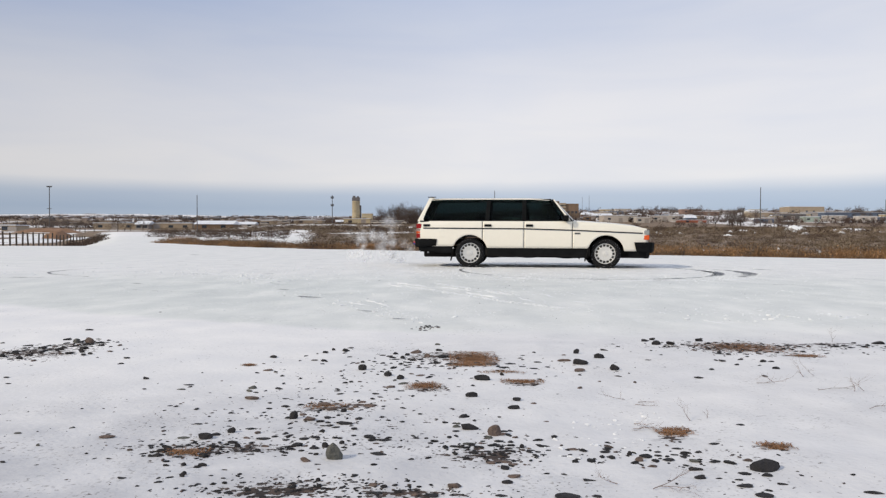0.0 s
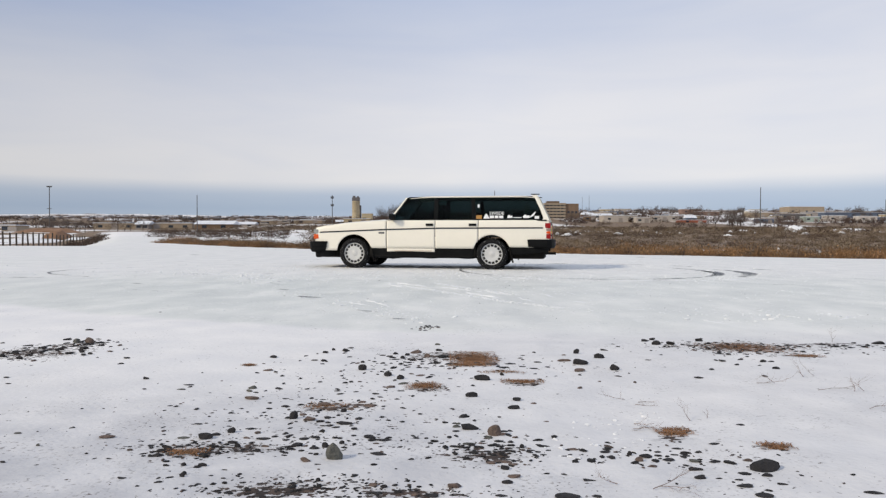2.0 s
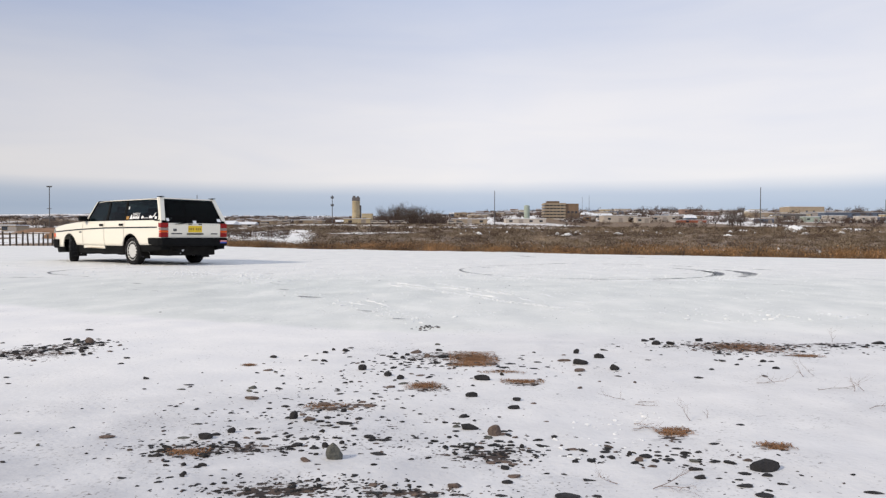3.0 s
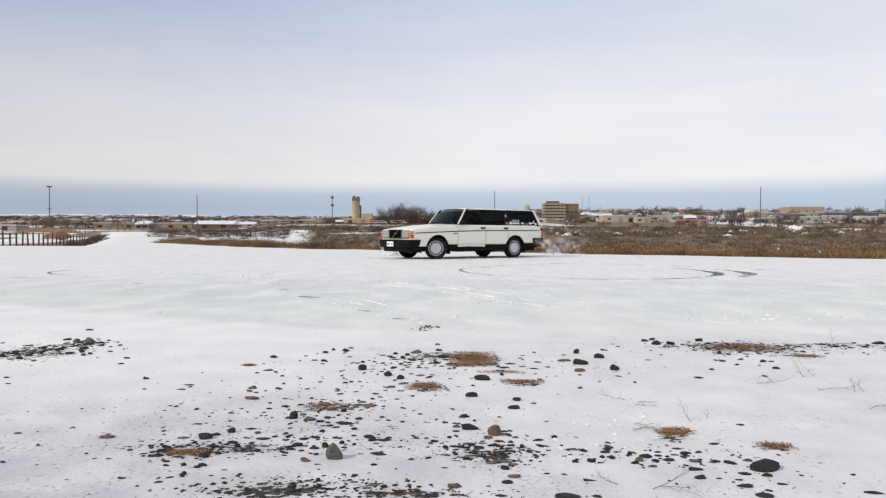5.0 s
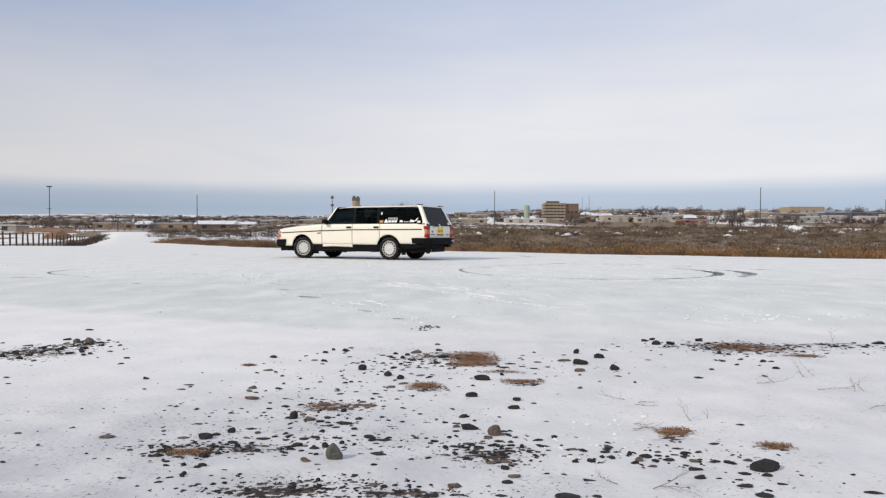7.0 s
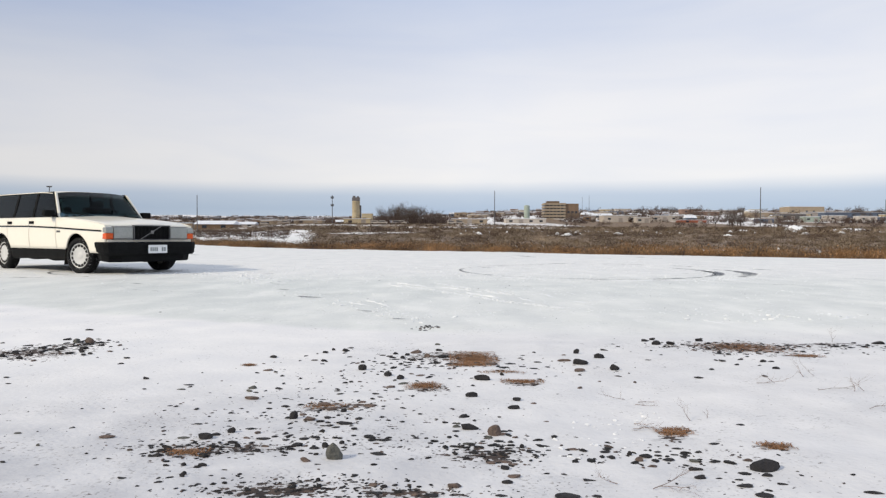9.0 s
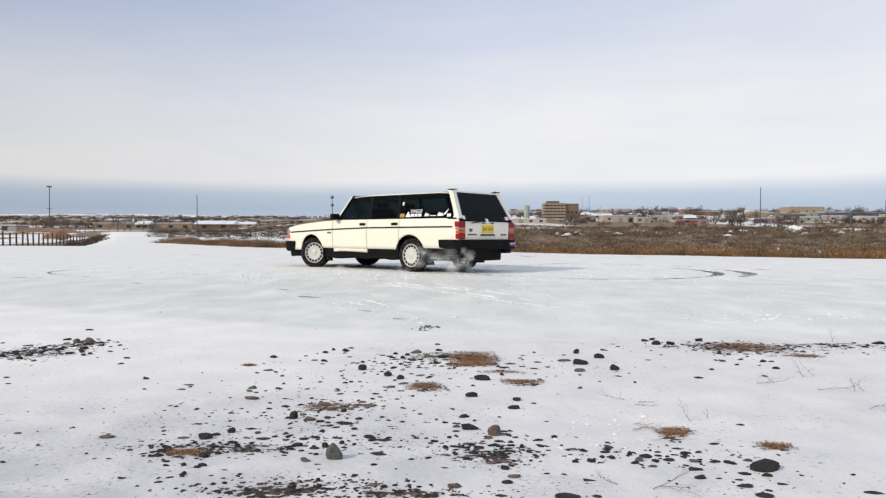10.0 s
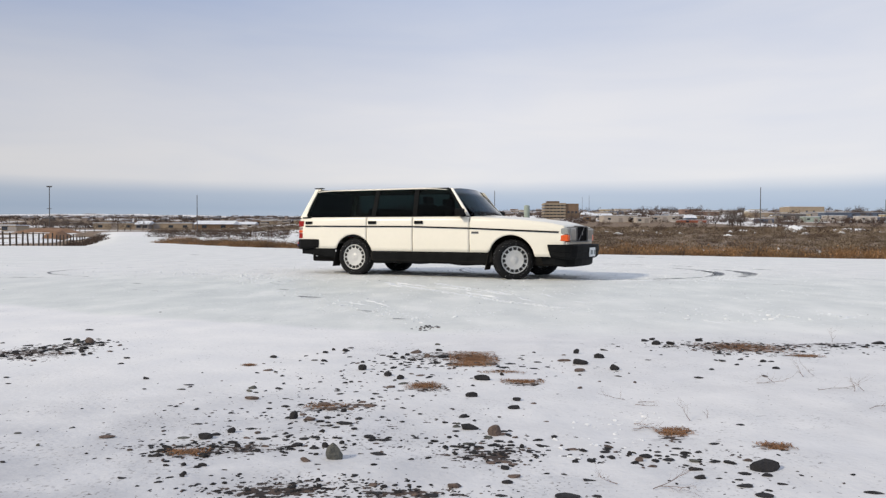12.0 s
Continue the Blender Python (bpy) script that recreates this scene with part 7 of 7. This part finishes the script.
# seconds it lives from and to, where it starts and ends (x, y), half-length, height, how many flakes
SPRAYS = [(-0.3, 0.35, -1.4, 15.6, -0.8, 15.8, 0.6, 0.85, 560), (0.25, 0.75, 0.9, 15.6, 1.5, 15.9, 0.9, 0.42, 190), (0.75, 1.5, 8.1, 14.8, 8.6, 15.0, 0.9, 0.7, 420),
          (1.45, 1.75, 4.3, 14.6, 4.9, 14.9, 0.7, 0.6, 300), (2.3, 2.75, -0.9, 15.4, -0.5, 15.6, 0.5, 0.95, 480), (4.3, 4.95, -2.6, 21.4, -1.6, 21.4, 0.95, 0.6, 420), (4.85, 5.3, 3.2, 19.8, 4.0, 19.8, 0.7, 0.55, 420),
          (5.25, 5.62, 5.5, 19.6, 6.2, 19.8, 1.05, 0.95, 620), (5.75, 6.25, 2.7, 16.2, 3.2, 16.4, 0.7, 0.42, 520), (9.35, 9.75, -5.4, 10.2, -4.4, 10.2, 1.0, 0.22, 520),
          (9.6, 9.85, -3.6, 10.1, -2.9, 10.3, 0.7, 0.22, 360), (9.70, 9.93, -1.7, 10.0, -0.9, 10.4, 0.6, 0.22, 420), (9.92, 10.2, -0.1, 11.5, 0.7, 12.0, 0.6, 0.42, 480), (10.15, 10.6, 1.4, 13.4, 1.9, 13.6, 0.6, 0.5, 260)]
sprays = []
for i, (t0, t1, x0, y0, x1, y1, rx, h, count) in enumerate(SPRAYS):
    r = random.Random(900 + i)
    vs, fs = [], []
    lobes = [(r.uniform(-0.7, 0.7), r.uniform(0.1, 0.75), r.uniform(0.25, 0.5)) for _ in range(5)]
    dense = []
    for _ in range(int(110 * rx * h) + 20):
        lx, lz, lr = r.choice(lobes)
        p = Vector((rx * (lx + r.gauss(0, lr * 0.6)), r.gauss(0, rx * 0.35), max(0.03, h * (lz + r.gauss(0, lr * 0.55)))))
        s = r.uniform(0.07, 0.16) * (0.8 + 0.4 * h)
        u = Vector((r.gauss(0, 0.5), r.gauss(-1.0, 0.4), r.gauss(0.0, 0.4))).normalized()
        v = u.orthogonal().normalized()
        k = len(vs)
        vs.append(tuple(p))
        dense.append(r.uniform(0.14, 0.42) * min(1.0, count / 500))
        for j in range(9):
            a = 6.283 * j / 9
            vs.append(tuple(p + (v * math.cos(a) + u.cross(v) * math.sin(a)) * s * r.uniform(0.7, 1.25)))
            dense.append(0.0)
        fs += [(k, k + 1 + j, k + 1 + (j + 1) % 9) for j in range(9)]
    ob = mesh_part("snow_spray", vs, fs, MIST, None, "thin cloud of snow flung up behind the tyres", True, "stuff", closed=False)
    a = ob.data.attributes.new("wear", "FLOAT", "POINT")
    a.data.foreach_set("value", dense)
    tagged(ob, category="snow", group="snow clouds off the wheels")
    sprays.append((ob, t0, t1, x0, y0, x1, y1, h))


# ---------------------------------------------------------------- what moves
# seconds, x, y of the middle of the wheelbase, heading in degrees
CAR_ROWS = [
    (0.0, 1.939, 14.658, -6.4),
    (0.1, 2.251, 14.791, -21.7),
    (0.2, 2.595, 14.864, -38.2),
    (0.3, 3.002, 14.815, -56.9),
    (0.4, 3.463, 14.681, -77.8),
    (0.5, 3.97, 14.497, -100.9),
    (0.6, 4.296, 14.336, -115.3),
    (0.7, 4.524, 14.146, -127.3),
    (0.8, 4.724, 13.884, -142.3),
    (1.0, 4.56, 13.505, -168.3),
    (1.2, 4.103, 13.254, -179.0),
    (1.4, 3.275, 13.309, -187.0),
    (1.5, 2.621, 13.465, -192.0),
    (1.6, 2.115, 13.629, -193.5),
    (1.8, 1.125, 13.919, -191.6),
    (2.0, -0.261, 14.096, -190.3),
    (2.2, -1.286, 14.298, -187.0),
    (2.4, -2.698, 14.484, -185.0),
    (2.5, -3.72, 14.521, -187.3),
    (2.6, -4.304, 14.725, -189.2),
    (2.8, -5.772, 15.325, -198.5),
    (3.0, -7.057, 16.103, -217.0),
    (3.2, -7.578, 16.946, -232.1),
    (3.4, -7.481, 17.792, -247.9),
    (3.6, -6.906, 18.603, -266.0),
    (3.8, -5.974, 19.339, -287.0),
    (4.0, -4.802, 19.962, -311.5),
    (4.2, -3.51, 20.433, -340.1),
    (4.4, -2.217, 20.715, -373.5),
    (4.6, -1.042, 20.769, -412.3),
    (4.8, -0.105, 20.556, -457.1),
    (4.9, 0.237, 20.337, -482.0),
    (5.0, 0.509, 20.044, -505.7),
    (5.1, 0.729, 19.68, -525.5),
    (5.2, 0.889, 19.264, -541.4),
    (5.3, 0.979, 18.82, -553.3),
    (5.4, 0.987, 18.407, -562.1),
    (5.5, 0.9, 18.086, -568.9),
    (5.6, 0.807, 17.845, -574.9),
    (5.8, 0.605, 17.582, -584.7),
    (6.0, 0.38, 17.576, -591.1),
    (6.2, 0.098, 17.788, -593.7),
    (6.4, -0.409, 18.164, -590.4),
    (6.5, -0.691, 18.367, -587.4),
    (6.6, -0.952, 18.554, -584.3),
    (6.8, -1.518, 18.887, -576.2),
    (7.0, -2.248, 19.176, -564.8),
    (7.2, -2.875, 19.375, -555.0),
    (7.4, -3.564, 19.282, -544.8),
    (7.6, -4.305, 18.908, -533.3),
    (7.8, -5.046, 18.304, -520.3),
    (8.0, -5.733, 17.524, -505.6),
    (8.2, -6.312, 16.619, -488.7),
    (8.4, -6.731, 15.641, -469.5),
    (8.6, -6.935, 14.642, -447.7),
    (8.8, -6.873, 13.675, -423.0),
    (9.0, -6.496, 12.767, -395.5),
    (9.1, -6.19, 12.301, -381.8),
    (9.2, -5.75, 11.902, -371.5),
    (9.3, -5.18, 11.58, -359.0),
    (9.4, -4.422, 11.437, -343.4),
    (9.5, -3.417, 11.576, -323.8),
    (9.6, -2.878, 11.764, -309.9),
    (9.7, -2.435, 12.026, -295.3),
    (9.8, -1.777, 12.458, -270.4),
    (9.9, -1.494, 12.968, -251.9),
    (10.0, -1.054, 13.623, -220.7),
    (10.1, -0.881, 14.282, -198.0),
    (10.2, -0.837, 14.885, -180.7),
    (10.3, -0.787, 15.373, -165.3),
    (10.4, -0.761, 15.738, -152.0),
    (10.5, -0.791, 15.974, -140.7),
    (10.6, -0.908, 16.074, -131.6),
    (10.8, -1.264, 15.916, -118.0),
    (11.0, -1.56, 15.375, -107.7),
    (11.2, -1.669, 14.647, -99.7),
    (11.4, -1.707, 13.956, -89.3),
    (11.5, -1.606, 13.636, -83.5),
    (11.6, -1.439, 13.306, -76.3),
    (11.7, -1.236, 12.936, -66.7),
    (11.8, -0.929, 12.503, -54.8),
    (11.9, -0.452, 11.983, -40.5),
    (12.0, 0.112, 11.421, -25.0),
]
STEER = [(0.0, -12), (0.4, -24), (0.7, -16), (1.0, -4), (1.5, 0), (2.4, -2), (2.8, -26), (3.2, -30), (4.4, -22), (4.8, -26), (5.3, -34), (5.6, -32), (5.9, 4), (6.1, 10), (6.4, 0),
         (6.7, 6), (7.2, 14), (8.8, 14), (9.2, 14), (9.45, 8), (9.6, 22), (10.0, 24), (10.8, 24), (11.3, 8), (11.45, 26), (11.8, 32), (12.0, 36)]


def motions():
    walk(car, [(t, pose(x, y, 0, 0, 0, a)) for t, x, y, a in CAR_ROWS])
    # wheels turn by the way driven; the driven rear wheels slip
    times = [i / FPS for i in range(int(12 * FPS) + 1)]
    spin = {"f": 0.0, "r": 0.0}
    rows = {k: [] for k in wheels}
    px = [(t, x) for t, x, y, a in CAR_ROWS]
    py = [(t, y) for t, x, y, a in CAR_ROWS]
    pa = [(t, a) for t, x, y, a in CAR_ROWS]
    last = None
    for t in times:
        x, y, a = lerp_table(px, t), lerp_table(py, t), radians(lerp_table(pa, t))
        if last:
            d = (x - last[0]) * math.cos(a) + (y - last[1]) * math.sin(a)
            spin["f"] += max(-1.4, min(1.4, d / WR))
            spin["r"] += max(-1.4, min(1.4, d / WR + 0.35))
        last = (x, y)
        for (nm, s) in wheels:
            turn = lerp_table(STEER, t) if nm == "f" else 0.0
            m = pose(AX if nm == "f" else -AX, s * TRACK, WR - 0.006, 0, 0, turn) @ Matrix.Rotation(spin[nm], 4, "Y")
            rows[nm, s].append((t, m))
    for k, w in wheels.items():
        walk(w, rows[k])
    # each cloud is flung up out of the snow, drifts and settles back into it
    for ob, t0, t1, x0, y0, x1, y1, h in sprays:
        deep = -2.6 * h - 0.4
        rows = [(0.0, pose(x0, y0, deep if t0 > 0.12 else 0.05 * h))]
        if t0 > 0.12:
            rows += [(t0 - 0.1, pose(x0, y0, deep)), (t0, pose(x0, y0, -0.15 * h))]
        rows += [((max(t0, 0) + t1) / 2, pose((x0 + x1) / 2, (y0 + y1) / 2, 0.10 * h)), (t1, pose(x1, y1, 0.08 * h)), (t1 + 0.3, pose(x1, y1, deep)), (12.0, pose(x1, y1, deep))]
        walk(ob, rows)


motions()
